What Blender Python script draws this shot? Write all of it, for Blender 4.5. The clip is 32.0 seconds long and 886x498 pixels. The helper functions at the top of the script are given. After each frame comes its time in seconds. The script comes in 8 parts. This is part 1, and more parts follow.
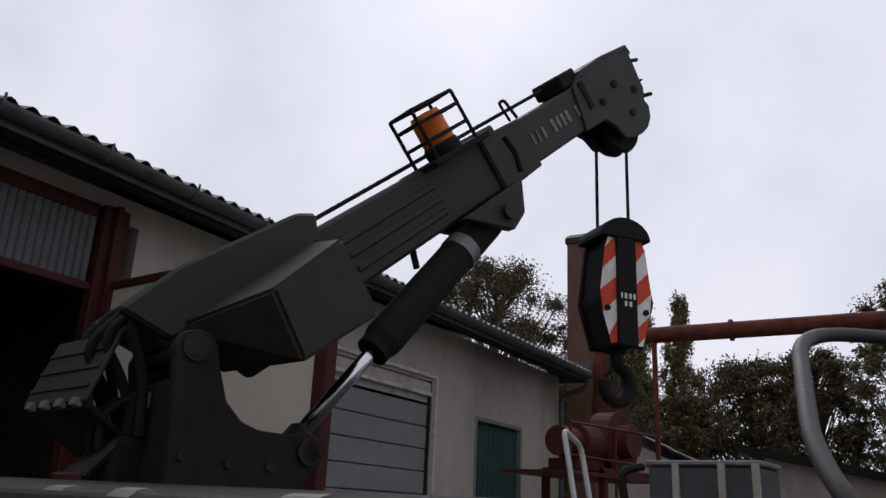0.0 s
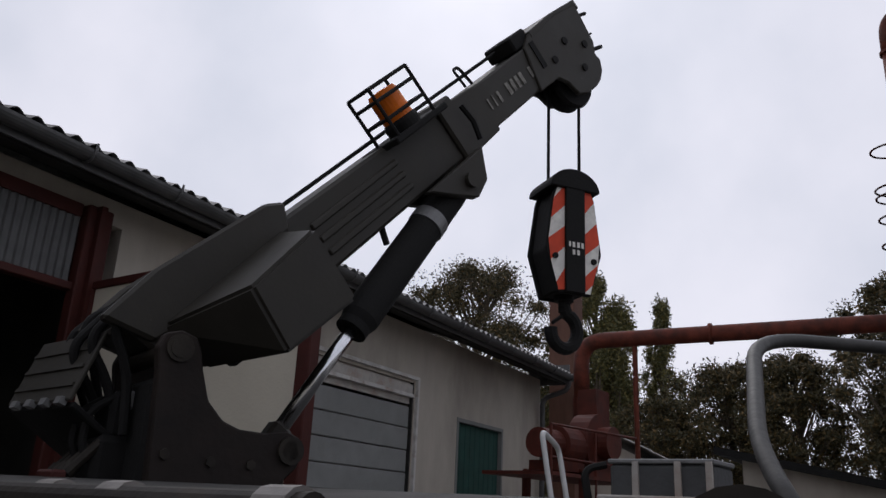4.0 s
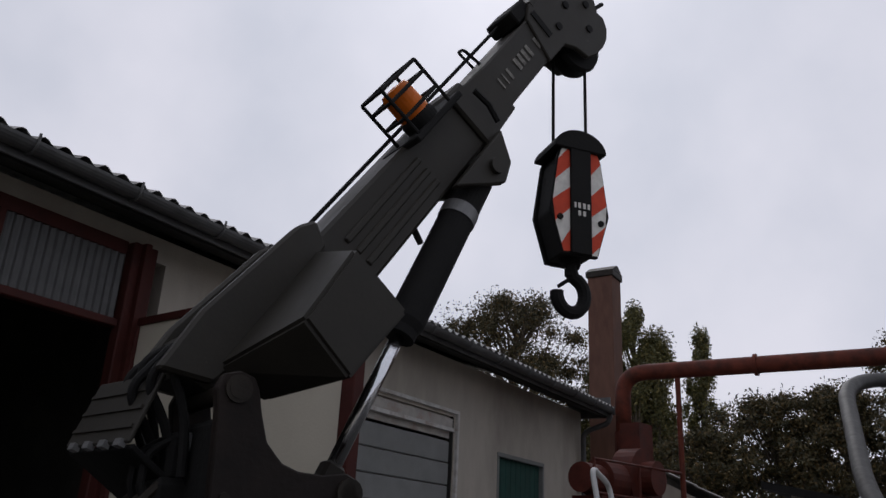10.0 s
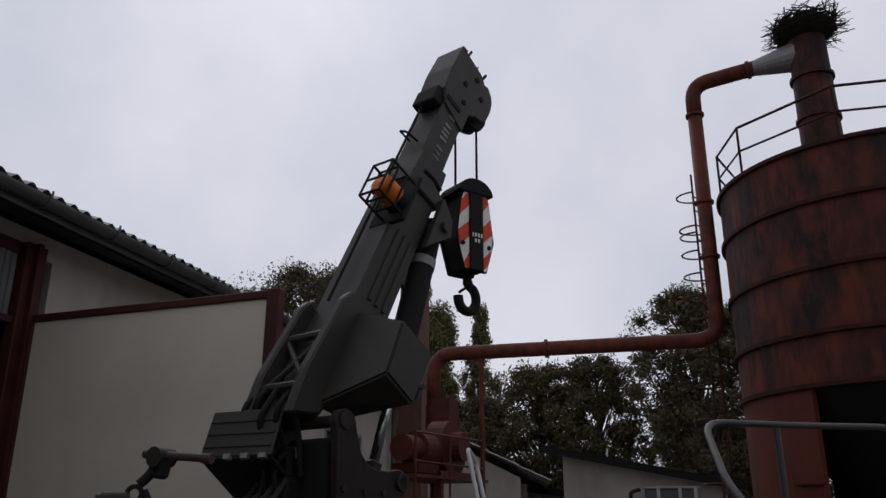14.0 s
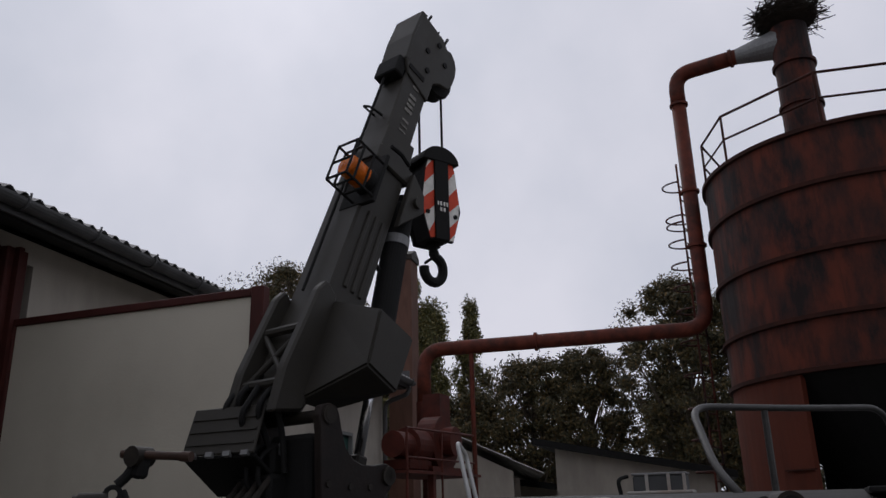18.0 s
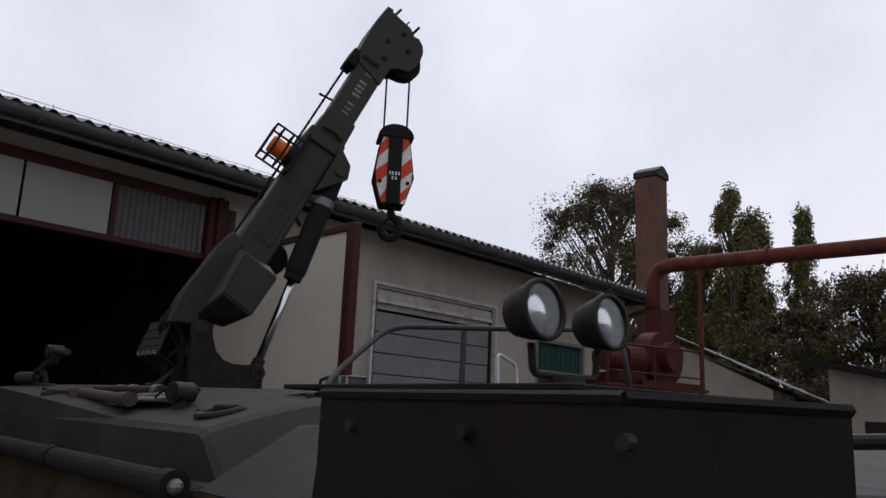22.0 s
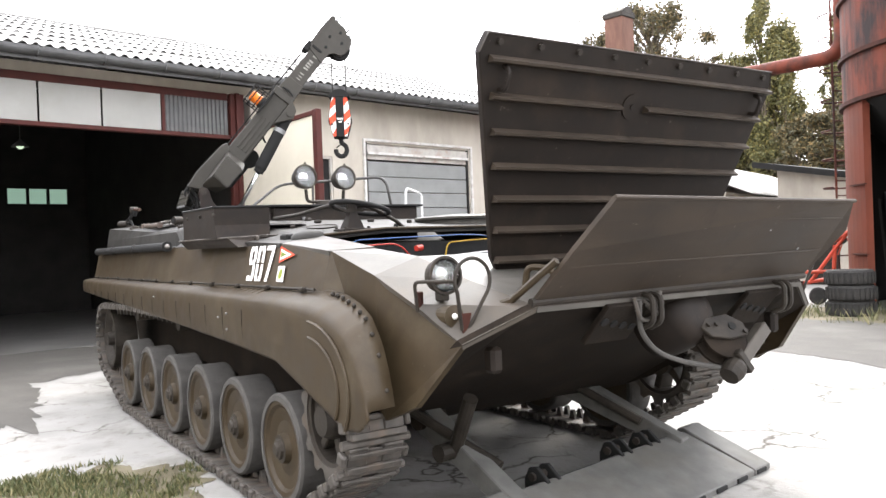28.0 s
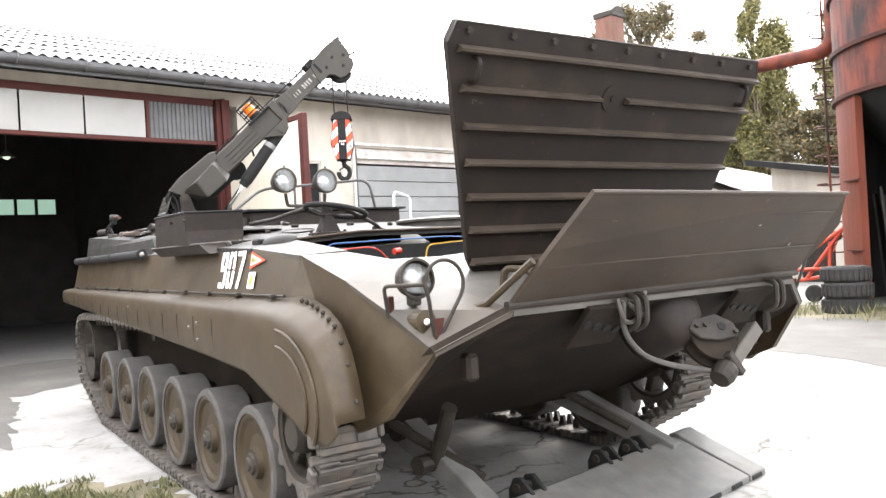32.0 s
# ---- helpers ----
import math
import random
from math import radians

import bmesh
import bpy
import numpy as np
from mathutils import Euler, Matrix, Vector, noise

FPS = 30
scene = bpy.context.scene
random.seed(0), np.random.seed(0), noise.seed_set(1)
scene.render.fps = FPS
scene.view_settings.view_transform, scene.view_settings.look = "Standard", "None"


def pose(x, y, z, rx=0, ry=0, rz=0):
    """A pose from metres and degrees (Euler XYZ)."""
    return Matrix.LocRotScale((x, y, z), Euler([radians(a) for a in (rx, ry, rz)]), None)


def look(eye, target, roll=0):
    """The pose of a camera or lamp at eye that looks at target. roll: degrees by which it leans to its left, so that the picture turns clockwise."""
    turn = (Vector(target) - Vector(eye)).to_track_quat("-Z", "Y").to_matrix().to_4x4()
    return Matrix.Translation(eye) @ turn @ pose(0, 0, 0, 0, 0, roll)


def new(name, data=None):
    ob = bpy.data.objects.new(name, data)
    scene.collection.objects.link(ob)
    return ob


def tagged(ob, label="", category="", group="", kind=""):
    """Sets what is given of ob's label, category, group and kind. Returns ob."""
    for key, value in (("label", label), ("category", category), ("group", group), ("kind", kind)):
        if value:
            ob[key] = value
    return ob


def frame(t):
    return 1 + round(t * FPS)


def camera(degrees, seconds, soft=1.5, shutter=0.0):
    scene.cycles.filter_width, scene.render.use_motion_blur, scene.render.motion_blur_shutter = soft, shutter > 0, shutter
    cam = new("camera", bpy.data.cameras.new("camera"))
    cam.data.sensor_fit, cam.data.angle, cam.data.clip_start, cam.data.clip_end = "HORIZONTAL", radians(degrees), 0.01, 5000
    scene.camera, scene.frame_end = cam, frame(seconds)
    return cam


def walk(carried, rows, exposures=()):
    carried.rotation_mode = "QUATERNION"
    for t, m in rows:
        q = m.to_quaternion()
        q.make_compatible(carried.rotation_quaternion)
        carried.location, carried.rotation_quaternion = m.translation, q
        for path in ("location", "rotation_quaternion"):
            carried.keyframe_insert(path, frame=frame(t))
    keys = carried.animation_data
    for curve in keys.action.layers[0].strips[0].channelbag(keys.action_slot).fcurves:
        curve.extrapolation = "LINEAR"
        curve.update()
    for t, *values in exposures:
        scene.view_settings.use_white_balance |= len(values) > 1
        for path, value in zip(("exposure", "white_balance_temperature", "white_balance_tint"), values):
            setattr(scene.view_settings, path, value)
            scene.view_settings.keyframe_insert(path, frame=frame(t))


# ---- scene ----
cam = camera(58.1, 32.0)
PATH = [
    (0, (-1.241, -1.412, 1.684), (-2.48, 0.029, 2.306), 2.7),
    (1, (-1.213, -1.43, 1.675), (-2.437, 0.019, 2.307), 2.8),
    (2, (-1.202, -1.438, 1.676), (-2.413, 0.025, 2.302), 2.9),
    (2.5, (-1.189, -1.448, 1.673), (-2.397, 0.018, 2.298), 2.7),
    (4.5, (-1.185, -1.452, 1.677), (-2.394, 0.01, 2.308), 3.0),
    (5, (-1.199, -1.443, 1.682), (-2.411, 0.01, 2.33), 3.4),
    (6, (-1.226, -1.432, 1.685), (-2.441, -0.003, 2.38), 3.6),
    (7, (-1.215, -1.44, 1.681), (-2.431, -0.026, 2.405), 3.9),
    (8, (-1.219, -1.44, 1.685), (-2.435, -0.032, 2.418), 4.1),
    (9, (-1.226, -1.436, 1.685), (-2.442, -0.029, 2.42), 4.2),
    (9.5, (-1.23, -1.433, 1.685), (-2.448, -0.029, 2.425), 4.5),
    (10, (-1.256, -1.474, 1.695), (-2.514, -0.085, 2.393), 3.0),
    (10.5, (-1.239, -1.652, 1.703), (-2.48, -0.233, 2.372), 3.9),
    (11, (-1.198, -1.901, 1.68), (-2.37, -0.398, 2.288), 2.8),
    (11.5, (-1.172, -2.235, 1.652), (-2.19, -0.633, 2.283), 1.9),
    (12, (-1.324, -2.439, 1.68), (-2.223, -0.784, 2.352), 0.9),
    (12.5, (-1.22, -2.704, 1.656), (-2.11, -1.011, 2.242), 1.1),
    (13, (-1.214, -2.904, 1.67), (-2.042, -1.179, 2.252), 1.6),
    (14, (-1.233, -3.084, 1.683), (-2.05, -1.372, 2.315), 0.1),
    (14.5, (-1.221, -3.1, 1.686), (-2.055, -1.391, 2.304), 0.0),
    (16.5, (-1.255, -3.042, 1.671), (-2.083, -1.325, 2.277), 0.1),
    (17, (-1.254, -3.041, 1.673), (-2.084, -1.324, 2.277), 0.1),
    (17.5, (-1.239, -3.048, 1.669), (-2.072, -1.333, 2.275), -0.0),
    (18, (-1.229, -3.022, 1.67), (-2.022, -1.295, 2.294), -1.5),
    (18.5, (-1.172, -2.96, 1.653), (-1.913, -1.208, 2.268), -2.1),
    (19, (-0.968, -2.886, 1.595), (-1.691, -1.085, 2.074), -1.0),
    (19.5, (-0.777, -2.656, 1.616), (-1.566, -0.897, 2.147), -0.3),
    (20, (-0.413, -2.488, 1.617), (-1.318, -0.812, 2.226), -2.1),
    (20.5, (0.089, -2.4, 1.581), (-0.916, -0.753, 2.109), 0.4),
    (21, (0.588, -2.282, 1.569), (-0.643, -0.791, 2.08), 1.9),
    (21.5, (0.894, -2.17, 1.624), (-0.554, -0.854, 2.041), 1.2),
    (22, (1.294, -2.085, 1.619), (-0.223, -0.848, 2.029), 2.5),
    (22.5, (1.771, -2.016, 1.566), (0.132, -0.909, 1.868), -0.7),
    (23, (2.204, -2.016, 1.539), (0.538, -0.953, 1.842), -1.2),
    (23.5, (2.6, -2.022, 1.54), (0.884, -1.054, 1.885), -0.7),
    (24, (3.131, -2.087, 1.519), (1.409, -1.113, 1.814), -1.4),
    (24.5, (3.681, -2.204, 1.496), (1.965, -1.193, 1.678), -2.4),
    (25, (4.213, -2.298, 1.464), (2.45, -1.362, 1.597), -1.5),
    (25.5, (4.737, -2.493, 1.42), (3.006, -1.497, 1.535), -1.4),
    (26, (5.14, -2.61, 1.411), (3.417, -1.599, 1.515), -1.3),
    (26.5, (5.448, -2.738, 1.391), (3.741, -1.697, 1.42), -1.4),
    (28.5, (5.642, -2.911, 1.343), (3.979, -1.801, 1.327), -2.3),
    (29, (5.642, -2.903, 1.335), (3.987, -1.78, 1.293), -2.2),
    (30, (5.637, -2.884, 1.326), (3.991, -1.749, 1.255), -2.2),
    (31, (5.635, -2.866, 1.348), (3.986, -1.734, 1.314), -2.5),
    (32, (5.548, -2.728, 1.335), (3.882, -1.622, 1.339), -3.2),
]
EXPOSURES = [(0, -0.42, 6250, 14), (5, -0.46, 6250, 14), (8, -0.56, 6250, 14), (12, -0.66, 6250, 14), (18, -0.7, 6250, 14), (19, -0.73, 6250, 14), (20, -0.47, 6250, 14), (21, -0.5, 6250, 14), (22, -0.37, 6250, 14), (23, -0.17, 6300, 13), (24, 0.22, 6350, 12), (25, 0.58, 6450, 11), (26, 1.15, 6500, 10), (26.5, 1.5, 6550, 10), (28.5, 2.85, 6650, 10), (30, 2.95, 6650, 10), (32, 3.1, 6650, 10)]
walk(cam, [(t, look(eye, target, roll)) for t, eye, target, roll in PATH], EXPOSURES)

# ---------------------------------------------------------------- light
SUN_DIR = Vector((-0.44, 0.57, 0.69)).normalized()      # towards the sun behind the clouds
world = bpy.data.worlds.new("overcast_sky")
scene.world = world
world.use_nodes = True
wn = world.node_tree.nodes
sky = wn.new("ShaderNodeTexSky")
sky.sky_type, sky.sun_disc = "NISHITA", False
sky.sun_elevation, sky.sun_rotation = radians(44), radians(-38)
sky.air_density, sky.dust_density, sky.ozone_density = 1.0, 4.0, 1.0
# thick cloud cover: the sky's colour is drawn towards a plain cloudy white with soft banks
hue = wn.new("ShaderNodeHueSaturation")
hue.inputs["Saturation"].default_value = 0.12
cloud_mix = wn.new("ShaderNodeMix")
cloud_mix.data_type = "RGBA"
cloud_mix.inputs[0].default_value = 0.94
wcoord = wn.new("ShaderNodeTexCoord")
wnoise = wn.new("ShaderNodeTexNoise")
wnoise.inputs["Scale"].default_value = 3.0
wnoise.inputs["Detail"].default_value = 5.0
wramp = wn.new("ShaderNodeValToRGB")
wramp.color_ramp.elements[0].position, wramp.color_ramp.elements[0].color = 0.35, (8.6, 9.0, 9.9, 1)
wramp.color_ramp.elements[1].position, wramp.color_ramp.elements[1].color = 0.68, (11.2, 11.2, 11.9, 1)
bg = wn["Background"]
bg.inputs["Strength"].default_value = 0.1
wl = world.node_tree.links
wl.new(sky.outputs["Color"], hue.inputs["Color"])
wl.new(wcoord.outputs["Generated"], wnoise.inputs["Vector"])
wl.new(wnoise.outputs["Fac"], wramp.inputs["Fac"])
wl.new(hue.outputs["Color"], cloud_mix.inputs[6])
wl.new(wramp.outputs["Color"], cloud_mix.inputs[7])
# the cloud is brighter round the veiled sun, duller on the far side
wdot = wn.new("ShaderNodeVectorMath")
wdot.operation = "DOT_PRODUCT"
wdot.inputs[1].default_value = SUN_DIR
wrange = wn.new("ShaderNodeMapRange")
wrange.inputs["From Min"].default_value, wrange.inputs["From Max"].default_value = -0.9, 0.75
wrange.inputs["To Min"].default_value, wrange.inputs["To Max"].default_value = 0.72, 1.0
wscale = wn.new("ShaderNodeVectorMath")
wscale.operation = "SCALE"
wl.new(wcoord.outputs["Generated"], wdot.inputs[0])
wl.new(wdot.outputs["Value"], wrange.inputs["Value"])
wl.new(cloud_mix.outputs[2], wscale.inputs[0])
wl.new(wrange.outputs["Result"], wscale.inputs["Scale"])
wl.new(wscale.outputs["Vector"], bg.inputs["Color"])
sun_lamp = new("sun", bpy.data.lights.new("sun", "SUN"))
sun_lamp.data.energy, sun_lamp.data.angle, sun_lamp.data.color = 0.7, radians(30), (1.0, 0.97, 0.92)
sun_lamp.matrix_world = look(SUN_DIR * 40, (0, 0, 0))


# ---------------------------------------------------------------- materials
def mat(name, base, rough=0.6, metal=0.0, var=0.25, scale=6.0, stain=None, stain_amt=0.0, stain_scale=1.5,
        bump=0.15, bump_scale=60.0, spec=0.22, stretch=(1, 1, 1), obj_rand=0.0, edge=0.5, streak=None, chips=None):
    """Paint or stone: base colour with grain, larger stains and fine relief."""
    m = bpy.data.materials.new(name)
    m.use_nodes = True
    n, l = m.node_tree.nodes, m.node_tree.links
    b = n["Principled BSDF"]
    co = n.new("ShaderNodeTexCoord")
    mp = n.new("ShaderNodeMapping")
    mp.inputs["Scale"].default_value = stretch
    l.new(co.outputs["Object"], mp.inputs["Vector"])
    fine = n.new("ShaderNodeTexNoise")
    fine.inputs["Scale"].default_value, fine.inputs["Detail"].default_value = scale, 6.0
    l.new(mp.outputs["Vector"], fine.inputs["Vector"])
    mr = n.new("ShaderNodeMapRange")
    mr.inputs["From Min"].default_value, mr.inputs["From Max"].default_value = 0.3, 0.7
    mr.inputs["To Min"].default_value, mr.inputs["To Max"].default_value = 1 - var, 1 + var
    l.new(fine.outputs["Fac"], mr.inputs["Value"])
    mul = n.new("ShaderNodeVectorMath")
    mul.operation = "SCALE"
    mul.inputs[0].default_value = base
    l.new(mr.outputs["Result"], mul.inputs["Scale"])
    col = mul.outputs["Vector"]
    if stain is not None:
        big = n.new("ShaderNodeTexNoise")
        big.inputs["Scale"].default_value, big.inputs["Detail"].default_value = stain_scale, 8.0
        big.inputs["Roughness"].default_value = 0.65
        l.new(mp.outputs["Vector"], big.inputs["Vector"])
        rp = n.new("ShaderNodeValToRGB")
        rp.color_ramp.elements[0].position = edge
        rp.color_ramp.elements[1].position = min(1.0, edge + 0.18)
        rp.color_ramp.elements[0].color, rp.color_ramp.elements[1].color = (0, 0, 0, 1), (stain_amt,) * 3 + (1,)
        l.new(big.outputs["Fac"], rp.inputs["Fac"])
        mx = n.new("ShaderNodeMix")
        mx.data_type = "RGBA"
        l.new(rp.outputs["Color"], mx.inputs[0])
        l.new(col, mx.inputs[6])
        mx.inputs[7].default_value = (*stain, 1)
        col = mx.outputs[2]
    for layer, sc, vec, e0, e1 in ((streak, 1.0, (7, 7, 0.7), 0.55, 0.75), (chips, 26.0, (1, 1, 1), 0.66, 0.7)):
        if layer is None:
            continue
        mp2 = n.new("ShaderNodeMapping")
        mp2.inputs["Scale"].default_value = vec
        l.new(co.outputs["Object"], mp2.inputs["Vector"])
        tx = n.new("ShaderNodeTexNoise")
        tx.inputs["Scale"].default_value, tx.inputs["Detail"].default_value = sc, 9.0
        tx.inputs["Roughness"].default_value = 0.7
        l.new(mp2.outputs["Vector"], tx.inputs["Vector"])
        rp2 = n.new("ShaderNodeMapRange")
        rp2.inputs["From Min"].default_value, rp2.inputs["From Max"].default_value = e0, e1
        rp2.inputs["To Max"].default_value = layer[1]
        l.new(tx.outputs["Fac"], rp2.inputs["Value"])
        mx2 = n.new("ShaderNodeMix")
        mx2.data_type = "RGBA"
        l.new(rp2.outputs["Result"], mx2.inputs[0])
        l.new(col, mx2.inputs[6])
        mx2.inputs[7].default_value = (*layer[0], 1)
        col = mx2.outputs[2]
    if obj_rand:
        oi = n.new("ShaderNodeObjectInfo")
        m2 = n.new("ShaderNodeMapRange")
        m2.inputs["To Min"].default_value, m2.inputs["To Max"].default_value = 1 - obj_rand, 1 + obj_rand
        l.new(oi.outputs["Random"], m2.inputs["Value"])
        v2 = n.new("ShaderNodeVectorMath")
        v2.operation = "SCALE"
        l.new(col, v2.inputs[0])
        l.new(m2.outputs["Result"], v2.inputs["Scale"])
        col = v2.outputs["Vector"]
    l.new(col, b.inputs["Base Color"])
    b.inputs["Roughness"].default_value, b.inputs["Metallic"].default_value = rough, metal
    b.inputs["Specular IOR Level"].default_value = spec
    rr = n.new("ShaderNodeMapRange")
    rr.inputs["To Min"].default_value, rr.inputs["To Max"].default_value = max(0.05, rough - 0.12), min(1, rough + 0.15)
    l.new(fine.outputs["Fac"], rr.inputs["Value"])
    l.new(rr.outputs["Result"], b.inputs["Roughness"])
    if bump:
        bn = n.new("ShaderNodeTexNoise")
        bn.inputs["Scale"].default_value, bn.inputs["Detail"].default_value = bump_scale, 4.0
        l.new(co.outputs["Object"], bn.inputs["Vector"])
        bp = n.new("ShaderNodeBump")
        bp.inputs["Strength"].default_value, bp.inputs["Distance"].default_value = bump, 0.01
        l.new(bn.outputs["Fac"], bp.inputs["Height"])
        l.new(bp.outputs["Normal"], b.inputs["Normal"])
    return m


OLIVE = (0.033, 0.0228, 0.0119)
DUST = (0.065, 0.0505, 0.031)
M_hull = mat("olive_drab_paint", OLIVE, 0.5, var=0.22, scale=9, stain=DUST, stain_amt=0.55, stain_scale=2.6, edge=0.5, streak=((0.0203, 0.0133, 0.0078), 0.65), chips=((0.078, 0.0686, 0.0546), 0.6), bump=0.05, bump_scale=90)
M_deck = mat("worn_deck_paint", (0.0175, 0.0165, 0.0146), 0.6, var=0.2, scale=7, spec=0.25, chips=((0.0234, 0.0203, 0.0156), 0.6), stain=(0.0421, 0.039, 0.0343), stain_amt=0.6, stain_scale=2.6, edge=0.45, bump=0.05, bump_scale=90)
# paler than the deck paint; front slope, side plates and round hatch
M_glacis = mat("bleached_front_slope_paint", (0.0624, 0.0577, 0.0507), 0.45, var=0.22, scale=7, stain=(0.1053, 0.0975, 0.0858), stain_amt=0.55, stain_scale=2.2, edge=0.45, streak=((0.0546, 0.0468, 0.0374), 0.5), chips=((0.039, 0.0328, 0.025), 0.6), bump=0.05, bump_scale=90)
M_blade = mat("scraped_blade_steel", (0.1, 0.098, 0.092), 0.5, 0.0, var=0.25, scale=10, stain=(0.0936, 0.0842, 0.0702), stain_amt=0.6, stain_scale=3, streak=((0.0624, 0.0562, 0.0468), 0.5), bump=0.05, bump_scale=90)
M_vane = mat("scratched_vane_paint", (0.0281, 0.0203, 0.014), 0.6, var=0.3, scale=7, spec=0.25, stain=(0.0585, 0.0445, 0.0328), stain_amt=0.6, stain_scale=1.8, stretch=(1, 0.4, 1), streak=((0.014, 0.0094, 0.007), 0.6), chips=((0.156, 0.1404, 0.117), 0.8), bump=0.05, bump_scale=90)
M_cheek = mat("grey_brown_cheek_paint", (0.0585, 0.0515, 0.0437), 0.5, var=0.2, scale=8, stain=(0.0858, 0.0702, 0.053), stain_amt=0.5, stain_scale=3, edge=0.45, chips=((0.078, 0.039, 0.0234), 0.7), bump=0.05, bump_scale=90)
M_hatch = mat("dark_brown_hatch_paint", (0.0121, 0.0087, 0.0065), 0.65, var=0.3, scale=9, spec=0.2, stain=(0.0265, 0.0182, 0.0122), stain_amt=0.65, stain_scale=3.2, streak=((0.0086, 0.0062, 0.0047), 0.6), chips=((0.0936, 0.0819, 0.0663), 0.7), bump=0.05, bump_scale=90)
# dark base puts the shade below the hull into the paint
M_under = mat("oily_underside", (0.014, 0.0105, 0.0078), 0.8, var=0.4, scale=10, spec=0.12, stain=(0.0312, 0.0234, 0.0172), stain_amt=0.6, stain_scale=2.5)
M_dark = mat("shaded_olive_steel", (0.0218, 0.0179, 0.014), 0.6, var=0.3, scale=12, stain=(0.0546, 0.0452, 0.0351), stain_amt=0.5, stain_scale=3)
M_crane = mat("crane_grey_green_paint", (0.0289, 0.0257, 0.0203), 0.55, chips=((0.0585, 0.053, 0.0429), 0.5), var=0.15, scale=8, spec=0.3, stain=(0.0468, 0.0429, 0.0359), stain_amt=0.35, stain_scale=3, bump=0.05, bump_scale=90)
M_pedestal = mat("dark_red_brown_crane_paint", (0.0156, 0.0113, 0.0094), 0.6, var=0.3, scale=10, spec=0.2, stain=(0.0273, 0.0195, 0.0156), stain_amt=0.5, stain_scale=4)
# also painted on for shade in the silo foot and lean-to bays
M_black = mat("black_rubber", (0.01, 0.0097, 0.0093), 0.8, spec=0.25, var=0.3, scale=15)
M_rubber = mat("grey_dusty_rubber", (0.0663, 0.0624, 0.0577), 0.85, var=0.2, scale=14, stain=(0.039, 0.0367, 0.0335), stain_amt=0.7, stain_scale=6)
M_track = mat("worn_track_steel", (0.078, 0.0702, 0.0624), 0.55, 0.35, var=0.35, scale=18, stain=(0.0936, 0.0663, 0.0468), stain_amt=0.7, stain_scale=8, obj_rand=0.15)
M_steel = mat("dirty_steel", (0.2, 0.185, 0.17), 0.45, 0.6, var=0.3, scale=20)
M_chrome = mat("chromed_rod", (0.7, 0.71, 0.73), 0.14, 1.0, var=0.06, scale=10, bump=0.0)
M_galv = mat("galvanised_tube", (0.2, 0.2, 0.2), 0.45, 0.4, var=0.15, scale=25)
M_rust = mat("rusty_red_steel", (0.088, 0.0185, 0.0085), 0.75, var=0.35, scale=3, spec=0.3, stain=(0.011, 0.006, 0.0055), stain_amt=0.97, stain_scale=2.3, edge=0.41, stretch=(1, 1, 0.4), streak=((0.012, 0.006, 0.005), 0.9))
M_skirt = mat("red_oxide_skirt_plate", (0.1, 0.0235, 0.0115), 0.7, var=0.25, scale=3, stain=(0.07, 0.02, 0.012), stain_amt=0.7, stain_scale=1.5, stretch=(1, 1, 0.4), streak=((0.04, 0.016, 0.012), 0.6))
M_rust2 = mat("dark_rusty_hoop", (0.035, 0.011, 0.007), 0.8, var=0.4, scale=4)
M_blower = mat("dark_red_blower_paint", (0.085, 0.02, 0.013), 0.6, var=0.3, scale=6, stain=(0.03, 0.013, 0.01), stain_amt=0.8, stain_scale=3)
M_pipe = mat("red_oxide_pipe", (0.115, 0.0275, 0.0155), 0.65, var=0.35, scale=5, stain=(0.045, 0.017, 0.012), stain_amt=0.85, stain_scale=3.5, edge=0.47, chips=((0.02, 0.01, 0.008), 0.8))
M_chim = mat("brick_red_duct", (0.125, 0.066, 0.048), 0.8, var=0.2, scale=5, stain=(0.06, 0.028, 0.022), stain_amt=0.7, stain_scale=1.2, stretch=(1, 1, 0.3))
M_redfr = mat("dark_red_door_frame", (0.055, 0.014, 0.011), 0.6, var=0.2, scale=6)
M_wall = mat("aged_cream_render", (0.42, 0.385, 0.33), 0.9, var=0.08, scale=4, stain=(0.27, 0.245, 0.21), stain_amt=0.65, stain_scale=0.7, edge=0.47, stretch=(1, 1, 0.4), bump=0.25, bump_scale=45)
M_cream = mat("cream_door_sheet", (0.54, 0.5, 0.41), 0.55, var=0.06, scale=1.2, stain=(0.42, 0.38, 0.3), stain_amt=0.5, stain_scale=0.5)
M_sheet = mat("grey_sheet_metal", (0.2, 0.205, 0.2), 0.6, 0.0, var=0.12, scale=3, stain=(0.13, 0.13, 0.122), stain_amt=0.6, stain_scale=1.5)
M_frame = mat("pale_steel_frame", (0.4, 0.38, 0.35), 0.6, var=0.2, scale=8, stain=(0.24, 0.15, 0.1), stain_amt=0.7, stain_scale=4)
M_pale = mat("pale_steel_edge", (0.5, 0.49, 0.47), 0.5, var=0.15, scale=8, stain=(0.22, 0.13, 0.085), stain_amt=0.6, stain_scale=5)
M_green = mat("faded_green_shutter", (0.023, 0.066, 0.055), 0.7, var=0.2, scale=5)
M_roof = mat("weathered_fibre_cement", (0.37, 0.36, 0.345), 0.9, var=0.2, scale=3, stain=(0.15, 0.145, 0.135), stain_amt=0.85, stain_scale=1.3, bump=0.3, obj_rand=0.13)
M_gutter = mat("weathered_zinc", (0.1, 0.1, 0.1), 0.5, 0.4, var=0.2, scale=5)
# near-black base holds the gloom inside the hall and under the eaves
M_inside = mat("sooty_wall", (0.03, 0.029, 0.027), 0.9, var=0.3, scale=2)
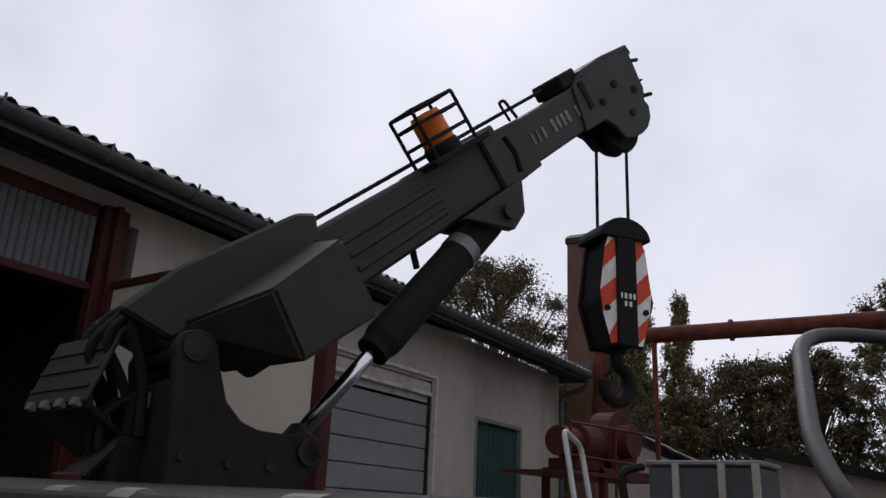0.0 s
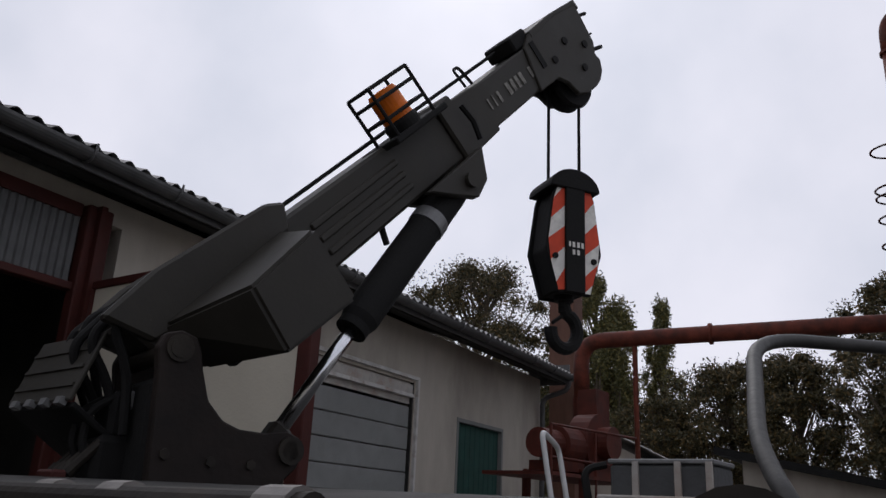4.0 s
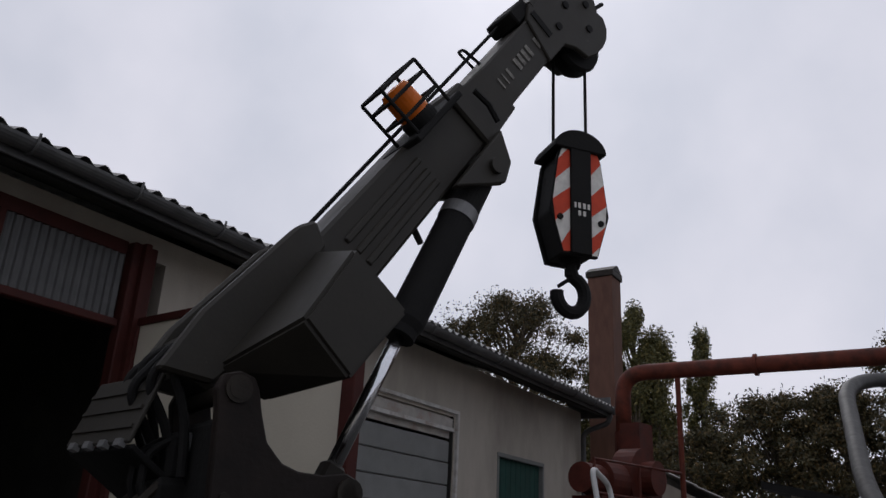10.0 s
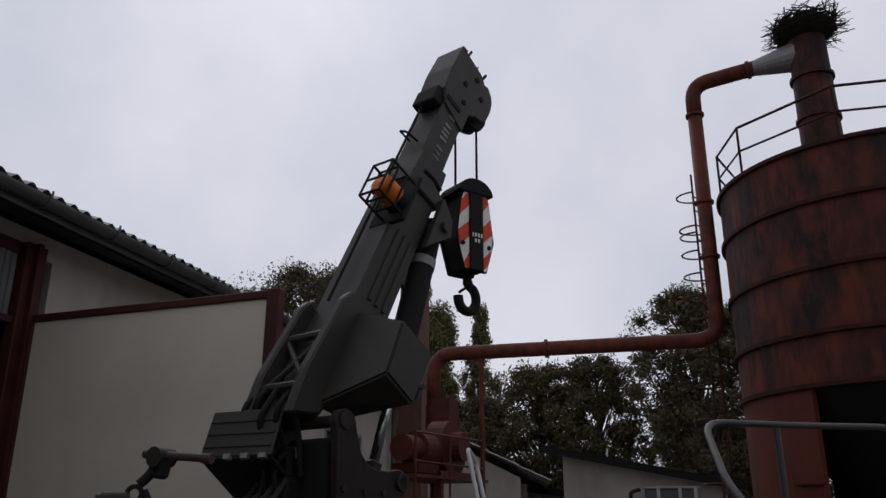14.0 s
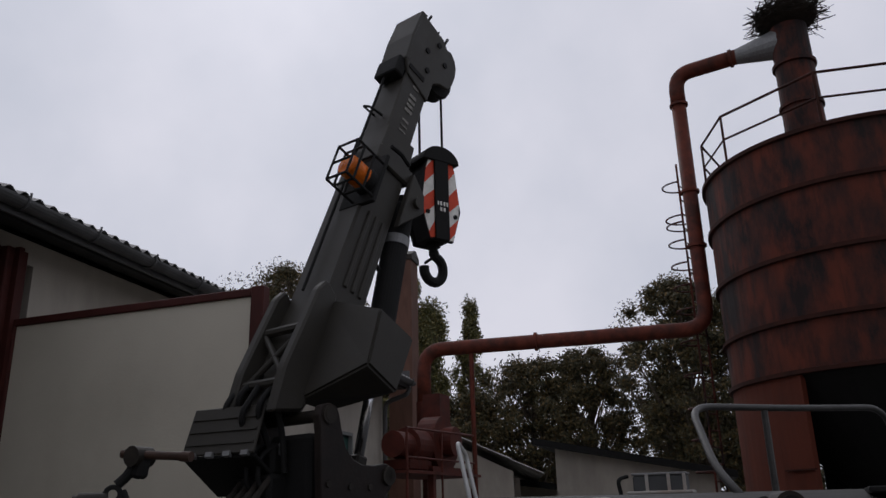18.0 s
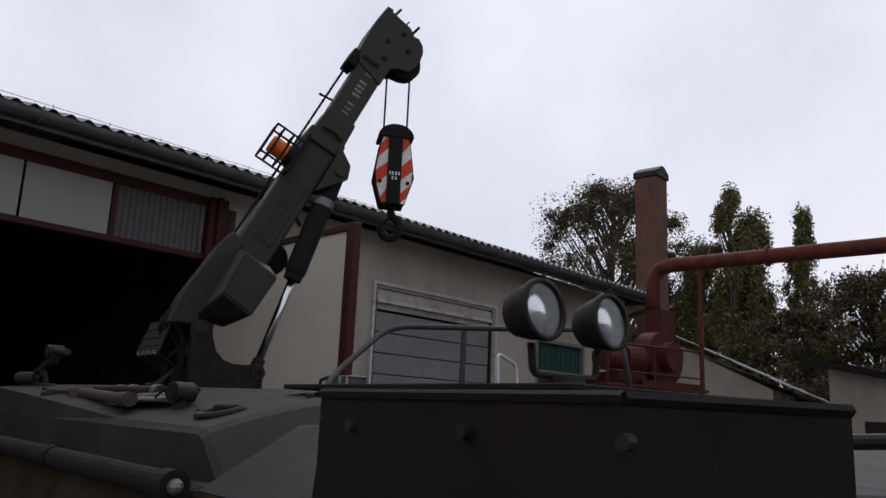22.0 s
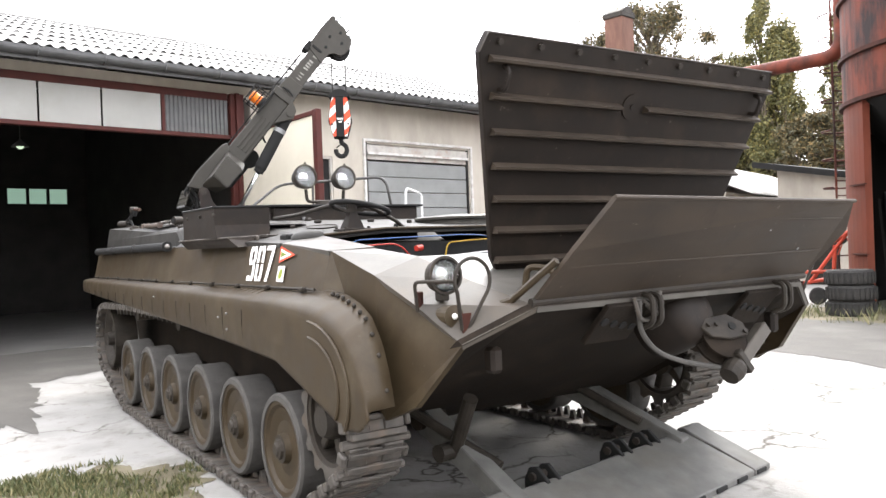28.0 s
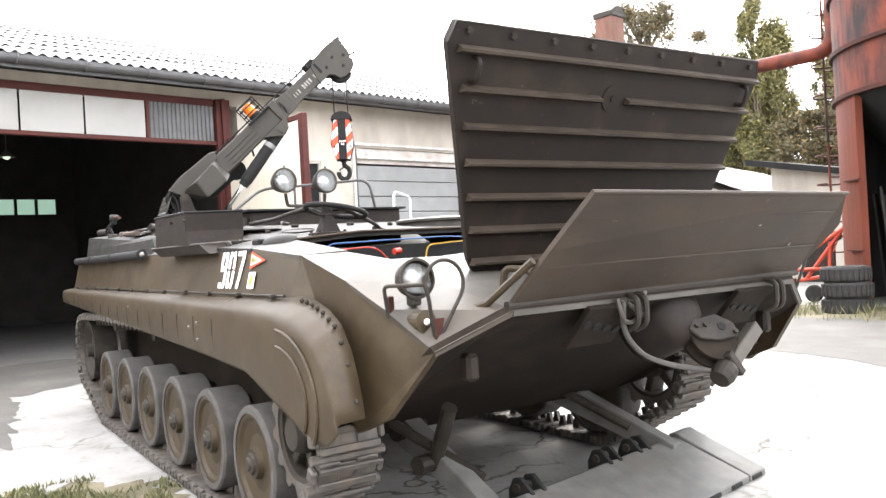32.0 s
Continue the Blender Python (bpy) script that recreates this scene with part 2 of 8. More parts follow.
M_concrete = mat("bright_worn_concrete", (0.245, 0.237, 0.223), 0.9, var=0.16, scale=2.2, stain=(0.115, 0.103, 0.085), stain_amt=0.92, stain_scale=0.6, edge=0.51, bump=0.4, bump_scale=40, streak=((0.12, 0.1, 0.078), 0.75))
def add_cracks(m, scale, width, colour):
    """Thin dark joints and crazing between irregular cells, broken up by noise."""
    n, l = m.node_tree.nodes, m.node_tree.links
    b = n["Principled BSDF"]
    old = b.inputs["Base Color"].links[0].from_socket
    co = n.new("ShaderNodeTexCoord")
    warp = n.new("ShaderNodeTexNoise")
    warp.inputs["Scale"].default_value, warp.inputs["Detail"].default_value = 2.5, 5.0
    l.new(co.outputs["Object"], warp.inputs["Vector"])
    add = n.new("ShaderNodeMix")
    add.data_type = "RGBA"
    add.blend_type = "ADD"
    add.inputs[0].default_value = 0.6
    l.new(co.outputs["Object"], add.inputs[6])
    l.new(warp.outputs["Color"], add.inputs[7])
    vo = n.new("ShaderNodeTexVoronoi")
    vo.feature = "DISTANCE_TO_EDGE"
    vo.inputs["Scale"].default_value = scale
    l.new(add.outputs[2], vo.inputs["Vector"])
    mr = n.new("ShaderNodeMapRange")
    mr.inputs["From Min"].default_value, mr.inputs["From Max"].default_value = 0.0, width
    mr.inputs["To Min"].default_value, mr.inputs["To Max"].default_value = 1.0, 0.0
    l.new(vo.outputs["Distance"], mr.inputs["Value"])
    gate = n.new("ShaderNodeMath")
    gate.operation = "MULTIPLY"
    l.new(mr.outputs["Result"], gate.inputs[0])
    area = n.new("ShaderNodeTexNoise")
    area.inputs["Scale"].default_value, area.inputs["Detail"].default_value = 0.9, 3.0
    l.new(co.outputs["Object"], area.inputs["Vector"])
    part_of = n.new("ShaderNodeMapRange")
    part_of.inputs["From Min"].default_value, part_of.inputs["From Max"].default_value = 0.47, 0.6
    l.new(area.outputs["Fac"], part_of.inputs["Value"])
    l.new(part_of.outputs["Result"], gate.inputs[1])
    mx = n.new("ShaderNodeMix")
    mx.data_type = "RGBA"
    l.new(gate.outputs[0], mx.inputs[0])
    l.new(old, mx.inputs[6])
    mx.inputs[7].default_value = (*colour, 1)
    l.new(mx.outputs[2], b.inputs["Base Color"])


add_cracks(M_concrete, 1.5, 0.03, (0.05, 0.043, 0.034))
M_soil = mat("grassy_soil", (0.1, 0.086, 0.055), 0.95, var=0.4, scale=4, stain=(0.2, 0.17, 0.12), stain_amt=0.8, stain_scale=1.1, bump=0.6)
M_bark = mat("tree_bark", (0.1, 0.08, 0.06), 0.9, var=0.3, scale=10)
M_white = mat("white_stencil_paint", (0.75, 0.73, 0.68), 0.6, var=0.1, scale=30, stain=(0.35, 0.31, 0.25), stain_amt=0.55, stain_scale=14, edge=0.55)
M_redp = mat("red_warning_paint", (0.62, 0.07, 0.03), 0.5, var=0.12, scale=20)
M_orange = mat("orange_beacon_lens", (0.66, 0.145, 0.01), 0.25, var=0.15, scale=12, bump=0.05)


def leaf_mat(name, a, b_, c):
    m = bpy.data.materials.new(name)
    m.use_nodes = True
    n, l = m.node_tree.nodes, m.node_tree.links
    g = n.new("ShaderNodeNewGeometry")
    r = n.new("ShaderNodeValToRGB")
    r.color_ramp.elements[0].color, r.color_ramp.elements[1].color = (*a, 1), (*c, 1)
    e = r.color_ramp.elements.new(0.6)
    e.color = (*b_, 1)
    l.new(g.outputs["Random Per Island"], r.inputs["Fac"])
    p = n["Principled BSDF"]
    l.new(r.outputs["Color"], p.inputs["Base Color"])
    p.inputs["Roughness"].default_value = 0.7
    p.inputs["Transmission Weight"].default_value = 0.0
    return m


M_leaf = leaf_mat("autumn_leaves", (0.024, 0.024, 0.0105), (0.072, 0.061, 0.022), (0.15, 0.094, 0.029))
M_leaf2 = leaf_mat("poplar_leaves", (0.05, 0.053, 0.021), (0.122, 0.116, 0.037), (0.215, 0.172, 0.05))
M_grass = leaf_mat("dry_grass", (0.04, 0.055, 0.016), (0.09, 0.095, 0.034), (0.19, 0.16, 0.078))


def glass_mat(name, tint, rough):
    m = bpy.data.materials.new(name)
    m.use_nodes = True
    p = m.node_tree.nodes["Principled BSDF"]
    p.inputs["Base Color"].default_value = (*tint, 1)
    p.inputs["Roughness"].default_value = rough
    p.inputs["Transmission Weight"].default_value = 1.0
    p.inputs["IOR"].default_value = 1.45
    return m


M_glass = glass_mat("lamp_glass", (0.95, 0.96, 0.95), 0.03)
M_reflector = mat("lamp_reflector", (0.85, 0.86, 0.87), 0.12, 1.0, var=0.03, scale=8, bump=0.0)
M_milky = mat("milky_wired_glass", (0.29, 0.285, 0.268), 0.35, var=0.05, scale=2, stain=(0.25, 0.245, 0.22), stain_amt=0.6, stain_scale=1.1)


def emit_mat(name, colour, strength):
    m = bpy.data.materials.new(name)
    m.use_nodes = True
    p = m.node_tree.nodes["Principled BSDF"]
    p.inputs["Base Color"].default_value = (*colour, 1)
    p.inputs["Emission Color"].default_value = (*colour, 1)
    p.inputs["Emission Strength"].default_value = strength
    return m


# far panes emit a faint glow in place of daylight behind them
M_winlit = emit_mat("daylit_far_window", (0.4, 0.62, 0.5), 0.09)
M_lamp = emit_mat("dim_hall_lamp", (0.75, 0.95, 0.7), 0.16)


# ---------------------------------------------------------------- mesh helpers
def part(name, bm, material, parent=None, label="", smooth=False, m=None):
    me = bpy.data.meshes.new(name)
    if smooth:
        for f in bm.faces:
            f.smooth = True
    bm.to_mesh(me)
    bm.free()
    for mt in (material if isinstance(material, (list, tuple)) else [material]):
        me.materials.append(mt)
    ob = new(name, me)
    if parent is not None:
        ob.parent = parent
    if m is not None:
        ob.matrix_basis = m
    if label:
        tagged(ob, label)
    return ob


def again(ob, parent, m):
    """Another piece on the same mesh."""
    o = new(ob.name.split(".")[0], ob.data)
    o.parent = parent
    o.matrix_basis = m
    return o


def empty(name, m=None, label="", category="", group="", kind=""):
    e = new(name)
    e.empty_display_size = 0.1
    if m is not None:
        e.matrix_basis = m
    return tagged(e, label, category, group, kind)


def bmnew():
    return bmesh.new()


def b_box(bm, lo, hi, m=None, bev=0.0, seg=1):
    c = [(a + b) / 2 for a, b in zip(lo, hi)]
    s = [abs(b - a) for a, b in zip(lo, hi)]
    t = Matrix.Translation(c) @ Matrix.Diagonal((*s, 1))
    r = bmesh.ops.create_cube(bm, size=1, matrix=t)
    vs = r["verts"]
    if bev:
        es = list({e for v in vs for e in v.link_edges})
        rb = bmesh.ops.bevel(bm, geom=es, offset=bev, segments=seg, affect="EDGES", profile=0.5)
        vs = list({v for f in rb["faces"] for v in f.verts} | {v for v in vs if v.is_valid})
    if m is not None:
        bmesh.ops.transform(bm, matrix=m, verts=vs)
    return vs


def b_prism(bm, pts, axis, a, b, bev=0.0, m=None):
    """A polygon pts (two coordinates each) pushed along axis from a to b."""
    ix = {"x": (1, 2, 0), "y": (0, 2, 1), "z": (0, 1, 2)}[axis]

    def at(p, v):
        q = [0, 0, 0]
        q[ix[0]], q[ix[1]], q[ix[2]] = p[0], p[1], v
        return q
    va = [bm.verts.new(at(p, a)) for p in pts]
    vb = [bm.verts.new(at(p, b)) for p in pts]
    fs = [bm.faces.new(va), bm.faces.new(vb[::-1])]
    k = len(pts)
    for i in range(k):
        fs.append(bm.faces.new((va[i], vb[i], vb[(i + 1) % k], va[(i + 1) % k])))
    bmesh.ops.recalc_face_normals(bm, faces=fs)
    vs = va + vb
    if bev:
        es = list({e for f in fs for e in f.edges})
        rb = bmesh.ops.bevel(bm, geom=es, offset=bev, segments=1, affect="EDGES", profile=0.5)
        vs = list({v for f in rb["faces"] for v in f.verts} | {v for v in vs if v.is_valid})
    if m is not None:
        bmesh.ops.transform(bm, matrix=m, verts=vs)
    return vs


def b_rod(bm, p, q, r, r2=None, n=12, caps=True):
    p, q = Vector(p), Vector(q)
    d = q - p
    t = Matrix.Translation((p + q) / 2) @ d.to_track_quat("Z", "Y").to_matrix().to_4x4()
    rr = bmesh.ops.create_cone(bm, cap_ends=caps, segments=n, radius1=r, radius2=r if r2 is None else r2, depth=d.length, matrix=t)
    return rr["verts"]


def b_tube(bm, pts, r, n=8, closed=False):
    """A round tube along points."""
    pts = [Vector(p) for p in pts]
    k = len(pts)
    rings = []
    up = Vector((0.123, 0.345, 0.93))
    for i, p in enumerate(pts):
        a = pts[(i - 1) % k] if (closed or i > 0) else p
        b = pts[(i + 1) % k] if (closed or i < k - 1) else p
        d = (b - a).normalized()
        if i == 0:
            x = d.cross(up).normalized()
        else:
            x = (x - d * x.dot(d)).normalized()
        y = d.cross(x)
        rings.append([bm.verts.new(p + r * (x * math.cos(6.28319 * j / n) + y * math.sin(6.28319 * j / n))) for j in range(n)])
    last = k if closed else k - 1
    for i in range(last):
        A, B = rings[i], rings[(i + 1) % k]
        for j in range(n):
            bm.faces.new((A[j], A[(j + 1) % n], B[(j + 1) % n], B[j]))
    if not closed:
        bm.faces.new(rings[0][::-1])
        bm.faces.new(rings[-1])


def b_lathe(bm, prof, n=32, m=None, axis="z"):
    """Revolve (radius, height) pairs round an axis."""
    rings = []
    for r, h in prof:
        ring = []
        for j in range(n):
            a = 2 * math.pi * j / n
            c, s = r * math.cos(a), r * math.sin(a)
            v = {"z": (c, s, h), "y": (c, h, s), "x": (h, c, s)}[axis]
            ring.append(bm.verts.new(v))
        rings.append(ring)
    fs = []
    for A, B in zip(rings, rings[1:]):
        for j in range(n):
            fs.append(bm.faces.new((A[j], A[(j + 1) % n], B[(j + 1) % n], B[j])))
    ring_shape = prof[0] == prof[-1]
    if prof[0][0] > 1e-4 and not ring_shape:
        fs.append(bm.faces.new(rings[0][::-1]))
    if prof[-1][0] > 1e-4 and not ring_shape:
        fs.append(bm.faces.new(rings[-1]))
    vs = [v for r_ in rings for v in r_]
    bmesh.ops.recalc_face_normals(bm, faces=fs)
    if m is not None:
        bmesh.ops.transform(bm, matrix=m, verts=vs)
    return vs


def smooth_path(pts, r, n=5):
    """Round the corners of a run of points."""
    pts = [Vector(p) for p in pts]
    out = [pts[0]]
    for a, b, c in zip(pts, pts[1:], pts[2:]):
        k = min(r, (a - b).length * 0.49, (c - b).length * 0.49)
        p, q = b + (a - b).normalized() * k, b + (c - b).normalized() * k
        for i in range(n + 1):
            t = i / n
            out.append((1 - t) ** 2 * p + 2 * t * (1 - t) * b + t * t * q)
    out.append(pts[-1])
    return out


# ---------------------------------------------------------------- the yard
def ground_sheet():
    bm = bmnew()
    xs = [-400, -120, -60, -30, -20] + [x * 1.0 for x in range(-12, 19)] + [25, 40, 80, 400]
    ys = [-400, -100, -40, -20] + [y * 1.0 for y in range(-12, 23)] + [30, 50, 110, 400]
    grid = [[bm.verts.new((x, y, -0.003)) for y in ys] for x in xs]
    for i in range(len(xs) - 1):
        for j in range(len(ys) - 1):
            bm.faces.new((grid[i][j], grid[i + 1][j], grid[i + 1][j + 1], grid[i][j + 1]))
    g = part("ground", bm, M_concrete, smooth=True)
    tagged(g, "pale worn concrete yard with dark damp patches", "ground", kind="structure")


ground_sheet()


def blob_patch(name, cx, cy, rx, ry, material, label, seed, z=0.0015, rough=1.0):
    rnd = random.Random(seed)
    bm = bmnew()
    k = 220
    off = rnd.uniform(0, 90)
    rim = []
    for i in range(k):
        a = 2 * math.pi * i / k
        p = Vector((1.6 * math.cos(a) + off, 1.6 * math.sin(a), 0.3))
        w = 0.95 + 0.5 * noise.noise(p) + 0.3 * noise.noise(p * 2.7) + rough * (0.12 * noise.noise(p * 6.5) + 0.05 * noise.noise(p * 15))
        rim.append(bm.verts.new((cx + rx * w * math.cos(a), cy + ry * w * math.sin(a), z)))
    c = bm.verts.new((cx, cy, z + 0.004))
    for i in range(k):
        bm.faces.new((c, rim[i], rim[(i + 1) % k]))
    ob = part(name, bm, material, smooth=True)
    tagged(ob, label, "soil", kind="structure")


def grass_stuff(name, cx, cy, rx, ry, count, seed, h=0.12, label="short dry autumn grass with a few green tufts"):
    rnd = random.Random(seed)
    bm = bmnew()
    for _ in range(count):
        a, q = rnd.uniform(0, 6.283), math.sqrt(rnd.random())
        x, y = cx + rx * q * math.cos(a), cy + ry * q * math.sin(a)
        if noise.noise((x * 2.2, y * 2.2, 3.3)) + 0.5 * noise.noise((x * 7, y * 7, 1.1)) < rnd.uniform(-0.35, 0.3) + 0.25 * q * q:
            continue
        t = rnd.uniform(0, 6.283)
        hh = h * rnd.uniform(0.35, 1.2)
        w = rnd.uniform(0.003, 0.007)
        dx, dy = math.cos(t) * w, math.sin(t) * w
        bx, by = rnd.uniform(-1, 1) * hh * 0.6, rnd.uniform(-1, 1) * hh * 0.6
        v = [bm.verts.new(p) for p in ((x - dx, y - dy, 0), (x + dx, y + dy, 0), (x + bx * 0.5 + dx * 0.7, y + by * 0.5 + dy * 0.7, hh * 0.6), (x + bx, y + by, hh))]
        bm.faces.new((v[0], v[1], v[2]))
        bm.faces.new((v[0], v[2], v[3]))
    ob = part(name, bm, M_grass)
    tagged(ob, label, "grass", kind="stuff")


# ---------------------------------------------------------------- the workshop hall
# the hall's own axes: x along the front wall, y into the hall
HALL = Matrix.Translation((-7.68, 0, 0)) @ Matrix.Rotation(math.atan2(1.0, -0.17), 4, "Z")
S0, S1 = -13.0, 12.38          # ends of the front wall
EAVE, RIDGE_D, RIDGE_Z = 4.4, 7.0, 6.9
G0, G1, GH = -4.6, 1.86, 3.35  # the gateway


def hall():
    hall_ob = empty("workshop_hall", HALL, "long low workshop hall with cream render and a grey corrugated roof", "building")
    # front wall in stretches round the openings
    T = 0.32
    for a, b, z0, z1 in ((S0, G0, -0.05, 4.3), (G0, G1 + 0.3, 4.06, 4.3), (G1 + 0.28, 3.53, -0.05, 4.3), (3.53, 3.87, -0.05, 2.2), (3.53, 3.87, 3.17, 4.3),
                         (3.87, 4.7, -0.05, 4.3), (4.7, 7.55, 3.47, 4.3), (7.55, 8.95, -0.05, 4.3), (8.95, 10.65, -0.05, 1.82), (8.95, 10.65, 3.12, 4.3), (10.65, S1, -0.05, 4.3)):
        bm = bmnew()
        b_box(bm, (a, 0, z0), (b, T, z1))
        part("front_wall", bm, M_wall, hall_ob, "aged cream rendered wall with grey streaks")
    for s in (S0, S1 - T):
        bm = bmnew()
        b_prism(bm, [(0.33, -0.05), (13.7, -0.05), (13.7, 4.3), (RIDGE_D, RIDGE_Z - 0.12), (0.33, 4.4)], "x", s, s + T)
        part("gable_wall", bm, M_wall, hall_ob)
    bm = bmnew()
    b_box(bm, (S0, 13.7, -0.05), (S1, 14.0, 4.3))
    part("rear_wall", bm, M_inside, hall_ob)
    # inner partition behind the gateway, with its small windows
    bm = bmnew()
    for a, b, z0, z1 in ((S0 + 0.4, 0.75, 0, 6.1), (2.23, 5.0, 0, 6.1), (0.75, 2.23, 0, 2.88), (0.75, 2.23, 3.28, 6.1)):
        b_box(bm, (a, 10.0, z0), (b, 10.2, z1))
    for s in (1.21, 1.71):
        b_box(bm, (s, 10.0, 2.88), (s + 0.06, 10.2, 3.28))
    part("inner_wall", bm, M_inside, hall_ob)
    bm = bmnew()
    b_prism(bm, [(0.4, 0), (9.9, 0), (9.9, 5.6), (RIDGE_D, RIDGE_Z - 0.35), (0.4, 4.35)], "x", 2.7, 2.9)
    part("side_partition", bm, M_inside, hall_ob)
    for a in (0.75, 1.27, 1.77):
        bm = bmnew()
        b_box(bm, (a, 10.08, 2.88), (a + 0.46, 10.1, 3.28))
        part("far_window", bm, M_winlit, hall_ob, "small bright window deep inside the hall")
    # corrugated roof, both slopes
    rf = part("roof", bmnew(), M_roof, hall_ob, "weathered grey corrugated fibre-cement roof")
    pitch, amp = 0.177, 0.026
    for d0, z0, d1, z1 in ((-0.62, EAVE - 0.02, RIDGE_D, RIDGE_Z), (14.6, EAVE - 0.02, RIDGE_D, RIDGE_Z)):
        rows = 7
        for r in range(rows):
            f0, f1 = r / rows, (r + 1) / rows + 0.012
            lift0, lift1 = 0.012, 0.0
            prev = None
            bm = bmnew()
            n = int((S1 + 0.25 - S0) / pitch * 6)
            for i in range(n + 1):
                s = S0 - 0.1 + (S1 + 0.3 - S0) * i / n
                w = amp * math.sin(2 * math.pi * s / pitch)
                sag = 0.012 * noise.noise((s * 0.8, r * 3.1, d0))
                p = bm.verts.new((s, d0 + (d1 - d0) * f0, z0 + (z1 - z0) * f0 + w + lift0 + 0.02 + sag))
                q = bm.verts.new((s, d0 + (d1 - d0) * f1, z0 + (z1 - z0) * f1 + w + lift1 + 0.0 + sag))
                if prev:
                    bm.faces.new((prev[0], p, q, prev[1]))
                prev = (p, q)
            part("roof_strip", bm, M_roof, rf)
    bm = bmnew()
    b_prism(bm, [(RIDGE_D - 0.25, RIDGE_Z - 0.03), (RIDGE_D, RIDGE_Z + 0.06), (RIDGE_D + 0.25, RIDGE_Z - 0.03), (RIDGE_D, RIDGE_Z + 0.02)], "x", S0 - 0.1, S1 + 0.2)
    part("ridge_cap", bm, M_roof, rf)
    bm = bmnew()
    s = S0 + 0.5
    b_tube(bm, [(S0, RIDGE_D, RIDGE_Z + 0.3), (S1, RIDGE_D, RIDGE_Z + 0.3)], 0.006, 5)
    while s < S1:
        b_rod(bm, (s, RIDGE_D, RIDGE_Z), (s, RIDGE_D, RIDGE_Z + 0.34), 0.008, n=5)
        s += 1.15
    part("lightning_wire", bm, M_gutter, rf, "thin lightning wire on short stakes along the ridge")
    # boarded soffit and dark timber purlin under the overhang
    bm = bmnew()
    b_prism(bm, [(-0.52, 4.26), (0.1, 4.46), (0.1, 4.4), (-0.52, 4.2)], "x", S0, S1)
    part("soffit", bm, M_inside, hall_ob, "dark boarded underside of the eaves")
    bm = bmnew()
    b_box(bm, (S0, -0.6, 4.2), (S1 + 0.15, -0.575, 4.4))
    b_box(bm, (S1 + 0.12, -0.574, 4.2), (S1 + 0.15, 0.3, 4.6))
    part("fascia", bm, M_gutter, hall_ob, "grey fascia board behind the gutter")
    # half-round gutter with brackets
    bm = bmnew()
    prof = [(0.085 * math.cos(a), 0.085 * math.sin(a)) for a in [math.pi + math.pi * i / 10 for i in range(11)]]
    prof += [(0.076 * math.cos(a), 0.076 * math.sin(a)) for a in [2 * math.pi - math.pi * i / 10 for i in range(11)]]
    b_prism(bm, [(-0.66 + p[0], 4.33 + p[1]) for p in prof], "x", S0, S1 + 0.1)
    gt = part("gutter", bm, M_gutter, hall_ob, "grey zinc half-round gutter")
    brk = None
    s = S0 + 0.4
    while s < S1:
        m = Matrix.Translation((s, -0.66, 4.33))
        if brk is None:
            bm = bmnew()
            b_tube(bm, [(0, 0.095 * math.cos(a), 0.095 * math.sin(a)) for a in [math.pi * (0.92 + 1.1 * i / 10) for i in range(11)]], 0.012, 5)
            b_rod(bm, (0, -0.095, 0), (0, -0.1, 0.05), 0.011, n=5)
            brk = part("bracket", bm, M_gutter, gt, m=m)
        else:
            again(brk, gt, m)
        s += 0.92
    bm = bmnew()
    b_tube(bm, smooth_path([(S1 - 0.12, -0.66, 4.2), (S1 - 0.12, -0.6, 4.05), (S1 - 0.12, -0.1, 3.9), (S1 - 0.12, -0.1, 0.05)], 0.15), 0.05, 10)
    part("downpipe", bm, M_gutter, hall_ob)
    # gateway: lintel rail, column, glazed strip, corrugated infill
    bm = bmnew()
    b_box(bm, (G0 - 0.1, -0.06, GH), (G1 + 0.3, 0.06, GH + 0.07), bev=0.008)
    part("lintel_rail", bm, M_redfr, hall_ob, "dark red steel lintel rail")
    bm = bmnew()
    b_box(bm, (1.7, -0.1, 0), (1.96, 0.02, 4.14), bev=0.01)
    b_box(bm, (1.78, -0.16, 0), (1.84, -0.1, 4.14))
    part("gate_column", bm, M_redfr, hall_ob, "dark red steel gate column")
    bm = bmnew()
    b_box(bm, (G0, -0.03, 4.02), (1.68, 0.03, 4.14))
    b_box(bm, (0.5, -0.035, GH + 0.07), (0.55, 0.03, 4.02))
    b_box(bm, (-3.2, -0.035, GH + 0.07), (-3.15, 0.03, 4.02))
    part("strip_frame", bm, M_redfr, hall_ob)
    for a, b in ((-3.15, -2.28), (-2.26, -1.38), (-1.36, -0.46), (-0.44, 0.5)):
        bm = bmnew()
        b_box(bm, (a, -0.012, GH + 0.07), (b - 0.012, 0.012, 4.02))
        part("pane", bm, M_milky, hall_ob, "milky wired glass pane over the gateway")
    bm = bmnew()
    n = 100
    prev = None
    for i in range(n + 1):
        s = 0.55 + (1.68 - 0.55) * i / n
        w = -0.02 * (0.5 + 0.5 * math.sin(2 * math.pi * s / 0.075))
        p = (bm.verts.new((s, w, GH + 0.07)), bm.verts.new((s, w, 4.02)))
        if prev:
            bm.faces.new((prev[0], p[0], p[1], prev[1]))
        prev = p
    part("corrugated_infill", bm, M_gutter, hall_ob, "dark ribbed sheet beside the glazed strip")
    # hanging lamp inside
    bm = bmnew()
    b_lathe(bm, [(0.02, 0.16), (0.05, 0.12), (0.2, -0.02), (0.19, -0.03), (0.03, 0.09)], 20, Matrix.Translation((0.55, 8.0, 4.12)))
    b_rod(bm, (0.55, 8, 4.25), (0.55, 8, 6.1), 0.01, n=6)
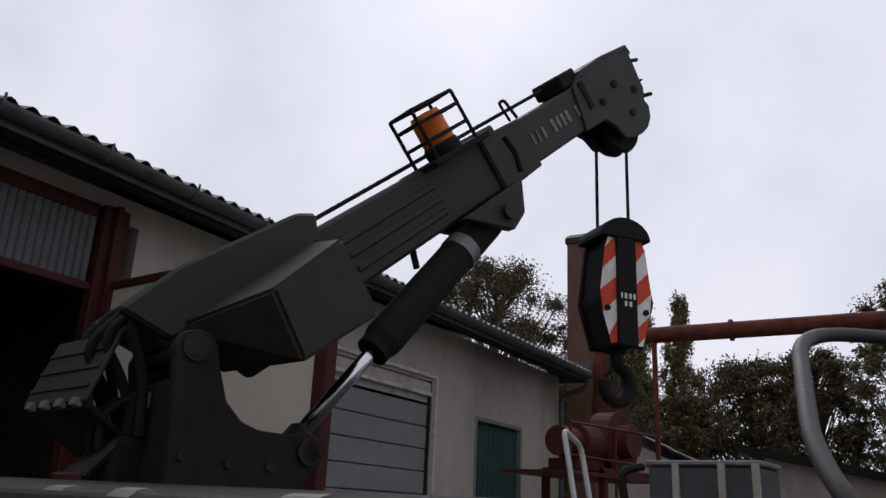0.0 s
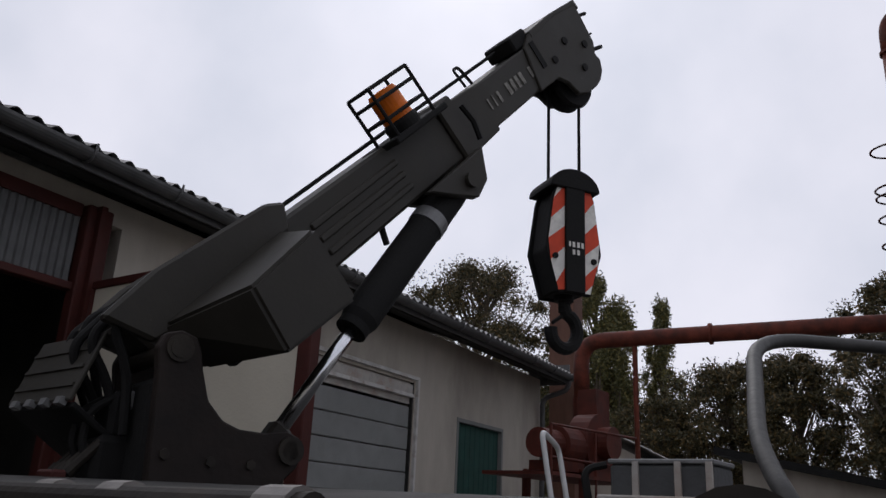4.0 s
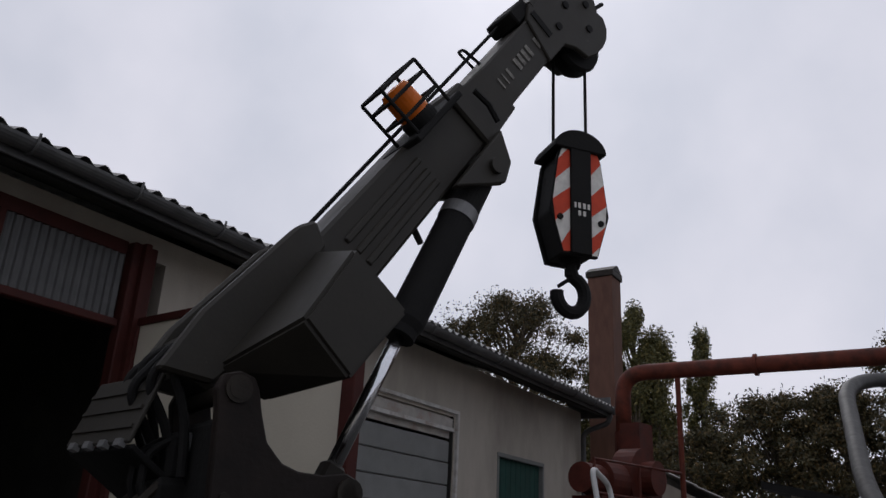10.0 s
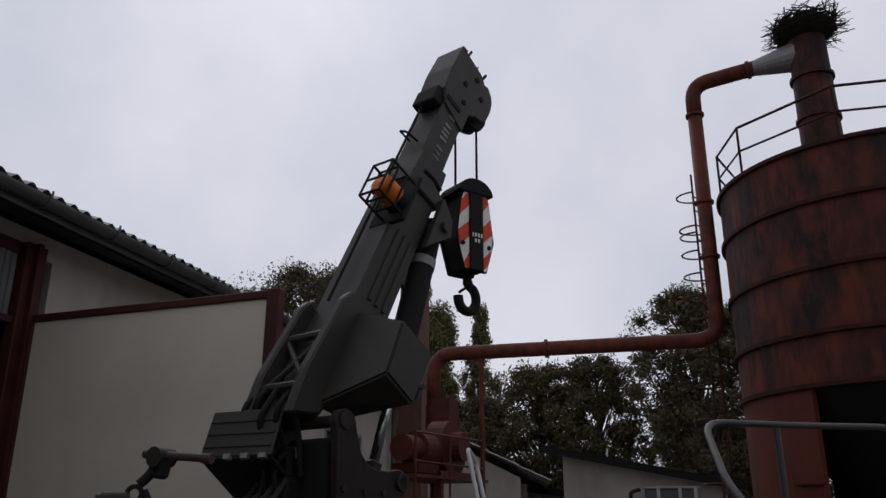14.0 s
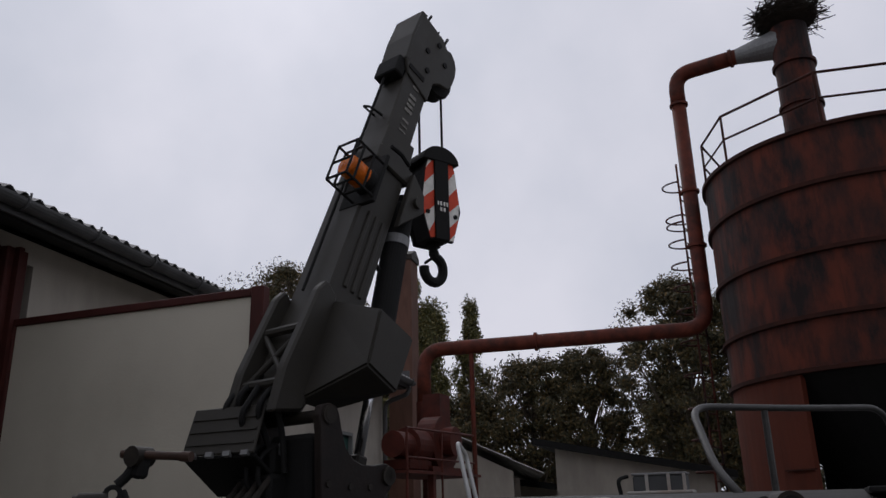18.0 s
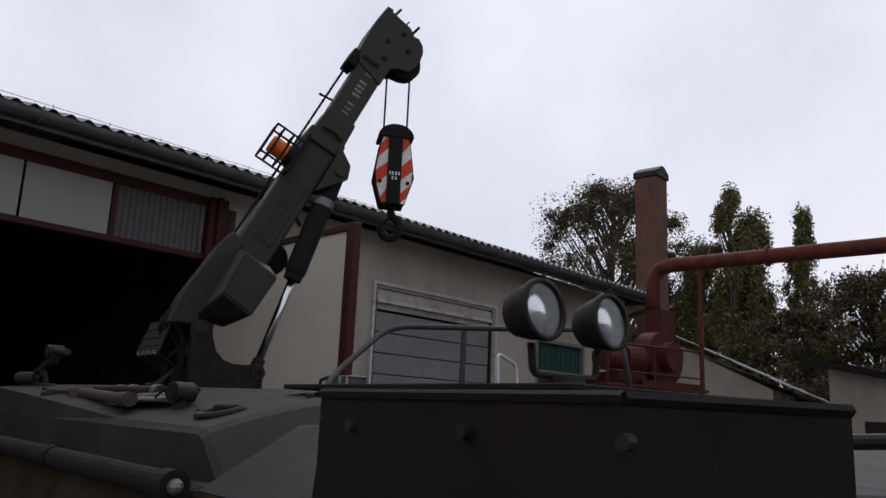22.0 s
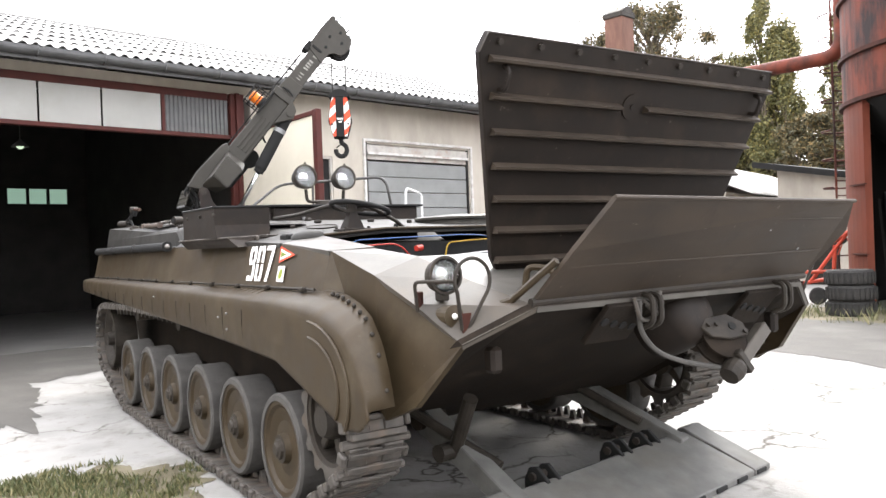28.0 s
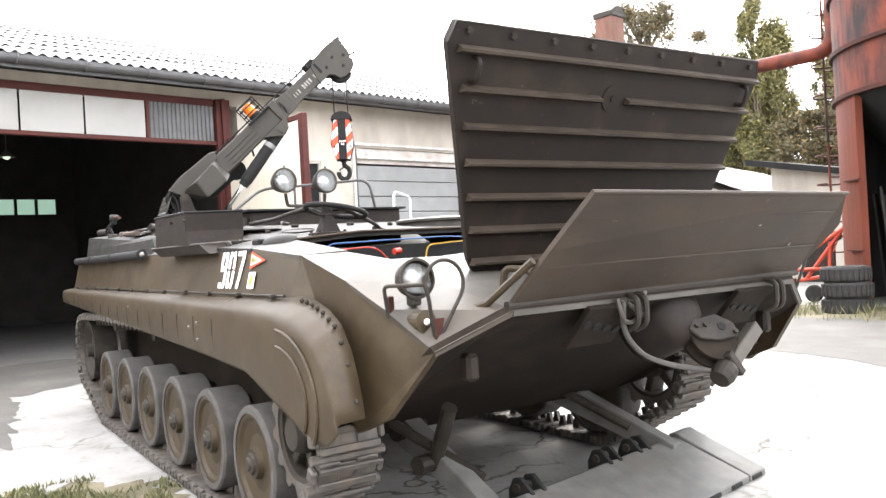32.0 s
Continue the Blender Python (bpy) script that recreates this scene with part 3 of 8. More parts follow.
    lamp = part("hall_lamp", bm, M_sheet, hall_ob, "enamel lamp hanging inside the hall")
    bm = bmnew()
    bmesh.ops.create_uvsphere(bm, u_segments=12, v_segments=8, radius=0.09, matrix=Matrix.Translation((0.55, 8.0, 4.13)))
    part("bulb", bm, M_lamp, lamp, smooth=True)
    # grey sectional door in its pale frame
    bm = bmnew()
    b_box(bm, (4.6, -0.05, 0), (4.65, 0.1, 3.56), bev=0.006)
    dr = part("sectional_door", bm, M_pale, hall_ob, "grey sectional door in a pale steel frame with rust spots")
    for nm, lo, hi, mt in (("door_post", (7.6, -0.05, 0), (7.65, 0.1, 3.56), M_pale), ("door_head", (4.65, -0.05, 3.51), (7.6, 0.1, 3.56), M_pale),
                           ("door_rail", (4.72, -0.03, 3.25), (7.53, 0.04, 3.3), M_pale), ("rusty_band", (4.72, 0.0, 3.3), (7.53, 0.05, 3.44), M_frame),
                           ("guide", (4.66, 0.0, 0), (4.72, 0.08, 3.5), M_inside), ("guide", (7.53, 0.0, 0), (7.59, 0.08, 3.5), M_inside), ("door_infill", (4.72, 0.05, 3.16), (7.53, 0.09, 3.5), M_frame)):
        bm = bmnew()
        b_box(bm, lo, hi, bev=0.004)
        part(nm, bm, mt, dr)
    z = 0.02
    i = 0
    while z < 3.1:
        h = 0.311
        bm = bmnew()
        b_box(bm, (4.74, 0.03 + 0.004 * (i % 2), z), (7.51, 0.07, min(3.2, z + h - 0.012)), bev=0.012)
        part("door_panel", bm, M_sheet, dr, "grey sheet-steel door section" if i == 0 else "")
        z += h
        i += 1
    # narrow window behind the open leaf
    bm = bmnew()
    for a, b, c, d in ((3.53, 3.57, 2.2, 3.17), (3.83, 3.87, 2.2, 3.17), (3.57, 3.83, 3.12, 3.17), (3.57, 3.83, 2.2, 2.24), (3.57, 3.83, 2.68, 2.71)):
        b_box(bm, (a, 0.02, c), (b, 0.1, d))
    w = part("narrow_window", bm, M_frame, hall_ob, "narrow window with a pale frame")
    bm = bmnew()
    b_box(bm, (3.57, 0.07, 2.24), (3.83, 0.08, 3.12))
    part("pane", bm, M_black, w, "dark window glass")
    # green boarded window
    gw = part("green_window", bmnew(), M_green, hall_ob, "window closed with faded green boards")
    for k in range(9):
        a = 8.99 + k * 0.18
        bm = bmnew()
        b_box(bm, (a, 0.06, 1.86), (a + 0.17, 0.1, 3.08), bev=0.006)
        part("board", bm, M_green, gw)
    bm = bmnew()
    for a, b, c, d in ((8.93, 8.99, 1.82, 3.14), (10.61, 10.67, 1.82, 3.14), (8.99, 10.61, 3.08, 3.14), (8.99, 10.61, 1.82, 1.86)):
        b_box(bm, (a, -0.01, c), (b, 0.12, d))
    part("frame", bm, M_sheet, gw)
    # floor of the hall
    bm = bmnew()
    b_box(bm, (S0 + 0.33, 0.33, -0.06), (S1 - 0.33, 13.69, 0.006))
    part("floor", bm, mat("oily_hall_floor", (0.11, 0.105, 0.098), 0.6, var=0.3, scale=2), hall_ob, "dark hall floor")
    return hall_ob


hall()


# the open gate leaf, standing square to the wall
def gate_leaf():
    a, b = Vector((-7.86, 1.87, 0)), Vector((-5.2, 2.1, 0))
    d = b - a
    m = Matrix.Translation(a) @ Matrix.Rotation(math.atan2(d.y, d.x), 4, "Z")
    L = d.length
    leaf = empty("gate_leaf", m, "open cream steel gate leaf with a dark red frame", "gate")
    bm = bmnew()
    b_box(bm, (0.05, -0.02, 0.1), (L - 0.1, 0.02, 3.38))
    part("sheet", bm, M_cream, leaf, "smooth cream painted sheet")
    bm = bmnew()
    b_box(bm, (L - 0.1, -0.05, 0.06), (L + 0.02, 0.05, 3.46), bev=0.008)
    part("end_post", bm, M_redfr, leaf)
    bm = bmnew()
    b_box(bm, (-0.02, -0.045, 3.38), (L - 0.1, 0.045, 3.45), bev=0.008)
    part("top_rail", bm, M_redfr, leaf)
    bm = bmnew()
    b_box(bm, (-0.05, -0.05, 0.06), (0.05, 0.05, 3.38), bev=0.008)
    b_box(bm, (0.05, -0.045, 0.04), (L - 0.1, 0.045, 0.1), bev=0.006)
    part("hinge_post", bm, M_redfr, leaf)
    for z in (0.3, 1.6, 2.9):
        bm = bmnew()
        b_rod(bm, (-0.07, 0, z), (-0.07, 0, z + 0.2), 0.03, n=10)
        part("hinge", bm, M_dark, leaf)
    bm = bmnew()
    b_rod(bm, (L - 0.05, 0, 0.0), (L - 0.05, 0, 0.06), 0.03, n=10)
    part("drop_bolt", bm, M_dark, leaf)


gate_leaf()


# ---------------------------------------------------------------- the silo, its stack, pipe and ladder
SILO = Vector((-0.127, 12.109, 0))
SR, SZ0, SZ1 = 2.45, 3.47, 7.28


def silo():
    s = empty("rusty_silo", Matrix.Translation(SILO), "tall rusty red steel silo with a stack on its roof", "silo")
    bm = bmnew()
    b_lathe(bm, [(SR, SZ0), (SR, SZ1), (SR - 0.05, SZ1 + 0.02), (0.45, SZ1 + 0.55), (0.0, SZ1 + 0.55)], 72)
    part("shell", bm, M_rust, s, "rust-streaked red steel shell", smooth=False)
    for z in (3.52, 4.3, 5.29, 6.35, 7.25):
        bm = bmnew()
        b_lathe(bm, [(SR + 0.002, z - 0.05), (SR + 0.06, z - 0.045), (SR + 0.06, z + 0.02), (SR + 0.002, z + 0.03)], 72)
        part("hoop", bm, M_rust2, s)
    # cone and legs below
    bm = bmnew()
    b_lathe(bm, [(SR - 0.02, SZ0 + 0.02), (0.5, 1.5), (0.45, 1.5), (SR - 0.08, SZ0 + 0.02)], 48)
    # black here stands in for the shade under the silo
    part("cone", bm, M_black, s, "black cone under the silo, shade put into its colour")
    for a in (-55, -10, 35, 80):
        bm = bmnew()
        b_box(bm, (SR - 0.28, -0.1, 0), (SR - 0.06, 0.1, SZ0 + 0.03), Matrix.Rotation(radians(a), 4, "Z"))
        part("leg", bm, M_rust2, s)
    # skirt plate carried down to the ground on one side, open on the other
    bm = bmnew()
    arc = [radians(126 + 112 * k / 26) for k in range(27)]
    va = [[bm.verts.new((r * math.cos(a), r * math.sin(a), z)) for r, z in ((SR - 0.005, 0), (SR - 0.005, SZ0 + 0.02), (SR - 0.03, SZ0 + 0.02), (SR - 0.03, 0))] for a in arc]
    for A, B in zip(va, va[1:]):
        for k in range(4):
            bm.faces.new((A[k], B[k], B[(k + 1) % 4], A[(k + 1) % 4]))
    bm.faces.new(va[0])
    bm.faces.new(va[-1])
    bmesh.ops.recalc_face_normals(bm, faces=bm.faces)
    sk = part("skirt", bm, M_skirt, s, "orange-red skirt plate between silo and ground")
    # black lining added inside the skirt, its colour standing for the shade there
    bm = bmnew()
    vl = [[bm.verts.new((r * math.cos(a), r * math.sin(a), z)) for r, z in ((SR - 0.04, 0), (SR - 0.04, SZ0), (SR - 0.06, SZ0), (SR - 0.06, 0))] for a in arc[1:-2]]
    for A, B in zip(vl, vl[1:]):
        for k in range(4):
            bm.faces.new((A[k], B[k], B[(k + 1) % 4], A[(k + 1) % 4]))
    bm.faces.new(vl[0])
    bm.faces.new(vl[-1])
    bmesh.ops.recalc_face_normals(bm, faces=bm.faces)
    part("lining", bm, M_black, sk, "added black inner lining that keeps the inside dark")
    # plain black plate added on the far side to keep daylight out
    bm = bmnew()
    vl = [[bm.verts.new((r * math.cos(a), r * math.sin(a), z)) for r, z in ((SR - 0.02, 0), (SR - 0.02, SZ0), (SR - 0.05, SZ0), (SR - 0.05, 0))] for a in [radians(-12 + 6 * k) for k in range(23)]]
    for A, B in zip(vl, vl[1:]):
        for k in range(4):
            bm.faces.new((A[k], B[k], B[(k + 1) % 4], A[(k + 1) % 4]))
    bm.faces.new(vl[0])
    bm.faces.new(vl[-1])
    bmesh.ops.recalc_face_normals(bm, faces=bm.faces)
    part("back_plate", bm, M_black, sk, "added black plate that shuts out light")
    for a in (-122, 126):
        bm = bmnew()
        b_box(bm, (SR - 0.1, -0.02, 0), (SR + 0.02, 0.02, SZ0 + 0.02), Matrix.Rotation(radians(a), 4, "Z"))
        part("edge_flange", bm, M_skirt, sk)
    for z in (0.95, 2.1):
        bm = bmnew()
        vb = [[bm.verts.new((r * math.cos(radians(a)), r * math.sin(radians(a)), zz)) for r, zz in ((SR, z), (SR + 0.05, z), (SR + 0.05, z + 0.02), (SR, z + 0.02))] for a in range(-133, -120, 2)]
        for A, B in zip(vb, vb[1:]):
            for k in range(4):
                bm.faces.new((A[k], B[k], B[(k + 1) % 4], A[(k + 1) % 4]))
        bm.faces.new(vb[0])
        bm.faces.new(vb[-1])
        bmesh.ops.recalc_face_normals(bm, faces=bm.faces)
        part("flange", bm, M_rust2, sk)
    # grey sheet doors leaning inside the dark opening
    for a, r, h in ((-150, 1.7, 2.0), (-165, 1.75, 1.9)):
        bm = bmnew()
        b_box(bm, (-0.02, -0.45, 0), (0.02, 0.45, h), Matrix.Rotation(radians(a), 4, "Z") @ Matrix.Translation((r, 0, 0)) @ Matrix.Rotation(radians(4), 4, "Y"))
        part("inner_sheet", bm, M_inside, s)
    # stack with a bird's nest
    c = Vector((-0.67, 11.7, 0)) - SILO
    bm = bmnew()
    b_lathe(bm, [(0.37, SZ1 - 0.2), (0.33, 10.2), (0.28, 10.21), (0.28, 10.0)], 28, Matrix.Translation(c))
    st = part("flue", bm, M_rust, s, "round rusty stack")
    for z in (8.5, 9.35):
        bm = bmnew()
        b_lathe(bm, [(0.33, z), (0.39, z + 0.01), (0.39, z + 0.07), (0.33, z + 0.08)], 28, Matrix.Translation(c))
        part("collar", bm, M_rust, st)
    # railing round the roof's edge
    pts = [((SR - 0.04) * math.cos(a), (SR - 0.04) * math.sin(a)) for a in [radians(k) for k in (-171, -142, -99, -56, -13, 30, 73, 116, 152)]]
    bm = bmnew()
    b_tube(bm, [(x, y, SZ1 + 0.9) for x, y in pts], 0.024, 6, closed=True)
    part("handrail", bm, M_rust2, s, "thin dark steel handrail")
    bm = bmnew()
    b_tube(bm, [(x, y, SZ1 + 0.45) for x, y in pts], 0.02, 6, closed=True)
    part("midrail", bm, M_rust2, s)
    for x, y in pts:
        bm = bmnew()
        b_rod(bm, (x, y, SZ1), (x, y, SZ1 + 0.91), 0.024, n=6)
        part("railing_post", bm, M_rust2, s)
    return s


silo()


def nest():
    rnd = random.Random(5)
    bm = bmnew()
    c = Vector((-0.67, 11.7, 10.42))
    for _ in range(640):
        a, r = rnd.uniform(0, 6.283), rnd.uniform(0.05, 0.6)
        p = c + Vector((r * math.cos(a), r * math.sin(a), rnd.uniform(-0.16, 0.3) * (1 - r * 0.4)))
        t = a + rnd.choice((1, -1)) * rnd.uniform(0.7, 2.0)
        d = Vector((math.cos(t), math.sin(t), rnd.uniform(-0.35, 0.35))) * rnd.uniform(0.15, 0.36)
        b_rod(bm, p - d, p + d, rnd.uniform(0.006, 0.013), n=4, caps=False)
    for _ in range(90):
        a = rnd.uniform(0, 6.283)
        p = c + Vector((0.5 * math.cos(a), 0.5 * math.sin(a), rnd.uniform(-0.2, 0.15)))
        d = Vector((math.cos(a), math.sin(a), rnd.uniform(-0.8, 0.5))) * rnd.uniform(0.12, 0.3)
        b_rod(bm, p, p + d, 0.006, n=4, caps=False)
    bmesh.ops.create_uvsphere(bm, u_segments=16, v_segments=8, radius=0.56, matrix=Matrix.Translation(c) @ Matrix.Diagonal((1, 1, 0.42, 1)))
    tagged(part("stork_nest", bm, mat("dark_dry_sticks", (0.022, 0.017, 0.012), 0.9, var=0.4, scale=9)), "large dark nest of sticks on the silo's stack", "nest")


nest()


def duct_pipe():
    p = empty("duct_pipe", None, "long red-brown duct pipe running from the blower to the silo's stack", "pipe")
    bm = bmnew()
    b_tube(bm, smooth_path([(-8.2, 11.1, 3.6), (-8.2, 11.1, 4.72), (-2.85, 12.0, 4.72), (-2.85, 12.0, 9.25)], 0.42, 8), 0.14, 18)
    part("lower_run", bm, M_pipe, p, "red-brown painted pipe", smooth=True)
    bm = bmnew()
    b_tube(bm, smooth_path([(-2.85, 12.0, 9.25), (-2.85, 12.0, 9.95), (-1.6, 11.83, 9.95)], 0.4, 8), 0.15, 18)
    part("upper_run", bm, M_pipe, p, smooth=True)
    for q, d in (((-5.97, 11.475, 4.72), (1, 0.168, 0)), ((-2.85, 12.0, 9.27), (0, 0, 1)), ((-2.85, 12.0, 7.4), (0, 0, 1)), ((-2.85, 12.0, 6.3), (0, 0, 1)), ((-1.75, 11.85, 9.95), (1, -0.136, 0))):
        bm = bmnew()
        d = Vector(d).normalized() * 0.025
        b_rod(bm, Vector(q) - d, Vector(q) + d, 0.18, n=20)
        part("flange", bm, M_pipe, p)
    bm = bmnew()
    b_rod(bm, (-1.65, 11.84, 9.95), (-0.85, 11.73, 9.95), 0.15, 0.3, n=18)
    part("transition", bm, M_galv, p, "pale sheet-metal transition piece")
    bm = bmnew()
    b_rod(bm, (-7.24, 11.26, 0), (-7.24, 11.26, 4.6), 0.045, n=10)
    part("prop", bm, M_pipe, p)


duct_pipe()


def cage_ladder():
    l = empty("caged_ladder", None, "rusty ladder with round safety hoops up the silo's side", "ladder")
    x, y = -3.08, 12.15
    for dx in (-0.2, 0.2):
        bm = bmnew()
        b_rod(bm, (x + 0.1 + dx * 0.3, y + dx, 0), (x + 0.1 + dx * 0.3, y + dx, 8.0), 0.022, n=6)
        part("stile", bm, M_rust, l)
    rung = None
    for i in range(26):
        m = Matrix.Translation((0, 0, 0.3 + i * 0.29))
        if rung is None:
            bm = bmnew()
            b_rod(bm, (x + 0.04, y - 0.2, 0), (x + 0.16, y + 0.2, 0), 0.014, n=6)
            rung = part("rung", bm, M_rust, l, m=m)
        else:
            again(rung, l, m)
    hoop = None
    for z in (2.2, 2.75, 3.3, 3.9, 4.5, 5.1, 5.55, 5.98, 6.42, 6.78, 6.92, 7.6):
        m = Matrix.Translation((x, y, z))
        if hoop is None:
            bm = bmnew()
            b_tube(bm, [(0.1 - 0.2 * 0.3 - 0.34 * math.sin(math.pi * i / 12), -0.3 * math.cos(math.pi * i / 12), 0.0) for i in range(13)], 0.017, 6)
            hoop = part("hoop", bm, M_rust, l, m=m)
        else:
            again(hoop, l, m)


cage_ladder()


# ---------------------------------------------------------------- chimney, blower and sheds at the hall's end
def chimney():
    c = Matrix.Translation((-9.75, 13.22, 0)) @ Matrix.Rotation(radians(10), 4, "Z")
    ch = empty("square_chimney", c, "square brick-red sheet duct chimney with a low cap", "chimney")
    bm = bmnew()
    b_box(bm, (-0.275, -0.275, 0), (0.275, 0.275, 7.34), bev=0.01)
    part("shaft", bm, M_chim, ch)
    bm = bmnew()
    b_box(bm, (-0.31, -0.31, 7.34), (0.31, 0.31, 7.47), bev=0.01)
    b_prism(bm, [(-0.31, 7.47), (0.31, 7.47), (0.06, 7.62), (-0.06, 7.62)], "x", -0.31, 0.31)
    part("cap", bm, M_dark, ch, "dark weathered cap")


chimney()


def blower():
    b = empty("blower_unit", Matrix.Translation((-7.78, 10.38, 0)), "red blower and dryer unit on a red steel stand", "blower")
    # stand
    for x in (-0.5, 0.5):
        for y in (-0.9, 0.9):
            bm = bmnew()
            b_box(bm, (x - 0.05, y - 0.05, 0), (x + 0.05, y + 0.05, 2.35))
            part("stand_leg", bm, M_blower, b)
    for z in (1.2, 2.3):
        for x in (-0.5, 0.5):
            bm = bmnew()
            b_box(bm, (x - 0.04, -0.95, z), (x + 0.04, 0.95, z + 0.09))
            part("stand_beam", bm, M_blower, b)
    bm = bmnew()
    b_tube(bm, [(-0.5, -0.9, 0.1), (0.5, -0.9, 1.2)], 0.03, 6)
    b_tube(bm, [(0.5, -0.9, 0.1), (0.5, 0.9, 1.2)], 0.03, 6)
    part("stand_brace", bm, M_blower, b)
    # volute housing
    bm = bmnew()
    pts = []
    for i in range(28):
        a = 2 * math.pi * i / 28
        r = 0.42 + 0.16 * i / 28
        pts.append((r * math.cos(a), 2.85 + r * math.sin(a)))
    b_prism(bm, pts, "x", -0.02, 0.34)
    b_lathe(bm, [(0.26, 0), (0.26, 0.22), (0.2, 0.22)], 20, Matrix.Translation((0.34, 0, 2.85)), axis="x")
    part("volute", bm, M_blower, b, "rounded orange-red fan housing")
    bm = bmnew()
    b_box(bm, (-0.15, 0.1, 3.2), (0.2, 0.55, 3.75))
    b_rod(bm, (-0.42, 0.72, 3.2), (-0.42, 0.72, 3.7), 0.16, n=14)
    part("outlet", bm, M_blower, b)
    bm = bmnew()
    b_rod(bm, (0.05, -1.0, 2.75), (0.05, -0.45, 2.75), 0.3, n=20)
    b_rod(bm, (0.05, -1.45, 2.75), (0.05, -1.0, 2.75), 0.22, n=20)
    b_box(bm, (-0.2, -1.3, 2.35), (0.3, -0.5, 2.5))
    part("motor", bm, M_blower, b)
    bm = bmnew()
    b_tube(bm, [(0.55, -1.9, 0.0), (0.55, -1.9, 2.95), (0.55, 0.8, 3.0)], 0.025, 6)
    b_tube(bm, [(0.55, -1.9, 2.5), (0.55, 0.8, 2.5)], 0.02, 6)
    b_tube(bm, [(0.55, -0.6, 0.0), (0.55, -0.6, 2.98)], 0.02, 6)
    part("guard_rail", bm, M_blower, b)
    bm = bmnew()
    b_box(bm, (-0.6, -1.95, 2.25), (0.6, 1.0, 2.3))
    part("platform", bm, M_blower, b)


blower()


def lean_to():
    """Low outbuilding beyond the hall's end, its pale sheet roof sloping to the yard."""
    m = Matrix.Translation((-9.58, 14.15, 0)) @ Matrix.Rotation(math.atan2(0.937, -0.349), 4, "Z")
    o = empty("lean_to", m, "low outbuilding with a pale grey corrugated roof", "shed")
    bm = bmnew()
    b_prism(bm, [(0.3, -0.05), (-1.9, -0.05), (-1.9, 2.5), (0.3, 3.55)], "x", 0.2, 13.0)
    part("wall", bm, M_wall, o, "pale patchy rendered wall")
    # black panels on the closed wall stand in for shaded bays
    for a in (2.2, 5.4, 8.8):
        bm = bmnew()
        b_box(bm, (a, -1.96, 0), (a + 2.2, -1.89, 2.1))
        part("opening", bm, M_black, o, "black panel in place of a shaded bay")
    for a in (1.6, 4.9, 8.2):
        bm = bmnew()
        b_box(bm, (a, -2.06, 0), (a + 0.16, -1.9, 2.4))
        part("post", bm, M_frame, o, "pale post")
    for k in range(4):
        bm = bmnew()
        prev = None
        f0, f1 = k / 4, (k + 1) / 4 + 0.02
        for i in range(421):
            s = 14.0 * i / 420
            w = 0.02 * math.sin(2 * math.pi * s / 0.17)
            a = bm.verts.new((s, 0.35 - 2.9 * f0, 3.78 - 1.3 * f0 + w - 0.012 * k))
            c = bm.verts.new((s, 0.35 - 2.9 * f1, 3.78 - 1.3 * f1 + w - 0.012 * k + 0.008))
            if prev:
                bm.faces.new((prev[0], a, c, prev[1]))
            prev = (a, c)
        part("roof_strip", bm, M_roof, o, "pale grey corrugated sheet" if k == 0 else "")


lean_to()


def shed(name, m, w, d, h0, h1, label):
    o = empty(name, m, label, "shed")
    bm = bmnew()
    b_prism(bm, [(-w / 2, 0), (w / 2, 0), (w / 2, h1), (-w / 2, h0)], "y", -d / 2, d / 2)
    part("wall", bm, M_wall, o, "pale patchy rendered wall")
    bm = bmnew()
    k = (h1 - h0) / w
    b_prism(bm, [(-w / 2 - 0.5, h0 - 0.5 * k), (w / 2 + 0.4, h1 + 0.4 * k), (w / 2 + 0.4, h1 + 0.4 * k + 0.16), (-w / 2 - 0.5, h0 - 0.5 * k + 0.16)], "y", -d / 2 - 0.4, d / 2 + 0.3)
    part("roof", bm, M_black, o, "dark felted flat roof")
    bm = bmnew()
    b_box(bm, (-w / 2 + 0.7, -d / 2 - 0.03, 0), (-w / 2 + 1.5, -d / 2 + 0.02, 1.9))
    part("door", bm, M_dark, o)
    return o


shed("flat_roofed_shed", Matrix.Translation((-5.62, 18.14, 0)) @ Matrix.Rotation(radians(8), 4, "Z"), 3.75, 3.0, 3.05, 2.3, "small pale shed with a dark sloping flat roof")
shed("low_shed", Matrix.Translation((-9.2, 20.5, 0)) @ Matrix.Rotation(radians(14), 4, "Z"), 3.4, 2.5, 2.5, 2.0, "low pale shed beyond the hall")


# unseen plain wall behind the camera, added to block light from that side
def boundary_wall():
    bm = bmnew()
    b_box(bm, (-22, -15.3, -0.05), (26, -15, 5.2))
    tagged(part("boundary_wall", bm, M_wall), "unseen plain wall added to block light", "wall", kind="structure")


boundary_wall()


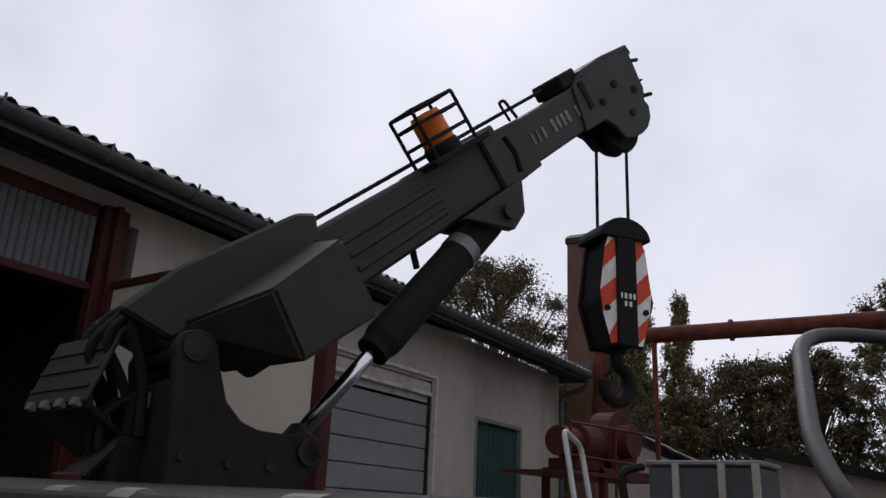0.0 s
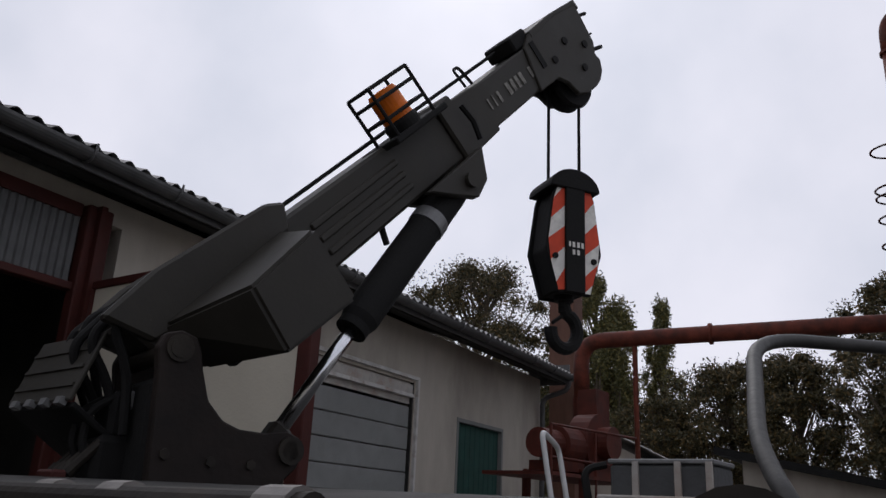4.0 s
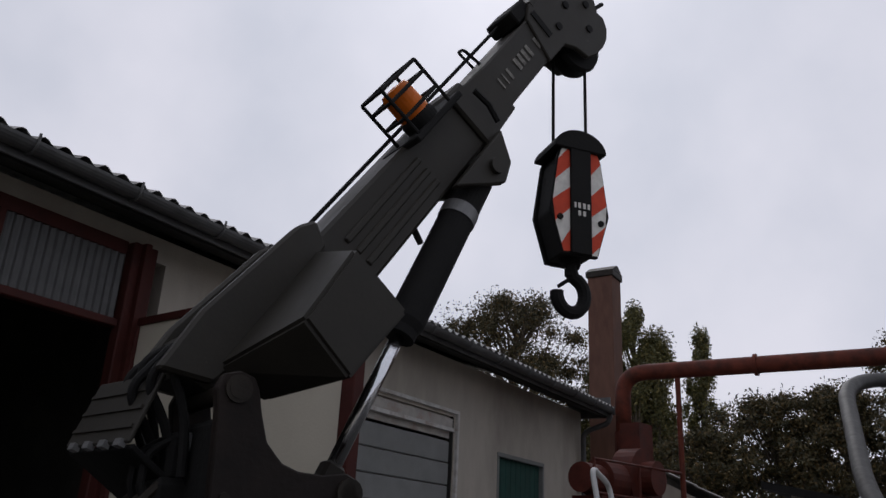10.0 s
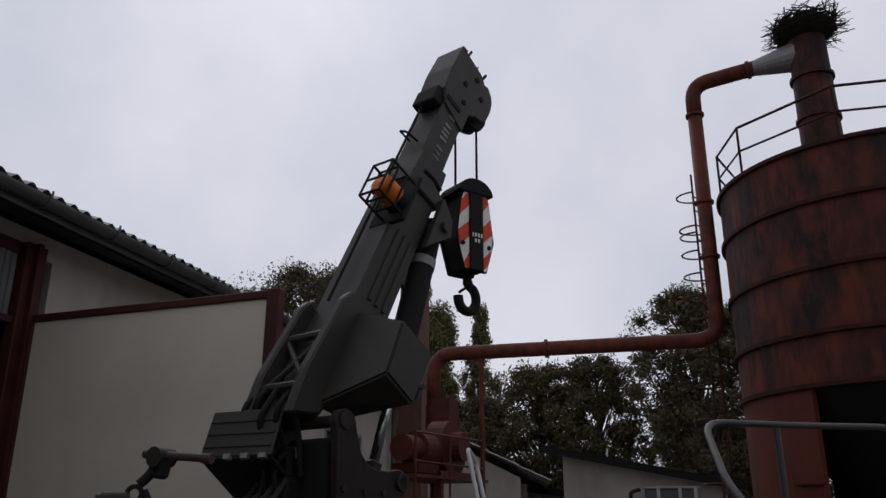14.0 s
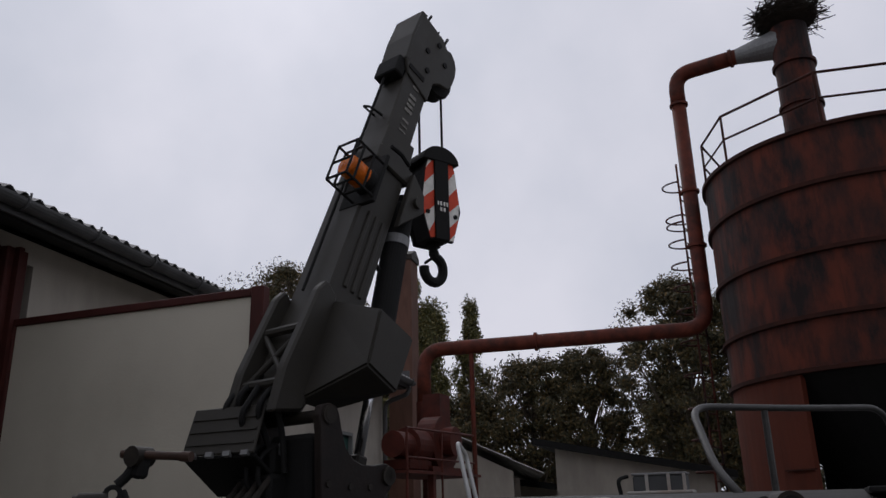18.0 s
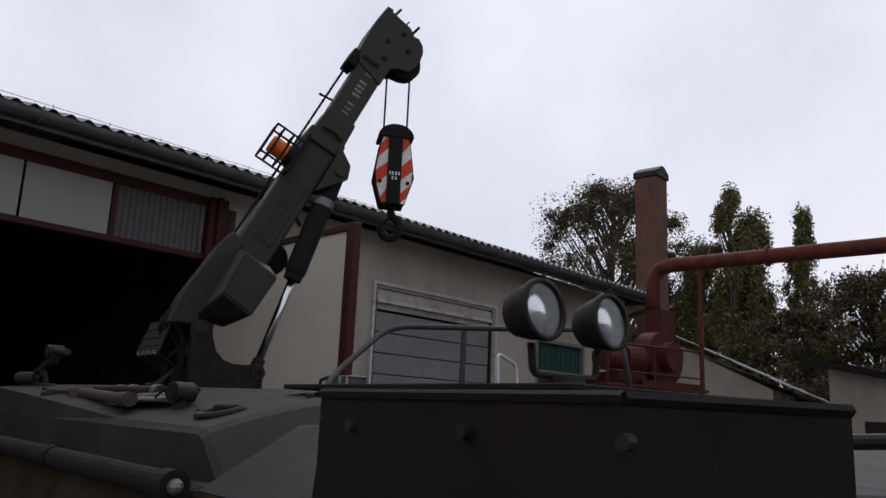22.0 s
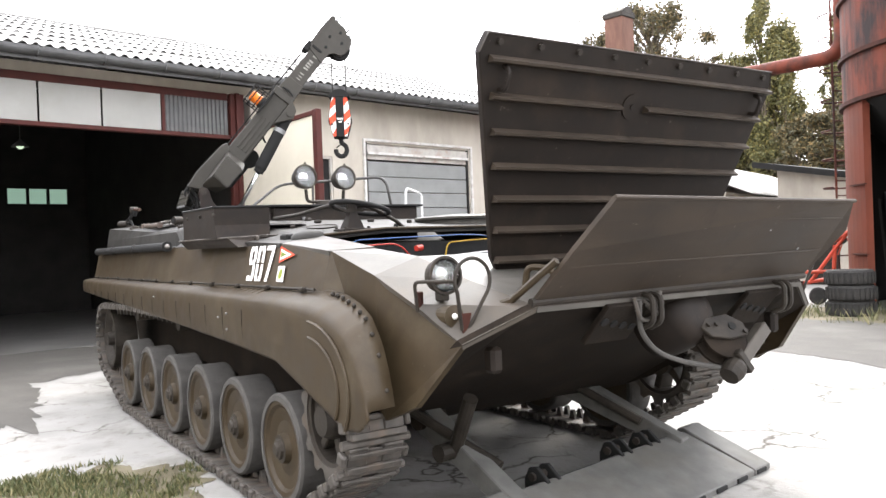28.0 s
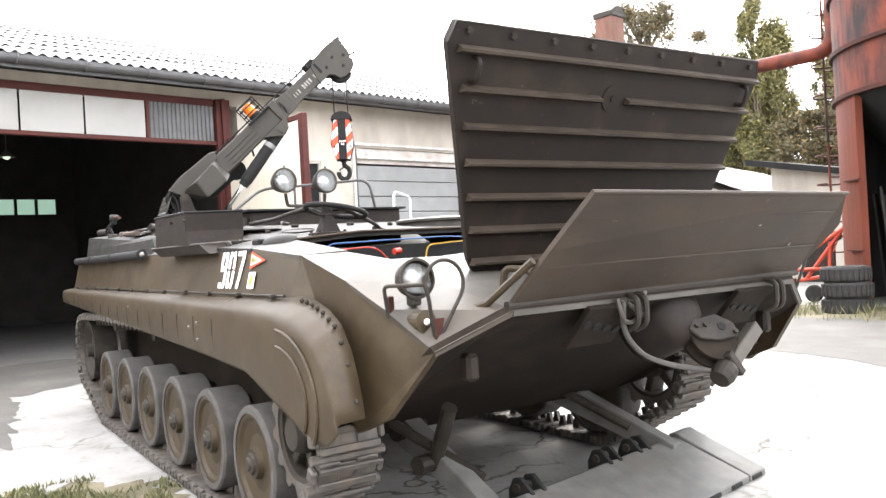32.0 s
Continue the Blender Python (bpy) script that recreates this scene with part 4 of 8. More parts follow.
# ---------------------------------------------------------------- trees
def tree(name, x, y, h, w, seed, label, leaf, tall=False, leaves=5200, base=0.22, size=0.17):
    rnd = random.Random(seed)
    t = empty(name, Matrix.Translation((x, y, 0)), label, "tree", group="trees behind the yard")
    bm = bmnew()
    b_rod(bm, (0, 0, -0.1), (0.1, 0, h * 0.45), 0.02 * h, 0.012 * h, n=10)
    b_rod(bm, (0.1, 0, h * 0.44), (0.0, 0.1, h * 0.93), 0.012 * h, 0.003 * h, n=8)
    clumps = []
    n = 150 if not tall else 70
    for i in range(n):
        f = base + (1 - base) * (i + rnd.random()) / n
        if tall:
            prof = w * 0.5 * (math.sin(math.pi * min(1, (f - base) / (1 - base) * 0.82 + 0.14)) ** 0.7)
        else:
            prof = w * 0.5 * math.sqrt(max(0.04, 1 - ((f - 0.58) / 0.44) ** 2))
        a = rnd.uniform(0, 6.283)
        r = prof * rnd.uniform(0.3, 1.0) * (0.9 if tall else rnd.uniform(0.8, 1.12))
        c = Vector((r * math.cos(a), r * math.sin(a), h * min(0.97, f)))
        z0 = max(h * 0.16, c.z - r * (1.4 if not tall else 3.0) - 0.3)
        b_rod(bm, (0.05, 0, z0), c, 0.006 * h, 0.0015 * h, n=5, caps=False)
        cr = w * (rnd.uniform(0.065, 0.14) if not tall else rnd.uniform(0.1, 0.2))
        clumps.append((c, cr, rnd.uniform(0.6, 1.0)))
    part("trunk", bm, M_bark, t)
    vs, fs = [], []
    for k in range(int(leaves * 11)):
        c, cr, sq = clumps[rnd.randrange(n)]
        u = Vector((rnd.gauss(0, 1), rnd.gauss(0, 1), rnd.gauss(0, 1))).normalized()
        p = c + Vector((u.x, u.y, u.z * (sq if not tall else 1.7))) * cr * min(1.12, abs(rnd.gauss(0, 0.68)))
        a, b_ = Vector((rnd.gauss(0, 1), rnd.gauss(0, 1), rnd.gauss(0, 1))).normalized(), Vector((rnd.gauss(0, 1), rnd.gauss(0, 1), rnd.gauss(0, 1))).normalized()
        s = size * 0.56 * rnd.uniform(0.5, 1.3)
        i0 = len(vs)
        vs += [p - a * s, p + b_ * s * 0.55, p + a * s, p - b_ * s * 0.55]
        fs.append((i0, i0 + 1, i0 + 2, i0 + 3))
    me = bpy.data.meshes.new("crown")
    me.from_pydata([tuple(v) for v in vs], [], fs)
    me.materials.append(leaf)
    cr = new("crown", me)
    cr.parent = t
    return t


def trees():
    oak = "broad autumn tree with brown-green leaves and a ragged crown"
    pop = "tall slim poplar with thin grey-green foliage"
    tree("broad_tree", -28.9, 35.7, 16.0, 10.4, 11, oak, M_leaf, leaves=8000, size=0.17)
    tree("poplar_tree", -21.8, 37.0, 14.5, 2.8, 13, pop, M_leaf2, True, leaves=3600)
    tree("poplar_tree", -20.9, 37.6, 12.9, 3.4, 24, pop, M_leaf2, True, leaves=3800)
    tree("poplar_tree", -24.3, 38.0, 11.8, 3.4, 23, pop, M_leaf2, True, leaves=3400)
    tree("poplar_tree", -20.4, 42.5, 14.2, 2.7, 14, pop, M_leaf2, True, leaves=3000)
    tree("broad_tree", -15.6, 39.5, 9.6, 6.5, 15, oak, M_leaf, leaves=5200)
    tree("broad_tree", -12.6, 40.2, 9.9, 6.0, 16, oak, M_leaf, leaves=5600)
    tree("broad_tree", -18.0, 36.0, 7.4, 5.0, 17, oak, M_leaf, leaves=4200)
    tree("broad_tree", -7.0, 38.0, 12.6, 6.6, 18, oak, M_leaf, leaves=7500)
    tree("broad_tree", -3.4, 38.5, 11.5, 7.0, 26, oak, M_leaf, leaves=5200)
    tree("broad_tree", 1.6, 36.5, 12.0, 8.0, 19, oak, M_leaf, leaves=6000)
    tree("broad_tree", 8.5, 38.0, 12.0, 8.5, 20, oak, M_leaf, leaves=5000)
    tree("broad_tree", -25.5, 40.0, 9.0, 7.0, 21, oak, M_leaf, leaves=4000)
    tree("broad_tree", -8.2, 44.0, 8.0, 5.5, 22, oak, M_leaf, leaves=3600)


trees()


# far belt of woods that closes the yard's horizon
def far_woods():
    rnd = random.Random(77)
    vs, fs = [], []
    for k in range(15000):
        a = rnd.uniform(0, 2 * math.pi)
        r = rnd.uniform(70, 82)
        hmax = 6.5 + 2.5 * math.sin(a * 9) + 1.5 * math.sin(a * 23 + 1)
        p = Vector((r * math.cos(a), r * math.sin(a) + 5, hmax * rnd.random() ** 0.8))
        u, w = Vector((rnd.gauss(0, 1), rnd.gauss(0, 1), rnd.gauss(0, 1))).normalized(), Vector((rnd.gauss(0, 1), rnd.gauss(0, 1), rnd.gauss(0, 1))).normalized()
        s = rnd.uniform(0.6, 1.4)
        i0 = len(vs)
        vs += [p - u * s, p + w * s * 0.7, p + u * s, p - w * s * 0.7]
        fs.append((i0, i0 + 1, i0 + 2, i0 + 3))
    me = bpy.data.meshes.new("far_woods")
    me.from_pydata([tuple(v) for v in vs], [], fs)
    me.materials.append(M_leaf)
    tagged(new("far_woods", me), "distant belt of autumn woods", "woods", kind="stuff")


far_woods()


# ---------------------------------------------------------------- the tracked recovery vehicle
VEH = empty("recovery_vehicle", None, "brown-olive tracked armoured recovery vehicle with its front hatch raised", "tracked vehicle")

# side outline of the upper hull: x, z
HW = 1.30                                     # half width of the hull above the fenders
DECK = 1.42


def roof_h(x, y):
    """Height of the roof: it rises towards the rear and falls to its side edges."""
    top = 1.468 + (1.45 - min(1.45, max(0.2, x))) * 0.09
    edge = 1.42 if x < 1.3 else 1.42 - (x - 1.3) * 0.085
    low = 1.44 - max(0.0, x - 1.5) * 0.125
    k = min(1.0, max(0.0, (x - 0.5) / 1.0))
    shoulder = top + (low - top) * k
    y = abs(y)
    if y > 1.0:
        return shoulder + (edge - shoulder) * min(1.0, (y - 1.0) / 0.255)
    return top if y < 0.6 else top + (shoulder - top) * (y - 0.6) / 0.4


def deck_z(y, x=-2.0):
    """Height of the rear deck: cambered across, rising a little towards the rear."""
    camber = min(0.14, max(0.05, 0.14 - 0.048 * (-1.5 - x)))
    return 1.7 + 0.007 * (-0.75 - x) - camber * abs(y / 1.185) ** 3


def hull():
    # lower tub between the tracks
    bm = bmnew()
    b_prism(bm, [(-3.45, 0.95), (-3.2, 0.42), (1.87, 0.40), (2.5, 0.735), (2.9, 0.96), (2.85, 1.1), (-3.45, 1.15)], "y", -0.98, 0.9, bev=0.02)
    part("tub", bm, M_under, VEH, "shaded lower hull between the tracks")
    # upper hull: sides lean inwards, nose tapers
    bm = bmnew()
    st = [(-3.58, 1.33, 1.27, 1.17, 1.44), (-0.6, 1.34, 1.27, 1.16, 1.42), (1.6, 1.33, 1.25, 1.14, 1.39), (2.12, 1.31, 1.24, 1.12, 1.35)]
    rows = []
    for x, y0, y1, z0, z1 in st:
        rows.append([bm.verts.new((x, -y0, z0)), bm.verts.new((x, -y1, z1)), bm.verts.new((x, y1, z1)), bm.verts.new((x, y0, z0))])
    for A, B in zip(rows, rows[1:]):
        bm.faces.new((A[0], B[0], B[1], A[1]))
        if A is not rows[1] and A is not rows[2]:
            bm.faces.new((A[1], B[1], B[2], A[2]))
        bm.faces.new((A[2], B[2], B[3], A[3]))
        bm.faces.new((A[3], B[3], B[0], A[0]))
    bm.faces.new(rows[0])
    # deck round the engine bay (open from x 1.25 to 2.4)
    part("upper_hull", bm, M_hull, VEH, "olive upper hull with leaning side plates")
    # roof plates
    bm = bmnew()
    bx0, bx1, by0, by1 = 1.52, 2.42, -1.0, 1.0
    def roof_part(name, xs, ys, material, label):
        g = bmnew()
        grid = [[g.verts.new((x, y, roof_h(x, y))) for y in ys] for x in xs]
        for A, B in zip(grid, grid[1:]):
            for i in range(len(ys) - 1):
                g.faces.new((A[i], B[i], B[i + 1], A[i + 1]))
        bmesh.ops.recalc_face_normals(g, faces=g.faces)
        ob = part(name, g, material, VEH, label)
        sol = ob.modifiers.new("thick", "SOLIDIFY")
        sol.thickness, sol.offset = 0.025, -1
    roof_part("roof_plate", [-0.6, 0.2, 0.6, 1.05, bx0], [-1.262, -1.0, -0.6, 0.6, 1.0, 1.262], M_deck, "dusty worn roof plate")
    roof_part("side_plate", [bx0, 1.8, 2.12], [-1.25, -1.12, by0], M_glacis, "pale plate beside the engine bay")
    roof_part("side_plate", [bx0, 1.8, 2.12], [by1, 1.25], M_glacis, "pale plate beside the engine bay")
    # engine bay walls and floor
    bm = bmnew()
    b_box(bm, (bx0 - 0.02, by0 - 0.02, 0.9), (bx0, by1 + 0.02, 1.385))
    for y0 in (by0 - 0.02, by1):
        b_prism(bm, [(bx0, 0.9), (2.6, 0.9), (2.6, 1.24), (2.12, 1.325), (bx0, 1.385)], "y", y0, y0 + 0.02)
    b_box(bm, (bx0, by0, 0.88), (2.6, by1, 0.9))
    part("engine_bay", bm, M_black, VEH, "open dark engine bay")
    # glacis: from the roof's front edge down to the nose, with an opening for the hatch
    bm = bmnew()
    def gz(x):
        return 1.385 - (x - 2.12) * (1.385 - 1.10) / (3.22 - 2.12)
    yl, yr = 1.24, 1.24
    def quad(a, b_, c, d):
        bm.faces.new([bm.verts.new(p) for p in (a, b_, c, d)])
    side = [(2.12, 1.24, 1.35), (2.54, 1.235, 1.235), (2.84, 1.22, 1.12), (3.085, 1.155, 0.965)]
    lowq = []
    for sgn in (-1, 1):
        inner = [(2.12, 1.0 * sgn, 1.355), (2.5, 0.98 * sgn, 1.31), (2.84, 0.93 * sgn, 1.2), (3.22, 0.88 * sgn, 1.1)]
        for i in range(3):
            a, b_ = side[i], side[i + 1]
            q = [(a[0], a[1] * sgn, a[2]), (b_[0], b_[1] * sgn, b_[2]), inner[i + 1], inner[i]]
            if i == 0:
                quad(*(q if sgn < 0 else q[::-1]))
            else:
                lowq.append(q if sgn < 0 else q[::-1])
    quad((2.5, -0.98, 1.31), (2.84, -0.93, 1.2), (2.84, 0.93, 1.2), (2.5, 0.98, 1.31))
    quad((2.84, -0.93, 1.2), (3.22, -0.88, 1.1), (3.22, 0.88, 1.1), (2.84, 0.93, 1.2))
    bmesh.ops.remove_doubles(bm, verts=bm.verts, dist=0.001)
    gl = part("glacis", bm, M_glacis, VEH, "pale worn front slope of the hull")
    for q0 in (lowq[:2], lowq[2:]):
        bm = bmnew()
        for q in q0:
            bm.faces.new([bm.verts.new(p) for p in q])
        bmesh.ops.remove_doubles(bm, verts=bm.verts, dist=0.001)
        ob = part("lamp_shelf", bm, M_cheek, VEH, "grey-brown sloping plate that carries the headlamp")
        sol = ob.modifiers.new("thick", "SOLIDIFY")
        sol.thickness, sol.offset = 0.025, -1
    sol = gl.modifiers.new("thick", "SOLIDIFY")
    sol.thickness, sol.offset = 0.025, -1
    # cheeks: side plates from glacis edge to the fender
    for sgn in (-1, 1):
        bm = bmnew()
        v = [bm.verts.new((x, y * sgn, z)) for x, y, z in ((2.12, 1.24, 1.348), (2.54, 1.235, 1.233), (2.84, 1.22, 1.118), (3.085, 1.155, 0.963), (2.86, 1.24, 0.7), (2.66, 1.27, 0.62), (2.12, 1.31, 1.12))]
        bm.faces.new(v if sgn > 0 else v[::-1])
        ob = part("cheek_plate", bm, M_hull, VEH)
        sol = ob.modifiers.new("thick", "SOLIDIFY")
        sol.thickness, sol.offset = 0.03, -1
    # lower front plate and its flanks
    bm = bmnew()
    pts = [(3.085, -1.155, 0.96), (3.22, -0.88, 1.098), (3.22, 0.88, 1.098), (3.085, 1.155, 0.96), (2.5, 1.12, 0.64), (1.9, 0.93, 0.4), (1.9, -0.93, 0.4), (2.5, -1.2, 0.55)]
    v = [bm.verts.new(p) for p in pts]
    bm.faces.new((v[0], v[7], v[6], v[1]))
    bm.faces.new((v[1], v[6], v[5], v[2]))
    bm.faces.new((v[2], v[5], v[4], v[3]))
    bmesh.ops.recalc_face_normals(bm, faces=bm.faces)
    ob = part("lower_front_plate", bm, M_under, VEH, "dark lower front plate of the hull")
    sol = ob.modifiers.new("thick", "SOLIDIFY")
    sol.thickness, sol.offset = 0.03, -1
    # raised rear deck: sloping sides, slightly cambered top
    bm = bmnew()
    sect = [(-1.22, 1.41), (-1.2, 1.545), (-1.18, None)] + [(y / 10, None) for y in range(-11, 12)] + [(1.18, None), (1.2, 1.545), (1.22, 1.41)]
    xs = [-3.55, -3.5, -3.48, -2.9, -2.3, -1.5, -0.78, -0.75, -0.52]
    grid = []
    for i, x in enumerate(xs):
        row = []
        x0 = x
        for y, z in sect:
            x = x0
            if z is None:
                z = deck_z(y, x)
            if i == 8:
                x, z = -0.75 + (z - 1.405) * 1.0, 1.41
            elif i == 0:
                x, z = -3.5 - (z - 1.405) * 0.3, 1.41
            elif i in (1, 7):
                z = min(z, max(1.41, z - 0.012))
            row.append(bm.verts.new((x, y, z)))
        grid.append(row)
    for A, B in zip(grid, grid[1:]):
        for i in range(len(sect) - 1):
            bm.faces.new((A[i], A[i + 1], B[i + 1], B[i]))
    bmesh.ops.recalc_face_normals(bm, faces=bm.faces)
    part("rear_deck", bm, M_deck, VEH, "raised dusty rear deck box")
    # rear plate edge ledge
    bm = bmnew()
    b_box(bm, (-3.6, -1.26, 1.40), (-0.6, 1.26, 1.432), bev=0.01)
    part("deck_ledge", bm, M_deck, VEH)


hull()


def fenders():
    # inflated side fender cover with ribs and a rounded front
    for sgn in (-1, 1):
        bm = bmnew()
        prof = [(1.28, 1.165), (1.36, 1.142), (1.412, 1.126), (1.434, 1.113), (1.446, 1.094), (1.45, 1.072), (1.453, 1.05), (1.455, 0.95), (1.45, 0.855), (1.445, 0.84)]
        top_drop = [(-9, 0), (2.2, 0), (2.4, 0.015), (2.55, 0.05), (2.67, 0.1), (2.77, 0.2), (2.84, 0.33), (2.875, 0.45)]
        low_edge = [(-3.56, 1.02), (-0.42, 0.912), (1.3, 0.845), (1.87, 0.815), (2.2, 0.72), (2.63, 0.6), (2.78, 0.61), (2.875, 0.67)]
        def along(tab, x):
            for (x0, v0), (x1, v1) in zip(tab, tab[1:]):
                if x0 <= x <= x1:
                    return v0 + (v1 - v0) * (x - x0) / (x1 - x0)
            return tab[-1][1]
        xs = [-3.56, -3.3, -2.6, -1.8, -1.0, -0.2, 0.6, 1.3, 1.6, 1.87, 2.05, 2.2] + [2.2 + 0.0225 * k for k in range(1, 31)]
        rows = []
        for x in xs:
            row = []
            d, lo = along(top_drop, x), along(low_edge, x)
            for k, (y, z) in enumerate(prof):
                t = (1.165 - z) / (1.165 - 0.84)
                zz = (1.165 - d) + (lo - (1.165 - d)) * t
                f = max(0.0, (x - 2.2) / 0.675)
                inset = 0.045 * f * (1.45 - y) / 0.17
                row.append(bm.verts.new((x - 0.035 * f, sgn * (y + inset), zz)))
            rows.append(row)
        for A, B in zip(rows, rows[1:]):
            for i in range(len(prof) - 1):
                q = (A[i], B[i], B[i + 1], A[i + 1])
                bm.faces.new(q if sgn > 0 else q[::-1])
        ob = part("fender", bm, M_hull, VEH, "rounded olive sheet-metal track cover", smooth=True)
        sol = ob.modifiers.new("thick", "SOLIDIFY")
        sol.thickness, sol.offset = 0.012, -1
        # pressed ribs round the front end
        for r in (0.31, 0.41):
            bm = bmnew()
            b_tube(bm, [(2.28 + r * math.cos(q), sgn * 1.455, 0.74 + 0.72 * r * math.sin(q)) for q in [radians(-28 + 11.5 * i) for i in range(11)]], 0.009, 6)
            part("apron_rib", bm, M_hull, VEH)
        # welded lip along the hull and its bolts
        bm = bmnew()
        b_tube(bm, [(x, sgn * (1.33 - 0.003 * x), 1.166) for x in (-3.55, 2.1)], 0.007, 6)
        part("seam_strip", bm, M_dark, VEH)
        bolt = None
        for i in range(12):
            m = Matrix.Translation((-3.3 + i * 0.48, sgn * 1.335, 1.165))
            if bolt is None:
                bm = bmnew()
                b_box(bm, (-0.026, -0.018, -0.01), (0.026, 0.018, 0.012), bev=0.005)
                bolt = part("clamp", bm, M_dark, VEH, m=m)
            else:
                again(bolt, VEH, m)
        bolt = None
        for i in range(10):
            a = i / 9
            x = 2.3 + 0.555 * a
            m = Matrix.Translation((x - 0.035 * a, sgn * (1.325 + 0.025 * a), 1.155 - along(top_drop, x) + 0.004))
            if bolt is None:
                bm = bmnew()
                bmesh.ops.create_uvsphere(bm, u_segments=8, v_segments=5, radius=0.011)
                bolt = part("bolt", bm, M_dark, VEH, m=m)
            else:
                again(bolt, VEH, m)
        for x, z in ((1.2, 1.02), (1.2, 0.93), (1.05, 0.99), (-0.45, 1.06)):
            bm = bmnew()
            bmesh.ops.create_uvsphere(bm, u_segments=8, v_segments=5, radius=0.008, matrix=Matrix.Translation((x, sgn * 1.468, z)))
            part("rivet", bm, M_steel, VEH)
    # upright seams on the fender's side
    for sgn in (-1, 1):
        for i in range(15):
            x = -3.2 + i * 0.33
            bm = bmnew()
            zl = 1.02 - 0.108 * (x + 3.56) / 3.14 if x < -0.42 else 0.912 - 0.067 * (x + 0.42) / 1.72
            b_tube(bm, [(x, sgn * 1.456, 1.05), (x, sgn * 1.4565, 0.98), (x, sgn * 1.447, zl + 0.005)], 0.0022, 5)
            part("panel_seam", bm, M_dark, VEH)
    # pressed ribs across the top of the fender
    rib = None
    for sgn in (-1, 1):
        for i in range(20):
            m = Matrix.Translation((0.2 + i * 0.085 if i < 16 else -2.6 + (i - 16) * 0.35, 0, 0)) @ Matrix.Diagonal((1, sgn, 1, 1))
            if rib is None:
                bm = bmnew()
                b_tube(bm, [(0, 1.31, 1.156), (0, 1.37, 1.136), (0, 1.41, 1.118)], 0.0055, 5)
                rib = part("fender_rib", bm, M_hull, VEH, m=m)
            else:
                again(rib, VEH, m)


fenders()
# the left track cover stands closer in than the right one
for ob in VEH.children:
    if ob.name.split(".")[0] in ("fender", "apron_rib", "fender_rib", "panel_seam", "seam_strip", "clamp", "bolt", "rivet"):
        c = ob.matrix_basis @ Vector((sum(v.co.x for v in ob.data.vertices), sum(v.co.y for v in ob.data.vertices), 0)) / max(1, len(ob.data.vertices)) if ob.matrix_basis == Matrix() else ob.matrix_basis @ ob.data.vertices[0].co
        if c.y > 1.2:
            ob.matrix_basis = Matrix.Translation((-0.08, -0.17, 0)) @ ob.matrix_basis


# running gear
WX = [1.765 - 0.706 * i for i in range(6)]
WR, WZ = 0.282, 0.35


